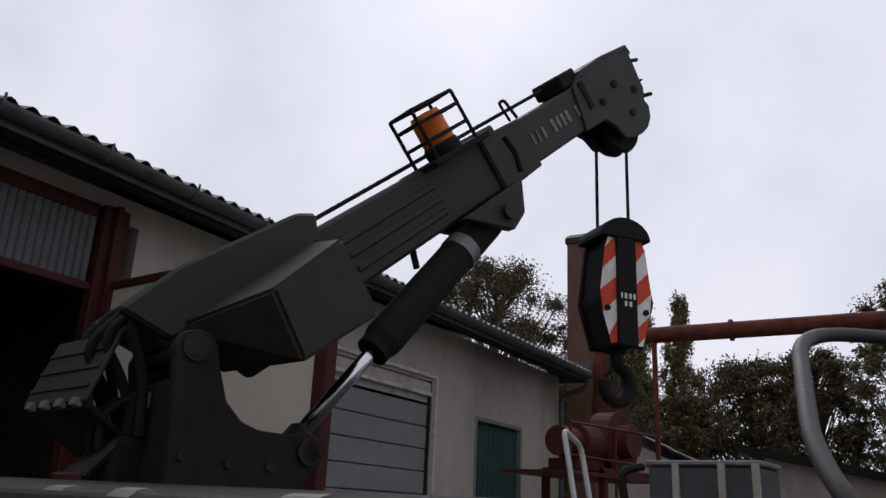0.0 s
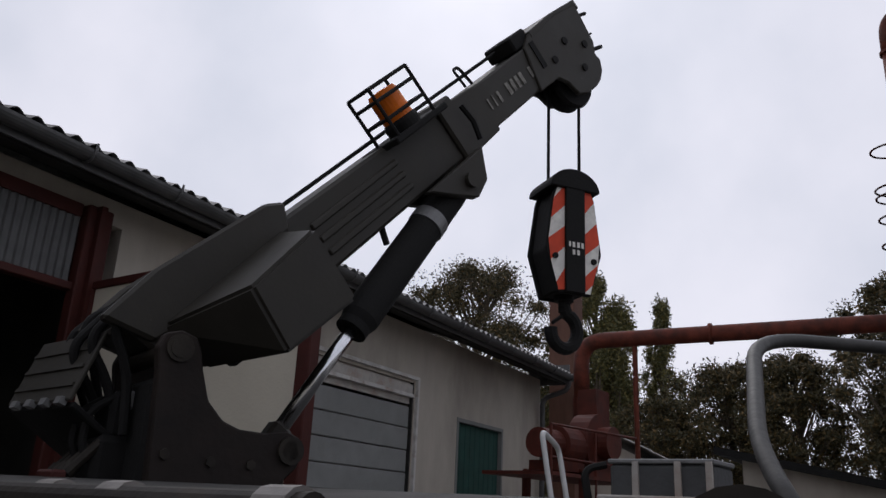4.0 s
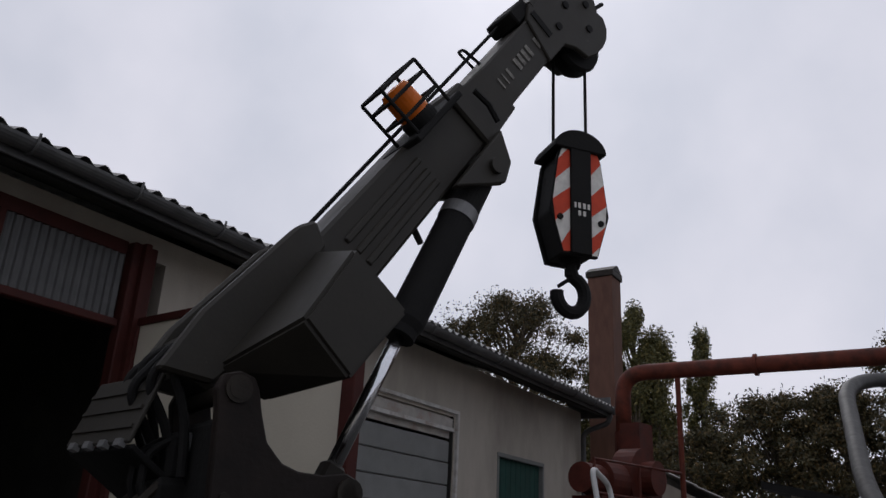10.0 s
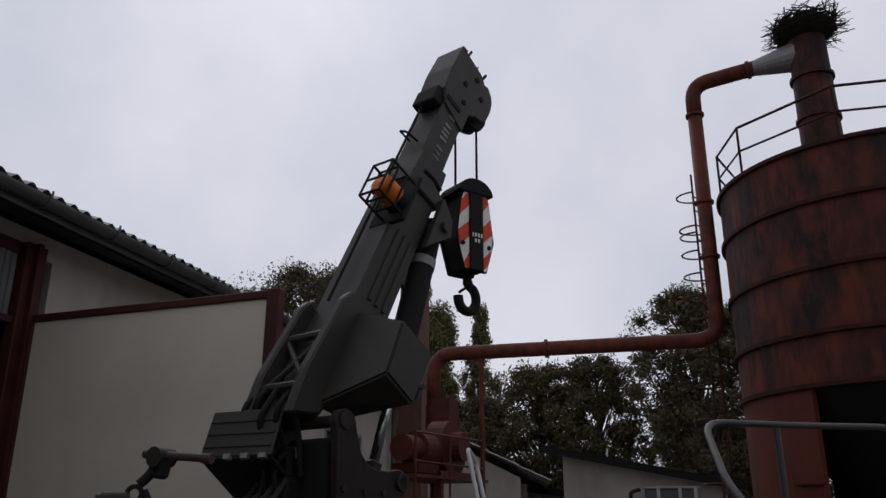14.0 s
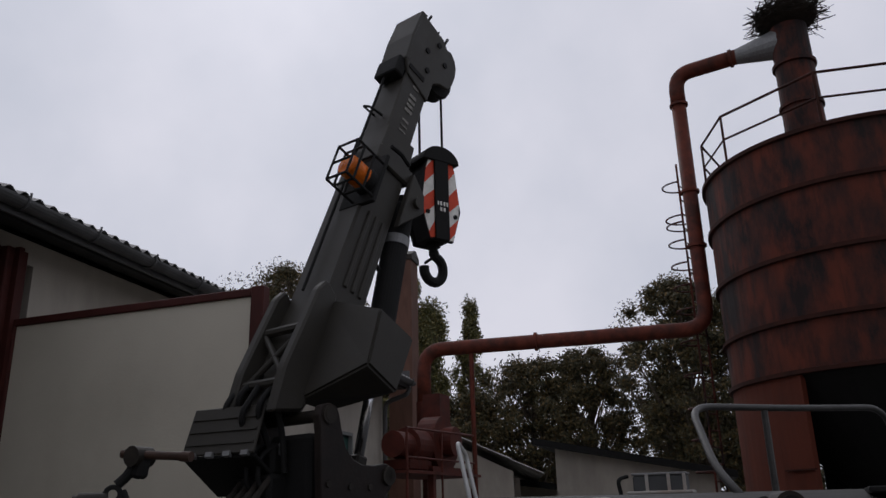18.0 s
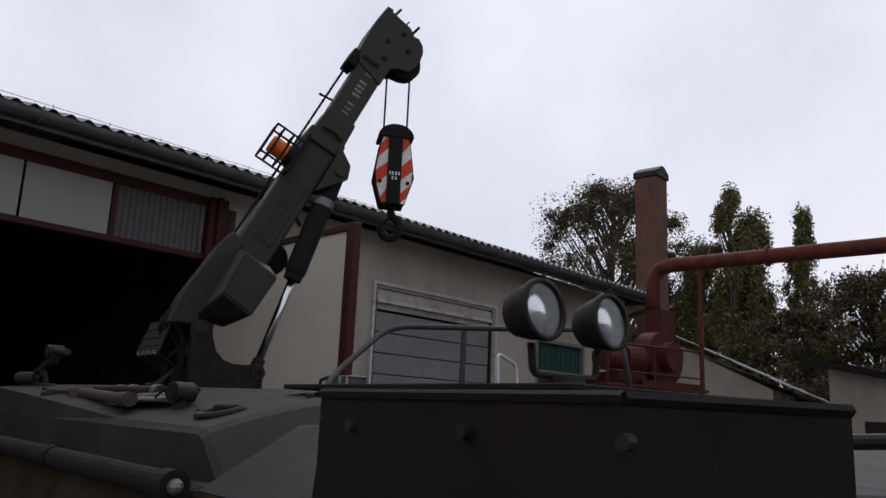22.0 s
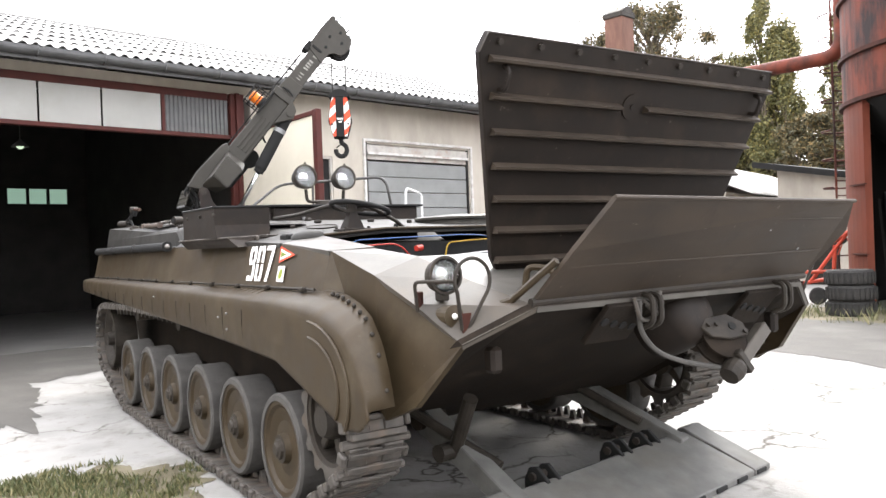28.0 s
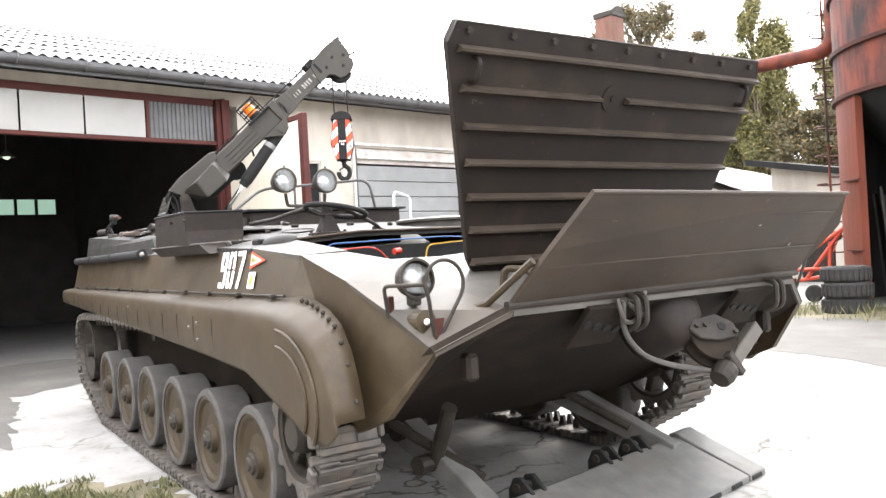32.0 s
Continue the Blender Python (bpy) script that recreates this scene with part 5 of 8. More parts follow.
def running_gear():
    made = {}
    for sgn in (-1, 1):
        for x in WX:
            w = bpy.data.objects.new("road_wheel", made["tyre"].data) if "tyre" in made else None
            if w is None:
                bm = bmnew()
                b_lathe(bm, [(0.243, -0.1), (WR - 0.01, -0.1), (WR, -0.088), (WR, 0.088), (WR - 0.01, 0.1), (0.243, 0.1), (0.243, -0.1)], 40, axis="y")
                w = part("road_wheel", bm, M_rubber, VEH, "road wheel with a thick grey rubber tyre")
                made["tyre"] = w
            else:
                scene.collection.objects.link(w)
                w.parent = VEH
            w.matrix_basis = Matrix.Translation((x, sgn * 1.3, WZ)) @ Matrix.Rotation(0 if sgn < 0 else math.pi, 4, "Z")
            if "disc" not in made:
                bm = bmnew()
                b_lathe(bm, [(0.0, -0.112), (0.045, -0.112), (0.05, -0.1), (0.072, -0.098), (0.08, -0.068), (0.14, -0.062), (0.205, -0.074), (0.222, -0.09), (0.243, -0.094), (0.243, 0.09), (0.0, 0.09)], 40, axis="y")
                made["disc"] = part("disc", bm, M_hull, w, "dished olive wheel disc")
                bm = bmnew()
                b_lathe(bm, [(0.0, -0.128), (0.03, -0.128), (0.036, -0.118), (0.05, -0.116), (0.054, -0.1), (0.075, -0.1)], 10, axis="y")
                made["hub"] = part("hub", bm, M_dark, w)
            else:
                again(made["disc"], w, Matrix())
                again(made["hub"], w, Matrix())
            # swing arm
            m = Matrix.Translation((x, sgn, 0))
            if "arm" not in made:
                bm = bmnew()
                b_rod(bm, (0, -0.14, WZ), (0.3, -0.02, WZ + 0.12), 0.04, n=8)
                made["arm"] = part("swing_arm", bm, M_dark, VEH, m=m)
            else:
                again(made["arm"], VEH, Matrix.Translation((x, sgn * 1.0, 0)) @ Matrix.Rotation(0 if sgn < 0 else math.pi, 4, "Z") if sgn > 0 else m)
        # idler at the rear, drive sprocket at the front
        bm = bmnew()
        b_lathe(bm, [(0.0, -0.12), (0.06, -0.12), (0.07, -0.06), (0.2, -0.04), (0.25, -0.1), (0.28, -0.1), (0.28, 0.1), (0.0, 0.1)], 36, Matrix.Translation((-2.62, sgn * 1.28, 0.58)) @ Matrix.Rotation(0 if sgn < 0 else math.pi, 4, "Z"), axis="y")
        part("idler_wheel", bm, M_dark, VEH)
        bm = bmnew()
        SM = Matrix.Translation((2.3, sgn * 1.28, 0.58)) @ Matrix.Rotation(0 if sgn < 0 else math.pi, 4, "Z")
        b_lathe(bm, [(0.0, -0.13), (0.07, -0.13), (0.085, -0.1), (0.095, -0.06), (0.095, 0.1), (0.0, 0.1)], 28, SM, axis="y")
        sp = part("drive_sprocket", bm, M_dark, VEH)
        bm = bmnew()
        b_lathe(bm, [(0.195, -0.09), (0.24, -0.1), (0.24, 0.1), (0.195, 0.09), (0.195, -0.09)], 36, SM, axis="y")
        part("rim", bm, M_dark, sp)
        for k in range(6):
            bm = bmnew()
            b_box(bm, (0.08, -0.07, -0.025), (0.205, 0.05, 0.025), SM @ Matrix.Rotation(radians(60 * k + 12), 4, "Y"), bev=0.006)
            part("spoke", bm, M_dark, sp)
        for yy in (-0.09, 0.09):
            bm = bmnew()
            outer = []
            for k in range(56):
                q = 2 * math.pi * k / 56
                r = 0.285 if k % 4 in (1, 2) else 0.245
                outer.append((2.3 + r * math.cos(q), 0.58 + r * math.sin(q)))
            inner = [(2.3 + 0.215 * math.cos(2 * math.pi * k / 56), 0.58 + 0.215 * math.sin(2 * math.pi * k / 56)) for k in range(56)]
            y0, y1 = sgn * 1.28 + yy - 0.012, sgn * 1.28 + yy + 0.012
            vs = [[bm.verts.new((x, y, z)) for x, z in pts] for pts, y in ((outer, y0), (outer, y1), (inner, y1), (inner, y0))]
            for k in range(56):
                for a in range(4):
                    A, B = vs[a], vs[(a + 1) % 4]
                    bm.faces.new((A[k], A[(k + 1) % 56], B[(k + 1) % 56], B[k]))
            bmesh.ops.recalc_face_normals(bm, faces=bm.faces)
            part("tooth_ring", bm, M_track, sp)
        for x in (1.2, -0.3, -1.6):
            bm = bmnew()
            b_rod(bm, (x, sgn * 1.18, 0.865), (x, sgn * 1.34, 0.865), 0.055, n=16)
            b_rod(bm, (x, sgn * 0.95, 0.84), (x, sgn * 1.18, 0.84), 0.03, n=8)
            part("return_roller", bm, M_dark, VEH)
    # track loop: centre line round all wheels
    loop = []
    def arc(cx, cz, r, a0, a1, n):
        for i in range(n + 1):
            a = radians(a0 + (a1 - a0) * i / n)
            loop.append((cx + r * math.cos(a), cz + r * math.sin(a)))
    arc(2.3, 0.58, 0.28, 90, -62, 14)
    arc(1.83, WZ, WR + 0.02, -62, -90, 4)
    arc(-1.8, WZ, WR + 0.02, -90, -118, 4)
    arc(-2.62, 0.58, 0.31, -118, -270, 14)
    loop.append((-1.6, 0.925))
    loop.append((-0.3, 0.925))
    loop.append((1.2, 0.925))
    P = [Vector((a, b)) for a, b in loop]
    P.append(P[0])
    seg = [(b - a).length for a, b in zip(P, P[1:])]
    total = sum(seg)
    n = 84
    pitch = total / n
    bm = bmnew()
    hw = 0.135
    for y0 in (-hw, hw - 0.1):
        b_box(bm, (-pitch * 0.42, y0, -0.028), (pitch * 0.42, y0 + 0.1, 0.012), bev=0.006)
    b_box(bm, (-pitch * 0.3, -0.06, -0.02), (pitch * 0.3, 0.06, 0.01), bev=0.004)
    b_box(bm, (-pitch * 0.42, -hw, -0.045), (-pitch * 0.2, hw, -0.026), bev=0.004)
    b_box(bm, (pitch * 0.12, -hw, -0.045), (pitch * 0.3, hw, -0.026), bev=0.004)
    b_rod(bm, (pitch * 0.5, -hw - 0.03, -0.006), (pitch * 0.5, hw + 0.03, -0.006), 0.021, n=8)
    for y0 in (-hw - 0.03, hw + 0.002):
        b_box(bm, (-pitch * 0.18, y0, -0.036), (pitch * 0.22, y0 + 0.028, 0.02), bev=0.007)
    for y in (-0.035, 0.035):
        b_prism(bm, [(-0.03, 0.01), (0.03, 0.01), (0.012, 0.075), (-0.012, 0.075)], "y", y - 0.012, y + 0.012)
    link = None
    for sgn in (-1, 1):
        run = part("track", bmnew(), M_track, VEH, "worn steel track")
        pos, k, done = 0.0, 0, 0.0
        for i in range(n):
            want = i * pitch
            while k < len(seg) - 1 and done + seg[k] < want:
                done += seg[k]
                k += 1
            d = (P[k + 1] - P[k]).normalized()
            q = P[k] + d * (want - done)
            # inward normal is up on the lower run
            m = Matrix.Translation((q.x, sgn * 1.285, q.y)) @ Matrix(((d.x, 0, d.y, 0), (0, 1, 0, 0), (d.y, 0, -d.x, 0), (0, 0, 0, 1)))
            if m.determinant() < 0:
                m = Matrix.Translation((q.x, sgn * 1.285, q.y)) @ Matrix(((-d.x, 0, d.y, 0), (0, 1, 0, 0), (-d.y, 0, -d.x, 0), (0, 0, 0, 1)))
            if link is None:
                link = part("track_link", bm, M_track, run, m=m)
            else:
                again(link, run, m)


running_gear()
for ob in VEH.children:
    if ob.name.split(".")[0] in ("road_wheel", "idler_wheel", "drive_sprocket", "return_roller", "track", "swing_arm"):
        at = ob.children[0].matrix_basis.translation.y if ob.name.startswith("track") else (ob.matrix_basis @ ob.data.vertices[0].co).y
        if at > 0.5:
            ob.matrix_basis = Matrix.Translation((-0.15, -0.2, 0)) @ ob.matrix_basis


def front_parts():
    # raised ribbed engine hatch
    hb, ht = Vector((2.70, 0, 1.24)), Vector((3.14, 0, 2.19))
    up = (ht - hb).normalized()
    L = (ht - hb).length
    m = Matrix.Translation(hb) @ Matrix(((0, up.z, up.x, 0), (-1, 0, 0, 0), (0, -up.x, up.z, 0), (0, 0, 0, 1)))
    # local axes: x to the vehicle's right, y forwards, z up the plate
    bm = bmnew()
    pts = [(-0.683, 0.0), (0.7, 0.0), (0.745, 0.06), (1.055, L - 0.08), (1.03, L), (-0.77, L), (-0.81, L - 0.1)]
    b_prism(bm, pts, "y", -0.008, 0.03, bev=0.006)
    h = part("engine_hatch", bm, M_hatch, VEH, "large raised ribbed engine hatch", m=m)
    for i in range(7):
        z = 0.06 + i * (L - 0.16) / 6
        w0 = -0.68 - 0.125 * z / L
        w1 = 0.72 + 0.32 * z / L
        # the second rib from the top is broken by the round boss
        for a, c in ([(w0 + 0.004, 0.07), (0.23, w1 - 0.004)] if i == 5 else [(w0 + 0.004, w1 - 0.004)]):
            bm = bmnew()
            b_prism(bm, [(0.028, -0.02), (0.066, -0.004), (0.066, 0.007), (0.028, 0.016)], "x", a, c, m=Matrix.Translation((0, 0, z)))
            # paler paint gives the rib the skylight that its top face catches
            part("hatch_rib", bm, M_vane, h, "rib in paler paint for its skylit top")
    for x in (-0.7, 0.92):
        bm = bmnew()
        b_tube(bm, smooth_path([(x, 0.02, L - 0.125), (x, 0.075, L - 0.13), (x, 0.075, L - 0.215), (x, 0.02, L - 0.22)], 0.035), 0.01, 7)
        part("lifting_handle", bm, M_hatch, h)
    bm = bmnew()
    b_rod(bm, (0.15, 0.02, L - 0.24), (0.15, 0.036, L - 0.24), 0.06, n=20)
    b_rod(bm, (0.15, 0.036, L - 0.24), (0.15, 0.042, L - 0.24), 0.014, n=10)
    part("boss", bm, M_hatch, h)
    for i in range(9):
        bm = bmnew()
        b_rod(bm, (-0.71 + i * 0.21, 0.028, L - 0.03), (-0.71 + i * 0.21, 0.045, L - 0.03), 0.014, n=6)
        part("bolt", bm, M_dark, h)
    # thin pale line round the hatch's upper edge
    bm = bmnew()
    b_tube(bm, [(-0.81, 0.03, L - 0.1), (-0.77, 0.03, L), (1.03, 0.03, L), (1.055, 0.03, L - 0.08)], 0.004, 5)
    part("worn_edge", bm, M_track, h)
    for x in (-0.6, 0.5):
        bm = bmnew()
        b_rod(bm, (x - 0.08, -0.02, -0.03), (x + 0.08, -0.02, -0.03), 0.03, n=10)
        b_box(bm, (x - 0.05, -0.08, -0.08), (x + 0.05, 0.0, -0.02))
        part("hinge", bm, M_dark, h)
    bm = bmnew()
    b_rod(bm, (0.3, -0.03, 0.4), (0.35, -0.5, -0.05), 0.014, n=8)
    part("strut", bm, M_steel, h)

    # trim vane
    b0, b1 = (3.2, -0.9, 1.12), (3.2, 0.9, 1.135)
    bm = bmnew()
    v = [bm.verts.new(p) for p in ((3.2, -0.88, 1.125), (3.2, 0.93, 1.145), (3.45, 0.9, 1.36), (3.57, 0.76, 1.49), (3.555, -0.775, 1.507), (3.4, -0.85, 1.32))]
    bm.faces.new(v)
    bmesh.ops.recalc_face_normals(bm, faces=bm.faces)
    vn = part("trim_vane", bm, M_vane, VEH, "raised olive trim vane with scratched edges")
    sol = vn.modifiers.new("thick", "SOLIDIFY")
    sol.thickness, sol.offset = 0.02, 0
    bm = bmnew()
    b_tube(bm, [(3.565, -0.785, 1.507), (3.58, 0.77, 1.49)], 0.009, 7)
    part("rim", bm, M_vane, vn)
    for y in (-0.62, -0.3, 0.2, 0.55, 0.7):
        bm = bmnew()
        b_rod(bm, (3.44, y, 1.41), (3.47, y, 1.385), 0.011, n=8)
        part("rivet", bm, M_galv, vn)
    for f, r in ((0.36, 0.008), (0.8, 0.006)):
        p = Vector((3.2, -0.87, 1.125)).lerp(Vector((3.555, -0.765, 1.507)), f)
        q = Vector((3.2, 0.92, 1.145)).lerp(Vector((3.57, 0.75, 1.49)), f)
        off = Vector((0.009, 0, -0.008))
        bm = bmnew()
        b_tube(bm, [p + off, q + off], r, 6)
        part("crease", bm, M_vane, vn)
    rnd = random.Random(41)
    for k in range(7):
        f, g = rnd.uniform(0.3, 0.95), rnd.uniform(0.08, 0.95)
        p = Vector((3.2, -0.87, 1.125)).lerp(Vector((3.555, -0.765, 1.507)), f).lerp(Vector((3.2, 0.92, 1.145)).lerp(Vector((3.57, 0.75, 1.49)), f), g)
        bm = bmnew()
        b_rod(bm, p + Vector((0.006, 0, -0.006)), p + Vector((0.012, 0, -0.011)), 0.008, n=8)
        part("rivet", bm, M_galv, vn)
    bm = bmnew()
    b_rod(bm, (3.2, -0.9, 1.115), (3.2, 0.93, 1.13), 0.018, n=8)
    part("hinge_bar", bm, M_dark, vn)
    for sgn in (-1, 1):
        bm = bmnew()
        b_tube(bm, [(2.97, sgn * 1.0, 1.075), (3.12, sgn * 0.93, 1.125), (3.33, sgn * 0.87, 1.28)], 0.015, 7)
        b_box(bm, (2.93, sgn * 1.0 - 0.03, 1.04), (2.99, sgn * 1.0 + 0.03, 1.095))
        part("vane_link", bm, M_hull, VEH)
    # nose brackets below the vane
    for y in (-0.38, 0.56):
        bm = bmnew()
        b_prism(bm, [(3.215, 1.085), (3.235, 1.07), (3.08, 0.9), (3.05, 0.915)], "y", y - 0.13, y + 0.13, bev=0.004)
        sb = part("spade_bracket", bm, M_under, VEH, "perforated bracket plate")
        for k in range(4):
            bm = bmnew()
            c = Vector((3.17 - 0.012 * k, y - 0.1 + k * 0.065, 1.01 - 0.012 * k))
            b_rod(bm, c - Vector((0.012, 0, -0.012)), c + Vector((0.012, 0, -0.012)), 0.02, n=12)
            part("hole", bm, M_black, sb)
        bm = bmnew()
        b_tube(bm, smooth_path([(3.21, y + 0.1, 1.11), (3.27, y + 0.1, 1.1), (3.27, y + 0.1, 0.99), (3.2, y + 0.1, 0.96)], 0.03), 0.013, 7)
        part("tow_hook", bm, M_dark, VEH)
        bm = bmnew()
        b_tube(bm, smooth_path([(3.21, y + 0.15, 1.11), (3.27, y + 0.15, 1.1), (3.27, y + 0.15, 0.99), (3.2, y + 0.15, 0.96)], 0.03), 0.013, 7)
        part("tow_hook", bm, M_dark, VEH)
    # winch fairlead and hydraulic head on the nose
    bm = bmnew()
    b_lathe(bm, [(0.17, -0.16), (0.165, -0.06), (0.15, 0.04), (0.12, 0.085), (0.06, 0.1), (0.0, 0.1)], 24, Matrix.Translation((3.09, 0.11, 0.98)) @ Matrix.Rotation(radians(70), 4, "Y"))
    wh = part("winch_housing", bm, M_hatch, VEH, "round-topped winch housing with a stain of rust", smooth=True)
    # sheave between two cheek plates
    ax = Vector((0.78, -0.25, 0.55)).normalized()
    ux = Vector((0.1, 0.9, 0.28))
    ux = (ux - ax * ux.dot(ax)).normalized()
    wx = ax.cross(ux)
    S = Matrix.Translation((3.23, 0.22, 0.87)) @ Matrix(((ux.x, wx.x, ax.x, 0), (ux.y, wx.y, ax.y, 0), (ux.z, wx.z, ax.z, 0), (0, 0, 0, 1)))
    bm = bmnew()
    b_lathe(bm, [(0.0, -0.06), (0.105, -0.06), (0.115, -0.05), (0.115, -0.035), (0.085, -0.02), (0.085, 0.0), (0.11, 0.015), (0.11, 0.028), (0.0, 0.03)], 26, S)
    sh = part("sheave", bm, M_under, VEH, "greasy cable sheave")
    bm = bmnew()
    b_prism(bm, [(-0.1, 0.08), (-0.05, 0.11), (0.07, 0.085), (0.12, 0.01), (0.1, -0.05), (0.0, -0.03), (-0.08, 0.02)], "z", 0.034, 0.052, bev=0.004, m=S)
    part("cheek_plate", bm, M_dark, sh, "worn cheek plate of the sheave")
    bm = bmnew()
    b_rod(bm, S @ Vector((0.05, 0.02, 0.03)), S @ Vector((0.05, 0.02, 0.056)), 0.02, n=14)
    part("pin_hole", bm, M_black, sh)
    for px, py in ((-0.06, 0.075), (-0.02, 0.06), (0.09, -0.03)):
        bm = bmnew()
        b_rod(bm, S @ Vector((px, py, 0.05)), S @ Vector((px, py, 0.066)), 0.011, n=6)
        part("bolt", bm, M_dark, sh)
    bm = bmnew()
    d0, d1 = Vector((3.3, 0.24, 0.76)), Vector((3.28, 0.47, 0.91))
    zz = (d1 - d0).normalized()
    xx = Vector((1, 0, 0.2))
    xx = (xx - zz * xx.dot(zz)).normalized()
    yy = zz.cross(xx)
    T = Matrix.Translation(d0) @ Matrix(((xx.x, yy.x, zz.x, 0), (xx.y, yy.y, zz.y, 0), (xx.z, yy.z, zz.z, 0), (0, 0, 0, 1)))
    b_box(bm, (-0.03, -0.032, 0.02), (0.03, 0.032, 0.27), T, bev=0.006)
    fb = part("fairlead_block", bm, M_cheek, VEH, "square worn steel fairlead arm")
    bm = bmnew()
    b_box(bm, (-0.045, -0.06, -0.01), (0.045, 0.06, 0.03), T, bev=0.006)
    part("flange", bm, M_dark, fb)
    bm = bmnew()
    b_lathe(bm, [(0.0, -0.1), (0.045, -0.095), (0.055, -0.06), (0.055, -0.03), (0.048, -0.01), (0.0, -0.01)], 16, T)
    part("hydraulic_motor", bm, M_dark, fb)
    bm = bmnew()
    b_tube(bm, smooth_path([(3.24, -0.33, 1.09), (3.21, -0.31, 0.96), (3.2, -0.2, 0.85), (3.22, -0.05, 0.79), (3.27, 0.2, 0.735)], 0.15), 0.012, 8)
    part("hose", bm, M_rubber, VEH, "dusty hydraulic hose")
    bm = bmnew()
    b_rod(bm, (3.22, -0.29, 1.08), (3.24, -0.22, 1.02), 0.012, n=8)
    b_tube(bm, smooth_path([(3.235, -0.36, 1.1), (3.24, -0.33, 1.0), (3.245, -0.26, 1.0), (3.24, -0.2, 1.12)], 0.03), 0.01, 8)
    part("shackle", bm, M_track, VEH, "worn towing shackle")
    # headlamp group on the right cheek, mirrored on the left
    for sgn in (-1, 1):
        c = Vector((2.92, sgn * 1.13, 1.232))
        R = Matrix.Translation(c) @ Matrix.Rotation(radians(-4), 4, "Y") @ Matrix.Scale(0.69, 4)
        bm = bmnew()
        b_lathe(bm, [(0.0, -0.1), (0.06, -0.095), (0.095, -0.04), (0.105, 0.02), (0.115, 0.025), (0.115, 0.05), (0.1, 0.052), (0.098, 0.03), (0.03, -0.06), (0.0, -0.06)], 28, R, axis="x")
        lamp = part("headlamp", bm, M_dark, VEH, "round headlamp in a tubular guard")
        bm = bmnew()
        b_lathe(bm, [(0.095, 0.032), (0.05, -0.03), (0.0, -0.05)], 24, R, axis="x")
        part("reflector", bm, M_reflector, lamp, smooth=True)
        bm = bmnew()
        b_lathe(bm, [(0.097, 0.036), (0.085, 0.043), (0.04, 0.05), (0.0, 0.052)], 24, R, axis="x")
        part("lens", bm, M_glass, lamp, "ribbed glass lens")
        for k in range(-4, 5):
            hz = math.sqrt(max(0.0, 0.085 ** 2 - (k * 0.02) ** 2))
            bm = bmnew()
            b_rod(bm, R @ Vector((0.047, k * 0.02, -hz)), R @ Vector((0.047, k * 0.02, hz)), 0.004, n=6)
            part("lens_rib", bm, M_glass, lamp)
        bm = bmnew()
        b_box(bm, (-0.05, -0.03, -0.15), (0.03, 0.03, -0.08), R, bev=0.01)
        part("bracket", bm, M_dark, lamp)
        # teardrop hoop on a gusset, with a bar across the lamp
        bm = bmnew()
        hoop = []
        for k in range(15):
            q = radians(-30 + 240 * k / 14)
            hoop.append((3.1, sgn * (1.105 - 0.085 * math.cos(q)), 1.215 + 0.087 * math.sin(q)))
        hoop = [(3.06, sgn * 1.105, 1.02)] + hoop + [(3.06, sgn * 1.135, 1.02)]
        b_tube(bm, smooth_path(hoop, 0.01, 3), 0.0078, 8)
        b_tube(bm, smooth_path([(3.1, sgn * 1.188, 1.215), (2.9, sgn * 1.25, 1.212), (2.88, sgn * 1.225, 1.09)], 0.025), 0.0078, 8)
        lg = part("lamp_guard", bm, M_dark, VEH, "bent tube guard round the headlamp")
        bm = bmnew()
        b_prism(bm, [(sgn * 1.09, 1.085), (sgn * 1.15, 1.085), (sgn * 1.13, 1.0), (sgn * 1.11, 1.0)], "x", 3.056, 3.064)
        part("gusset", bm, M_rust2, lg, "rusty gusset")
        bm = bmnew()
        b_box(bm, (2.83, sgn * 1.2 - 0.012, 1.1), (2.87, sgn * 1.2 + 0.012, 1.17), bev=0.004)
        part("lamp_bracket", bm, M_rust2, lg)
        bm = bmnew()
        b_lathe(bm, [(0.0, -0.06), (0.035, -0.055), (0.04, 0.02), (0.045, 0.03), (0.0, 0.035)], 16, Matrix.Translation((2.985, sgn * 1.14, 1.072)), axis="x")
        part("side_light", bm, M_hull, VEH)
        bm = bmnew()
        bmesh.ops.create_uvsphere(bm, u_segments=10, v_segments=6, radius=0.013, matrix=Matrix.Translation((3.018, sgn * 1.14, 1.072)))
        part("side_light_lens", bm, M_white, VEH)
        bm = bmnew()
        b_tube(bm, smooth_path([(2.95, sgn * 0.72, 1.17), (2.97, sgn * 0.72, 1.25), (3.05, sgn * 0.66, 1.24), (3.12, sgn * 0.64, 1.13)], 0.03), 0.015, 7)
        part("grab_handle", bm, M_hull, VEH)
    # tow eye low on the front plate
    for y in (-0.94, 0.94):
        bm = bmnew()
        b_box(bm, (2.96, y - 0.03, 0.82), (3.03, y + 0.03, 0.93), bev=0.015)
        part("tow_eye", bm, M_hatch, VEH)


front_parts()


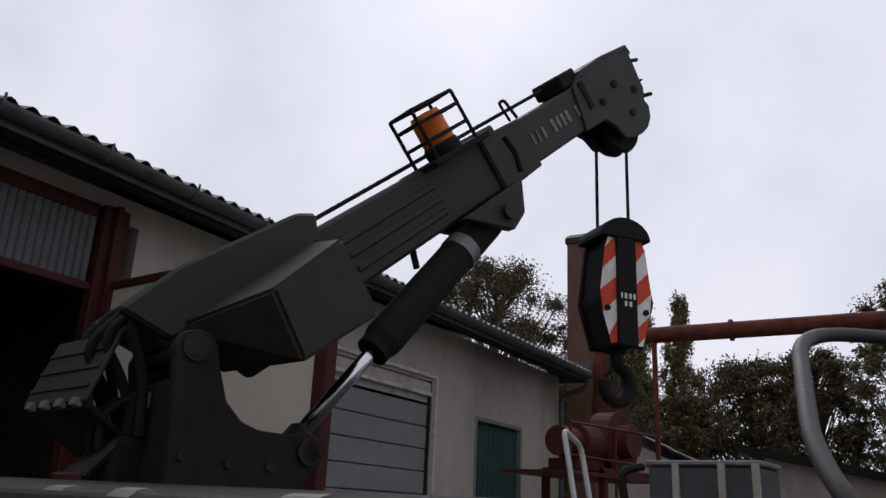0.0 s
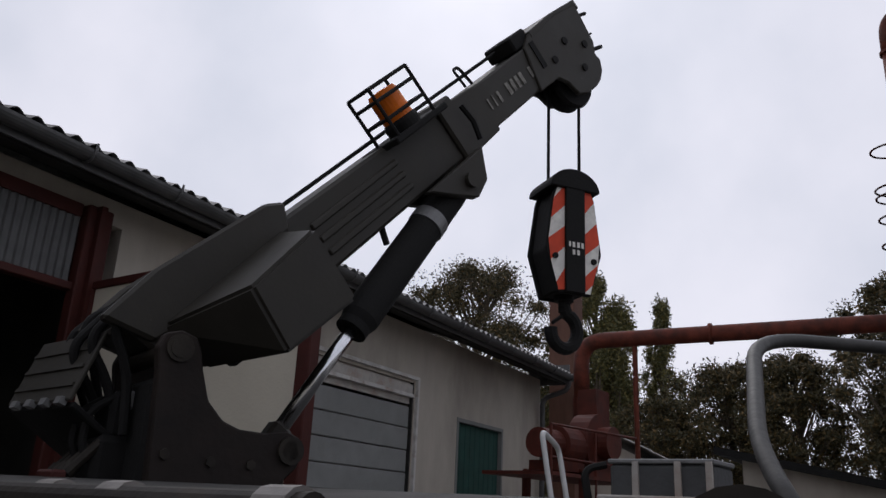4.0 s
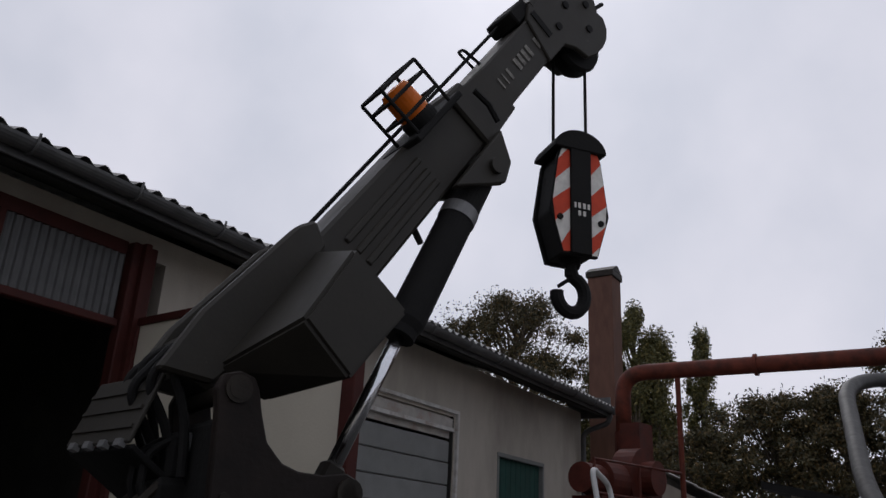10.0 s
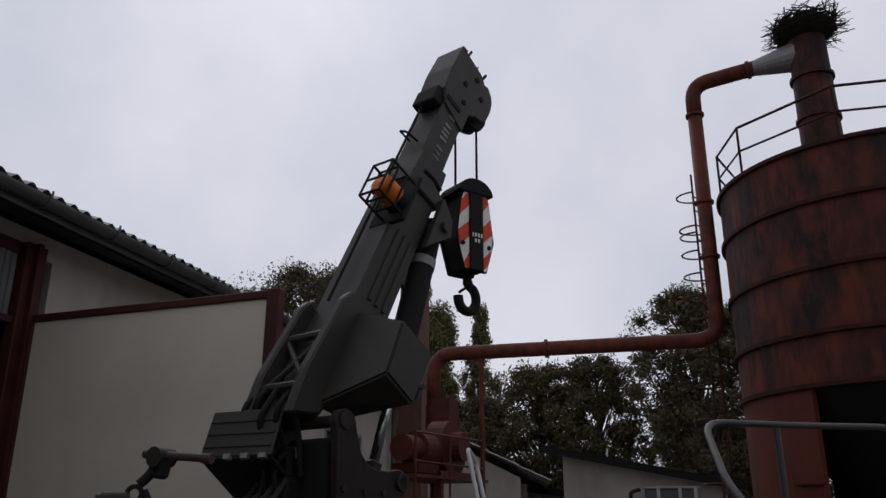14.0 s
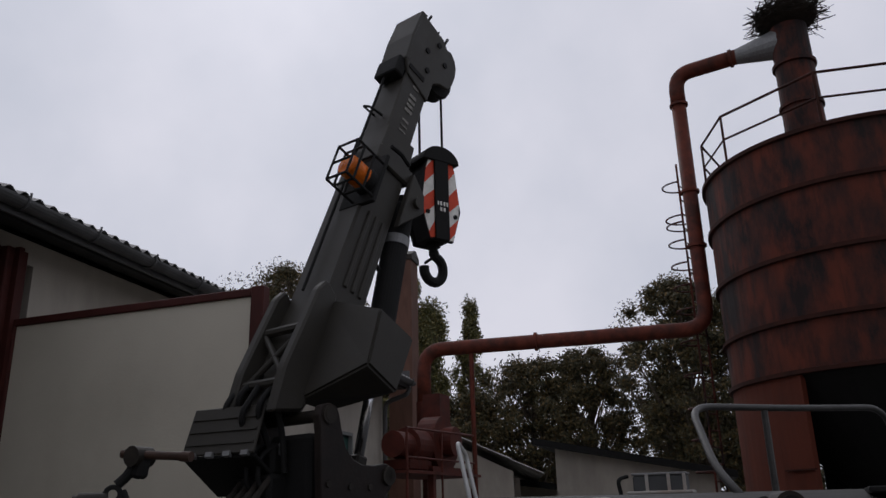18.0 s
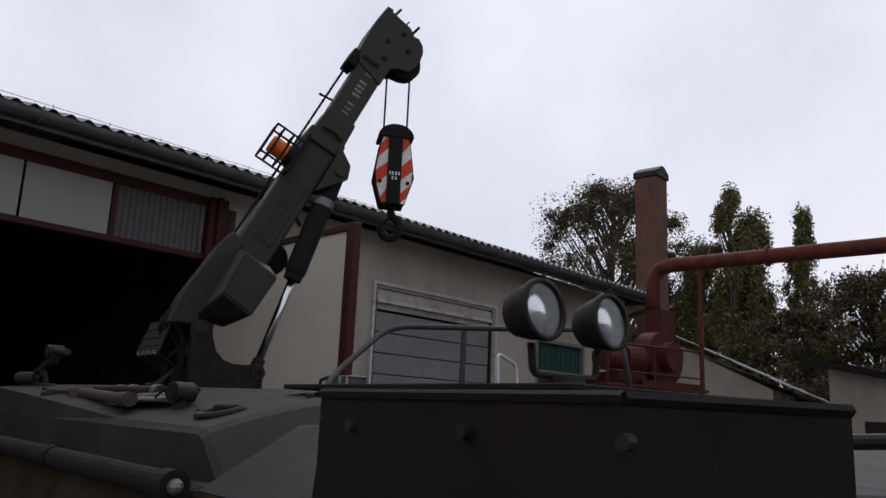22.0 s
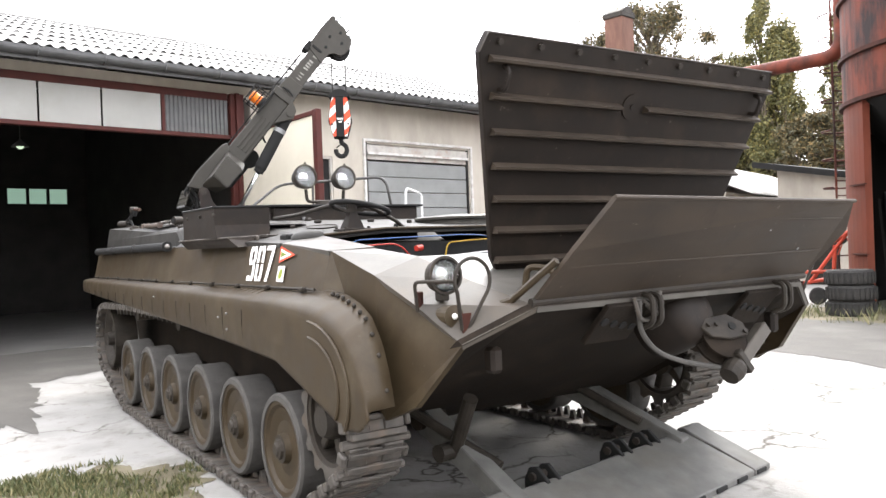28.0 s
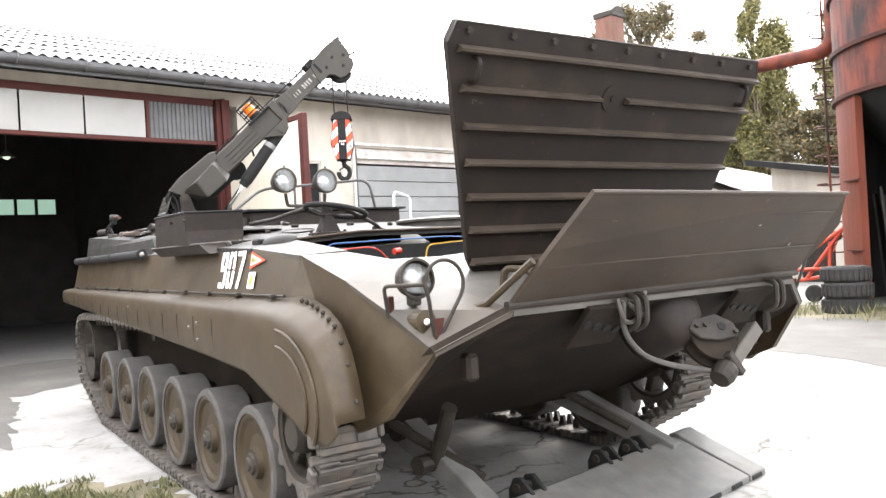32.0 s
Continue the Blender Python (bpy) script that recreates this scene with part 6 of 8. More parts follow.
def dozer_blade():
    """Support blade lowered flat on the ground below the nose."""
    B = Matrix.Translation((2.54, 0.05, 0)) @ Matrix.Rotation(radians(10), 4, "Z")
    b = part("support_blade", bmnew(), M_blade, VEH, "grey support blade lowered onto the concrete", m=B)
    # slanting plate, wings with a raised rear step on both ends
    bm = bmnew()
    b_prism(bm, [(0.0, 0.13), (0.0, 0.18), (0.03, 0.19), (0.46, 0.035), (0.46, 0.0), (0.4, 0.0)], "y", -0.72, 0.84, bev=0.005)
    part("blade_plate", bm, M_blade, b, "scraped grey blade plate")
    for y0, y1 in ((0.846, 1.03), (-1.03, -0.726)):
        bm = bmnew()
        b_prism(bm, [(-0.02, 0.0), (-0.02, 0.2), (0.02, 0.21), (0.16, 0.152), (0.462, 0.036), (0.462, 0.0)], "y", y0, y1, bev=0.005)
        part("blade_wing", bm, M_blade, b)
    for i in range(9):
        bm = bmnew()
        y = -0.92 + i * 0.23
        b_box(bm, (0.44, y - 0.055, 0.004), (0.469, y + 0.055, 0.03), bev=0.004)
        part("blade_tooth", bm, M_black, b)
    for y in (-0.41, 0.22, 0.5):
        bm = bmnew()
        out = [(-0.1, 0.1), (0.06, 0.12), (0.05, 0.19), (-0.02, 0.25), (-0.07, 0.24), (-0.1, 0.18)]
        b_prism(bm, out, "y", y - 0.055, y - 0.03, bev=0.004)
        lug = part("blade_lug", bm, M_black, b)
        bm = bmnew()
        b_prism(bm, out, "y", y + 0.03, y + 0.055, bev=0.004)
        part("lug_plate", bm, M_black, lug)
        bm = bmnew()
        b_rod(bm, (-0.04, y - 0.07, 0.2), (-0.04, y + 0.07, 0.2), 0.022, n=10)
        part("lug_pin", bm, M_dark, lug)
    # push arms up to the tub, each a flat-topped box section
    for y, ya in ((-0.72, -0.62), (0.72, 0.62)):
        p, q = Vector((0.1, y, 0.155)), Vector((-0.62, ya, 0.46))
        d = (p - q).normalized()
        sd = Vector((-d.y, d.x, 0)).normalized()
        R = Matrix(((d.x, sd.x, d.cross(sd).x, q.x), (d.y, sd.y, d.cross(sd).y, q.y), (d.z, sd.z, d.cross(sd).z, q.z), (0, 0, 0, 1)))
        bm = bmnew()
        b_prism(bm, [(0.0, -0.1), (0.0, 0.05), ((p - q).length, 0.03), ((p - q).length, 0.0), ((p - q).length - 0.18, -0.07)], "y", -0.05, 0.05, bev=0.006, m=R)
        part("blade_arm", bm, M_blade, b)
        bm = bmnew()
        b_rod(bm, q + Vector((0, -0.09, -0.02)), q + Vector((0, 0.09, -0.02)), 0.05, n=14)
        part("arm_pivot", bm, M_under, b)
        bm = bmnew()
        b_rod(bm, Vector((-0.6, ya - 0.13, 0.5)), Vector((-0.12, y - 0.11 * (1 if y > 0 else -1), 0.27)), 0.026, n=12)
        part("blade_ram", bm, M_dark, b)
    # prop and its foot beside the right-hand arm
    bm = bmnew()
    b_rod(bm, (-0.34, -0.7, 0.34), (-0.16, -0.76, 0.62), 0.036, n=12)
    b_rod(bm, (-0.36, -0.8, 0.33), (-0.36, -0.64, 0.33), 0.045, n=12)
    part("blade_prop", bm, M_dark, b)


dozer_blade()


def deck_fittings():
    # open bin on the right edge of the roof
    b = part("tool_bin", bmnew(), M_dark, VEH, "dark brown open sheet-steel bin")
    top = [(0.16, -1.40), (0.74, -1.37), (0.84, -1.05), (0.15, -1.05)]
    low = [(0.14, -1.395), (0.77, -1.365), (0.86, -1.06), (0.13, -1.06)]
    bm = bmnew()
    vt = [bm.verts.new((x, y, 1.645)) for x, y in top]
    vm = [bm.verts.new((x, y, 1.535)) for x, y in top]
    vl = [bm.verts.new((x, y, 1.45)) for x, y in low]
    for A, B in ((vt, vm), (vm, vl)):
        for i in range(4):
            bm.faces.new((A[i], B[i], B[(i + 1) % 4], A[(i + 1) % 4]))
    bm.faces.new(vl)
    ob = part("bin_body", bm, M_hatch, b)
    sol = ob.modifiers.new("thick", "SOLIDIFY")
    sol.thickness = 0.012
    bm = bmnew()
    va = [bm.verts.new(p) for p in ((0.08, -1.41, 1.452), (0.9, -1.345, 1.452), (1.0, -1.06, 1.46), (0.08, -1.03, 1.46))]
    vb = [bm.verts.new(p) for p in ((0.1, -1.36, 1.395), (1.0, -1.315, 1.392), (1.03, -1.06, 1.405), (0.1, -1.03, 1.4))]
    bm.faces.new(va)
    bm.faces.new(vb[::-1])
    for k in range(4):
        bm.faces.new((va[k], vb[k], vb[(k + 1) % 4], va[(k + 1) % 4]))
    bmesh.ops.recalc_face_normals(bm, faces=bm.faces)
    bb = part("bin_base", bm, M_hatch, b)
    bm = bmnew()
    b_tube(bm, [(0.08, -1.412, 1.452), (0.9, -1.347, 1.452), (1.0, -1.06, 1.462)], 0.005, 5)
    part("worn_edge", bm, M_track, bb, "bare worn edge")
    for x in (0.25, 0.5, 0.75):
        bm = bmnew()
        b_rod(bm, (x, -1.41 + (x - 0.1) * 0.035, 1.6), (x, -1.395 + (x - 0.1) * 0.035, 1.6), 0.01, n=8)
        part("rivet", bm, M_dark, b)
    bm = bmnew()
    for i in range(4):
        p, q = Vector((*top[i], 1.647)), Vector((*top[(i + 1) % 4], 1.647))
        b_tube(bm, [p, q], 0.008, 5)
    part("bin_rim", bm, M_black, b)
    # long low superstructure box across the roof with a slatted side
    s = part("control_box", bmnew(), M_dark, VEH, "low dark steel box behind the searchlights")
    bm = bmnew()
    b_box(bm, (-0.74, -0.72, 1.42), (0.1, 0.5, 1.685), bev=0.008)
    part("box_body", bm, M_hatch, s)
    bm = bmnew()
    b_box(bm, (-1.15, -0.76, 1.686), (0.13, 0.54, 1.702), bev=0.003)
    part("box_lid", bm, M_black, s)
    for i in range(4):
        bm = bmnew()
        b_box(bm, (-0.6, -0.735, 1.45 + i * 0.048), (-0.1, -0.722, 1.475 + i * 0.048))
        part("slat", bm, M_dark, s)
    for z in (1.48, 1.6):
        for p, q, r in (((-0.06, -0.745, z), (-0.06, -0.72, z), 0.014), ((0.1, -0.5, z), (0.12, -0.5, z), 0.012)):
            bm = bmnew()
            b_rod(bm, p, q, r, n=8)
            part("box_bolt", bm, M_galv, s)
    # searchlights
    lamps = part("searchlight_stand", bmnew(), M_hull, VEH, "pair of round searchlights on a bracket")
    bm = bmnew()
    b_lathe(bm, [(0.13, 1.702), (0.13, 1.72), (0.08, 1.73), (0.07, 1.77), (0.0, 1.775)], 24, Matrix.Translation((-0.56, -0.02, 0)))
    b_tube(bm, smooth_path([(-0.56, -0.18, 1.87), (-0.56, -0.17, 1.77), (-0.58, 0.17, 1.77), (-0.58, 0.18, 1.87)], 0.03), 0.014, 8)
    part("bracket", bm, M_dark, lamps)
    for x, y in ((-0.51, -0.22), (-0.54, 0.155)):
        R = Matrix.Translation((x, y, 1.965)) @ Matrix.Rotation(radians(3), 4, "Z") @ Matrix.Rotation(radians(-6), 4, "Y") @ Matrix.Scale(0.82, 4)
        bm = bmnew()
        b_lathe(bm, [(0.0, -0.13), (0.05, -0.125), (0.09, -0.09), (0.112, -0.02), (0.118, 0.03), (0.126, 0.035), (0.126, 0.06), (0.108, 0.062), (0.106, 0.045), (0.112, 0.03)], 32, R, axis="x")
        sl = part("searchlight", bm, M_dark, lamps, "round searchlight with a grey-green bowl", smooth=True)
        bm = bmnew()
        b_lathe(bm, [(0.108, 0.04), (0.07, -0.03), (0.03, -0.06), (0.0, -0.065)], 28, R, axis="x")
        part("reflector", bm, M_reflector, sl, smooth=True)
        bm = bmnew()
        b_lathe(bm, [(0.109, 0.05), (0.06, 0.056), (0.0, 0.058)], 28, R, axis="x")
        part("lens", bm, M_glass, sl)
        bm = bmnew()
        b_rod(bm, R @ Vector((0.06, 0, 0.127)), R @ Vector((0.06, 0, 0.145)), 0.008, n=6)
        part("clip", bm, M_dark, sl)
    # guard rail of bent tube
    M_rail = mat("dull_grey_tube", (0.06, 0.058, 0.055), 0.45, 0.2, var=0.2, scale=20)
    bm = bmnew()
    b_tube(bm, smooth_path([(-1.47, -0.42, 1.68), (-1.555, -0.3, 1.78), (-1.655, 0.03, 2.01), (-1.34, 0.43, 2.02), (-0.98, 0.82, 2.035), (-0.94, 0.87, 1.68)], 0.11, 7), 0.013, 12)
    rl = part("guard_rail", bm, M_rail, VEH, "bent grey tube rail", smooth=True)
    bm = bmnew()
    b_rod(bm, (-1.42, 0.27, 1.6), (-1.42, 0.27, 2.0), 0.013, n=8)
    part("rail_post", bm, M_rail, rl)
    # cable guide pedestal and the hose over it
    pz = roof_h(1.36, -0.75)
    bm = bmnew()
    va = [bm.verts.new(p) for p in ((1.325, -0.8, pz + 0.012), (1.42, -0.795, pz + 0.012), (1.415, -0.68, pz + 0.012), (1.325, -0.68, pz + 0.012))]
    vb = [bm.verts.new(p) for p in ((1.36, -0.76, 1.59), (1.395, -0.76, 1.59), (1.395, -0.725, 1.59), (1.36, -0.725, 1.59))]
    bm.faces.new(vb)
    for i in range(4):
        bm.faces.new((va[i], va[(i + 1) % 4], vb[(i + 1) % 4], vb[i]))
    bmesh.ops.recalc_face_normals(bm, faces=bm.faces)
    gp = part("guide_pedestal", bm, M_hatch, VEH, "dark folded steel cable pedestal")
    bm = bmnew()
    b_box(bm, (1.295, -0.83, pz - 0.01), (1.45, -0.65, pz + 0.014), bev=0.004)
    part("base_plate", bm, M_hatch, gp)
    for x, y in ((1.31, -0.815), (1.437, -0.815), (1.437, -0.665)):
        bm = bmnew()
        b_rod(bm, (x, y, pz + 0.012), (x, y, pz + 0.024), 0.01, n=6)
        part("bolt", bm, M_dark, gp)
    bm = bmnew()
    b_box(bm, (1.363, -0.775, 1.58), (1.393, -0.715, 1.65), bev=0.006)
    part("cable_clamp", bm, M_dark, gp)
    bm = bmnew()
    b_prism(bm, [(-0.12, 0.0), (-0.06, -0.03), (0.06, -0.03), (0.12, 0.0), (0.06, -0.012), (-0.06, -0.012)], "x", 1.37, 1.4, m=Matrix.Translation((0, -0.74, 1.605)))
    part("cradle", bm, M_dark, gp)
    bm = bmnew()
    b_tube(bm, [(1.37 + 0.07 * math.sin(a), -0.68 + 0.19 * math.cos(a), 1.6 - 0.03 * math.cos(a) + 0.022 * math.sin(a)) for a in [2 * math.pi * i / 28 for i in range(28)]], 0.015, 10, closed=True)
    part("cable_guide", bm, M_black, VEH, "oval loop of ribbed black rubber hose")
    bm = bmnew()
    b_tube(bm, smooth_path([(0.12, -0.74, 1.6), (0.6, -0.76, 1.6), (1.1, -0.77, 1.63), (1.36, -0.78, 1.635), (1.4, -0.66, 1.62), (1.3, -0.4, 1.525), (1.25, -0.32, 1.485)], 0.12, 8), 0.0125, 10)
    part("cable", bm, M_dark, VEH, "thick grey-black cable")
    bm = bmnew()
    b_rod(bm, (1.26, -0.38, 1.495), (1.2, -0.26, 1.465), 0.014, 0.028, n=12)
    part("hose_end", bm, M_black, VEH)
    # roof hatches and fittings
    bm = bmnew()
    b_lathe(bm, [(0.3, -0.03), (0.3, 0.03), (0.33, 0.035), (0.335, 0.05), (0.31, 0.06), (0.1, 0.072), (0.0, 0.073)], 36, Matrix.Translation((0.87, 0.39, 1.505)))
    h1 = part("round_hatch", bm, M_glacis, VEH, "round dusty roof hatch")
    bm = bmnew()
    b_tube(bm, smooth_path([(1.13, 0.47, 1.515), (1.15, 0.47, 1.555), (1.19, 0.57, 1.555), (1.17, 0.59, 1.48)], 0.02), 0.012, 6)
    part("hatch_handle", bm, M_steel, h1)
    bm = bmnew()
    b_lathe(bm, [(0.13, 0.0), (0.14, 0.008), (0.12, 0.02), (0.0, 0.022)], 28, Matrix.Translation((0.72, -0.9, roof_h(0.72, -0.9) + 0.004)))
    part("round_cover", bm, M_deck, VEH)
    bm = bmnew()
    # domed air intake cover on the edge
    b_lathe(bm, [(0.15, -0.05), (0.148, 0.0), (0.138, 0.02), (0.115, 0.033), (0.07, 0.041), (0.0, 0.043)], 28, Matrix.Translation((1.44, -1.06, 1.43)) @ Matrix.Rotation(radians(8), 4, "X") @ Matrix.Diagonal((0.68, 0.66, 1.0, 1)))
    part("intake_cover", bm, M_deck, VEH, "domed dusty intake cover", smooth=True)
    bm = bmnew()
    b_box(bm, (1.27, -1.16, 1.41), (1.37, -1.075, 1.455), bev=0.008)
    part("intake_slot", bm, M_black, VEH, "dark mouth of the air intake")
    bm = bmnew()
    b_lathe(bm, [(0.1, -0.002), (0.104, 0.006), (0.097, 0.007), (0.094, -0.002)], 36, Matrix.Translation((0.95, -0.74, roof_h(0.95, -0.74) + 0.003)) @ Matrix.Rotation(math.atan((roof_h(0.95, -0.69) - roof_h(0.95, -0.79)) / 0.1), 4, "X") @ Matrix.Rotation(-math.atan((roof_h(1.0, -0.74) - roof_h(0.9, -0.74)) / 0.1), 4, "Y"))
    part("cover_ring", bm, M_dark, VEH, "flush round cover with a thin joint")
    fit = None
    for x, y in ((0.4, -0.92), (0.3, -0.55), (0.62, -0.62), (0.9, -0.52), (0.85, -0.9), (1.0, -1.15), (0.2, -0.98), (0.8, 0.0), (0.6, -0.2), (0.9, 0.95), (0.3, 0.95)):
        m = Matrix.Translation((x, y, roof_h(x, y) + 0.001)) @ Matrix.Rotation(x * 7, 4, "Z")
        if fit is None:
            bm = bmnew()
            b_box(bm, (-0.025, -0.016, 0), (0.025, 0.016, 0.022), bev=0.005)
            fit = part("deck_bolt", bm, M_dark, VEH, m=m)
        else:
            again(fit, VEH, m)
    bm = bmnew()
    b_rod(bm, (0.3, -0.86, 1.55), (0.3, -0.86, 1.63), 0.012, n=8)
    part("lashing_stub", bm, M_dark, VEH)
    bm = bmnew()
    b_tube(bm, smooth_path([(0.98, -1.2, 1.42), (0.98, -1.2, 1.45), (1.05, -1.21, 1.45), (1.05, -1.21, 1.42)], 0.015), 0.01, 6)
    part("lifting_eye", bm, M_dark, VEH)
    # periscope blocks by the driver's hatch
    for x, y in ((1.12, 0.68), (1.16, 0.93)):
        bm = bmnew()
        b_box(bm, (x - 0.06, y - 0.09, 1.46), (x + 0.05, y + 0.09, 1.55), bev=0.01)
        ps = part("periscope", bm, M_dark, VEH)
        bm = bmnew()
        b_box(bm, (x + 0.05, y - 0.075, 1.485), (x + 0.055, y + 0.075, 1.537))
        gl = part("glass_frame", bm, M_galv, ps)
        bm = bmnew()
        b_box(bm, (x + 0.055, y - 0.065, 1.492), (x + 0.058, y + 0.065, 1.53))
        part("glass", bm, M_black, gl)
    # engine bay contents
    bm = bmnew()
    b_box(bm, (1.56, -0.6, 0.9), (2.2, 0.5, 1.16), bev=0.03)
    eb = part("engine_block", bm, M_black, VEH, "oily black engine")
    for i in range(5):
        bm = bmnew()
        b_lathe(bm, [(0.035, 1.19), (0.035, 1.26), (0.025, 1.28), (0.0, 1.28)], 12, Matrix.Translation((1.62 + i * 0.12, -0.3 + 0.04 * (i % 2), -0.04)))
        part("injector_cap", bm, M_black, eb)
    for y in (-0.1, 0.25):
        bm = bmnew()
        b_tube(bm, smooth_path([(1.6, y, 1.17), (1.7, y + 0.05, 1.23), (1.95, y - 0.02, 1.22), (2.1, y, 1.14)], 0.08, 5), 0.022, 9)
        part("manifold_pipe", bm, M_black, eb)
    # cast alloy housing at the front of the bay
    bm = bmnew()
    b_prism(bm, [(2.0, 0.98), (2.44, 0.98), (2.44, 1.16), (2.36, 1.24), (2.2, 1.27), (2.06, 1.22), (2.0, 1.12)], "y", -0.12, 0.42, bev=0.02)
    gh = part("gear_housing", bm, mat("cast_alloy", (0.17, 0.17, 0.165), 0.5, 0.3, var=0.2, scale=18), VEH, "grey cast alloy gear housing")
    bm = bmnew()
    b_lathe(bm, [(0.0, -0.03), (0.06, -0.03), (0.075, -0.015), (0.075, 0.0)], 24, Matrix.Translation((2.16, -0.12, 1.12)), axis="y")
    part("end_cover", bm, M_galv, gh)
    for x, z in ((2.05, 1.2), (2.3, 1.22), (2.4, 1.05)):
        bm = bmnew()
        b_rod(bm, (x, -0.135, z), (x, -0.115, z), 0.012, n=8)
        part("bolt", bm, M_steel, gh)
    bm = bmnew()
    b_rod(bm, (1.64, -0.465, 1.345), (1.63, -0.42, 1.348), 0.018, n=14)
    part("fuel_filter", bm, mat("red_filter_cap", (0.35, 0.03, 0.02), 0.4, var=0.2), VEH, "small red filter cap")
    hoses = (((1.57, -0.9, 1.33), (1.57, -0.83, 1.405), (1.57, -0.53, 1.412), (1.57, -0.08, 1.42), (1.57, 0.05, 1.415), (1.58, 0.3, 1.37)), ((1.62, -0.9, 1.35), (1.62, -0.82, 1.37), (1.62, -0.61, 1.378), (1.62, -0.55, 1.36), (1.62, -0.47, 1.28)), ((1.545, -0.215, 1.2), (1.545, -0.18, 1.374), (1.55, 0.0, 1.385), (1.56, 0.2, 1.392)))
    for pts, (nm, c) in zip(hoses, (("blue_hose", (0.03, 0.07, 0.16)), ("red_hose", (0.3, 0.025, 0.018)), ("yellow_hose", (0.36, 0.22, 0.03)))):
        bm = bmnew()
        b_tube(bm, smooth_path(pts, 0.04, 6), 0.0045, 8)
        part(nm, bm, mat(nm + "_rubber", c, 0.5, var=0.15, bump=0), VEH)
    bm = bmnew()
    b_rod(bm, (1.85, -0.48, 1.283), (1.95, 0.6, 1.36), 0.009, n=10)
    part("stay_rod", bm, M_galv, VEH, "grey stay rod across the engine bay")
    bm = bmnew()
    b_rod(bm, (1.845, -0.52, 1.28), (1.853, -0.44, 1.286), 0.014, n=10)
    part("rod_joint", bm, M_steel, VEH)
    rnd = random.Random(21)
    for i in range(9):
        x, y = rnd.uniform(1.6, 1.8), rnd.uniform(0.3, 0.8)
        bm = bmnew()
        b_tube(bm, smooth_path([(x, y, 1.1), (x + 0.05, y + 0.05, 1.3), (x + rnd.uniform(-0.2, 0.3), y + rnd.uniform(-0.4, 0.1), 1.32), (x + 0.3, y - 0.3, 1.15)], 0.06, 5), 0.007, 7)
        part("engine_pipe", bm, M_black, VEH)
    bm = bmnew()
    b_tube(bm, [(1.53, -1.0, 1.442), (1.53, -0.6, 1.472), (1.53, 0.6, 1.472), (1.53, 1.0, 1.442)], 0.008, 6)
    b_tube(bm, [(1.5, -1.0, 1.425), (1.5, -0.6, 1.455), (1.5, 0.6, 1.455), (1.5, 1.0, 1.425)], 0.014, 6)
    part("bay_lip", bm, M_hull, VEH)
    # long canister tube along the right edge of the rear deck
    bm = bmnew()
    b_rod(bm, (-3.4, -1.32, 1.43), (-0.63, -1.32, 1.43), 0.034, n=16)
    for x in (-2.6, -1.7, -0.66):
        b_rod(bm, (x, -1.32, 1.43), (x + 0.06, -1.32, 1.43), 0.039, n=16)
    tb = part("side_tube", bm, M_black, VEH, "long black rubber tube along the deck edge")
    bm = bmnew()
    bmesh.ops.create_uvsphere(bm, u_segments=10, v_segments=6, radius=0.02, matrix=Matrix.Translation((-0.6, -1.32, 1.43)))
    part("end_cap", bm, M_steel, tb)
    # small knob, cover and cable on the rear deck
    vz = deck_z(-1.04, -1.33) + 0.012
    bm = bmnew()
    b_rod(bm, (-1.33, -1.04, vz - 0.035), (-1.33, -1.04, vz + 0.03), 0.024, n=14)
    vc = part("vent_cap", bm, M_dark, VEH, "small dark roll-shaped vent cap")
    bm = bmnew()
    b_rod(bm, (-1.315, -1.075, vz + 0.038), (-1.34, -1.0, vz + 0.038), 0.034, n=20)
    part("vent_roll", bm, M_dark, vc)
    bm = bmnew()
    b_rod(bm, (-1.3125, -1.082, vz + 0.038), (-1.316, -1.073, vz + 0.038), 0.025, n=20)
    part("vent_mouth", bm, M_black, vc)
    fz = deck_z(-1.06, -0.96)
    bm = bmnew()
    b_lathe(bm, [(0.07, -0.02), (0.078, 0.004), (0.074, 0.012), (0.056, 0.012), (0.052, 0.002), (0.0, 0.002)], 28, Matrix.Translation((-0.96, -1.06, fz)) @ Matrix.Rotation(radians(14), 4, "X"))
    fc = part("filler_cap", bm, M_dark, VEH, "round filler ring with a bar across")
    bm = bmnew()
    b_box(bm, (-0.99, -1.075, fz + 0.0), (-0.93, -1.045, fz + 0.024), bev=0.006)
    part("filler_bar", bm, M_black, fc)
    for x, y in ((-1.06, -1.08), (-2.9, -1.08), (-0.9, -0.8)):
        bm = bmnew()
        b_box(bm, (x - 0.012, y - 0.012, deck_z(y, x) - 0.01), (x + 0.012, y + 0.012, deck_z(y, x) + 0.014), bev=0.004)
        part("deck_stud", bm, M_dark, VEH)
    bm = bmnew()
    b_box(bm, (-0.87, -0.74, deck_z(-0.74, -0.85) - 0.01), (-0.81, -0.7, deck_z(-0.74, -0.85) + 0.02), bev=0.005)
    part("pale_clip", bm, M_galv, VEH, "pale metal clip")
    # number and recognition marks on the side plate
    def on_side(x, z):
        f = (z - 1.14) / (1.40 - 1.14)
        g = (x + 0.6) / 2.2
        y0, y1 = 1.34 - 0.01 * g, 1.27 - 0.02 * g
        return Vector((x, -(y0 + (y1 - y0) * f) - 0.005, z))
    def bar(bm, pts):
        pts = [(x + slant * (z - 1.193), z) for x, z in pts]
        bm.faces.new([bm.verts.new(on_side(*p)) for p in pts])
    slant = -0.2
    bm = bmnew()
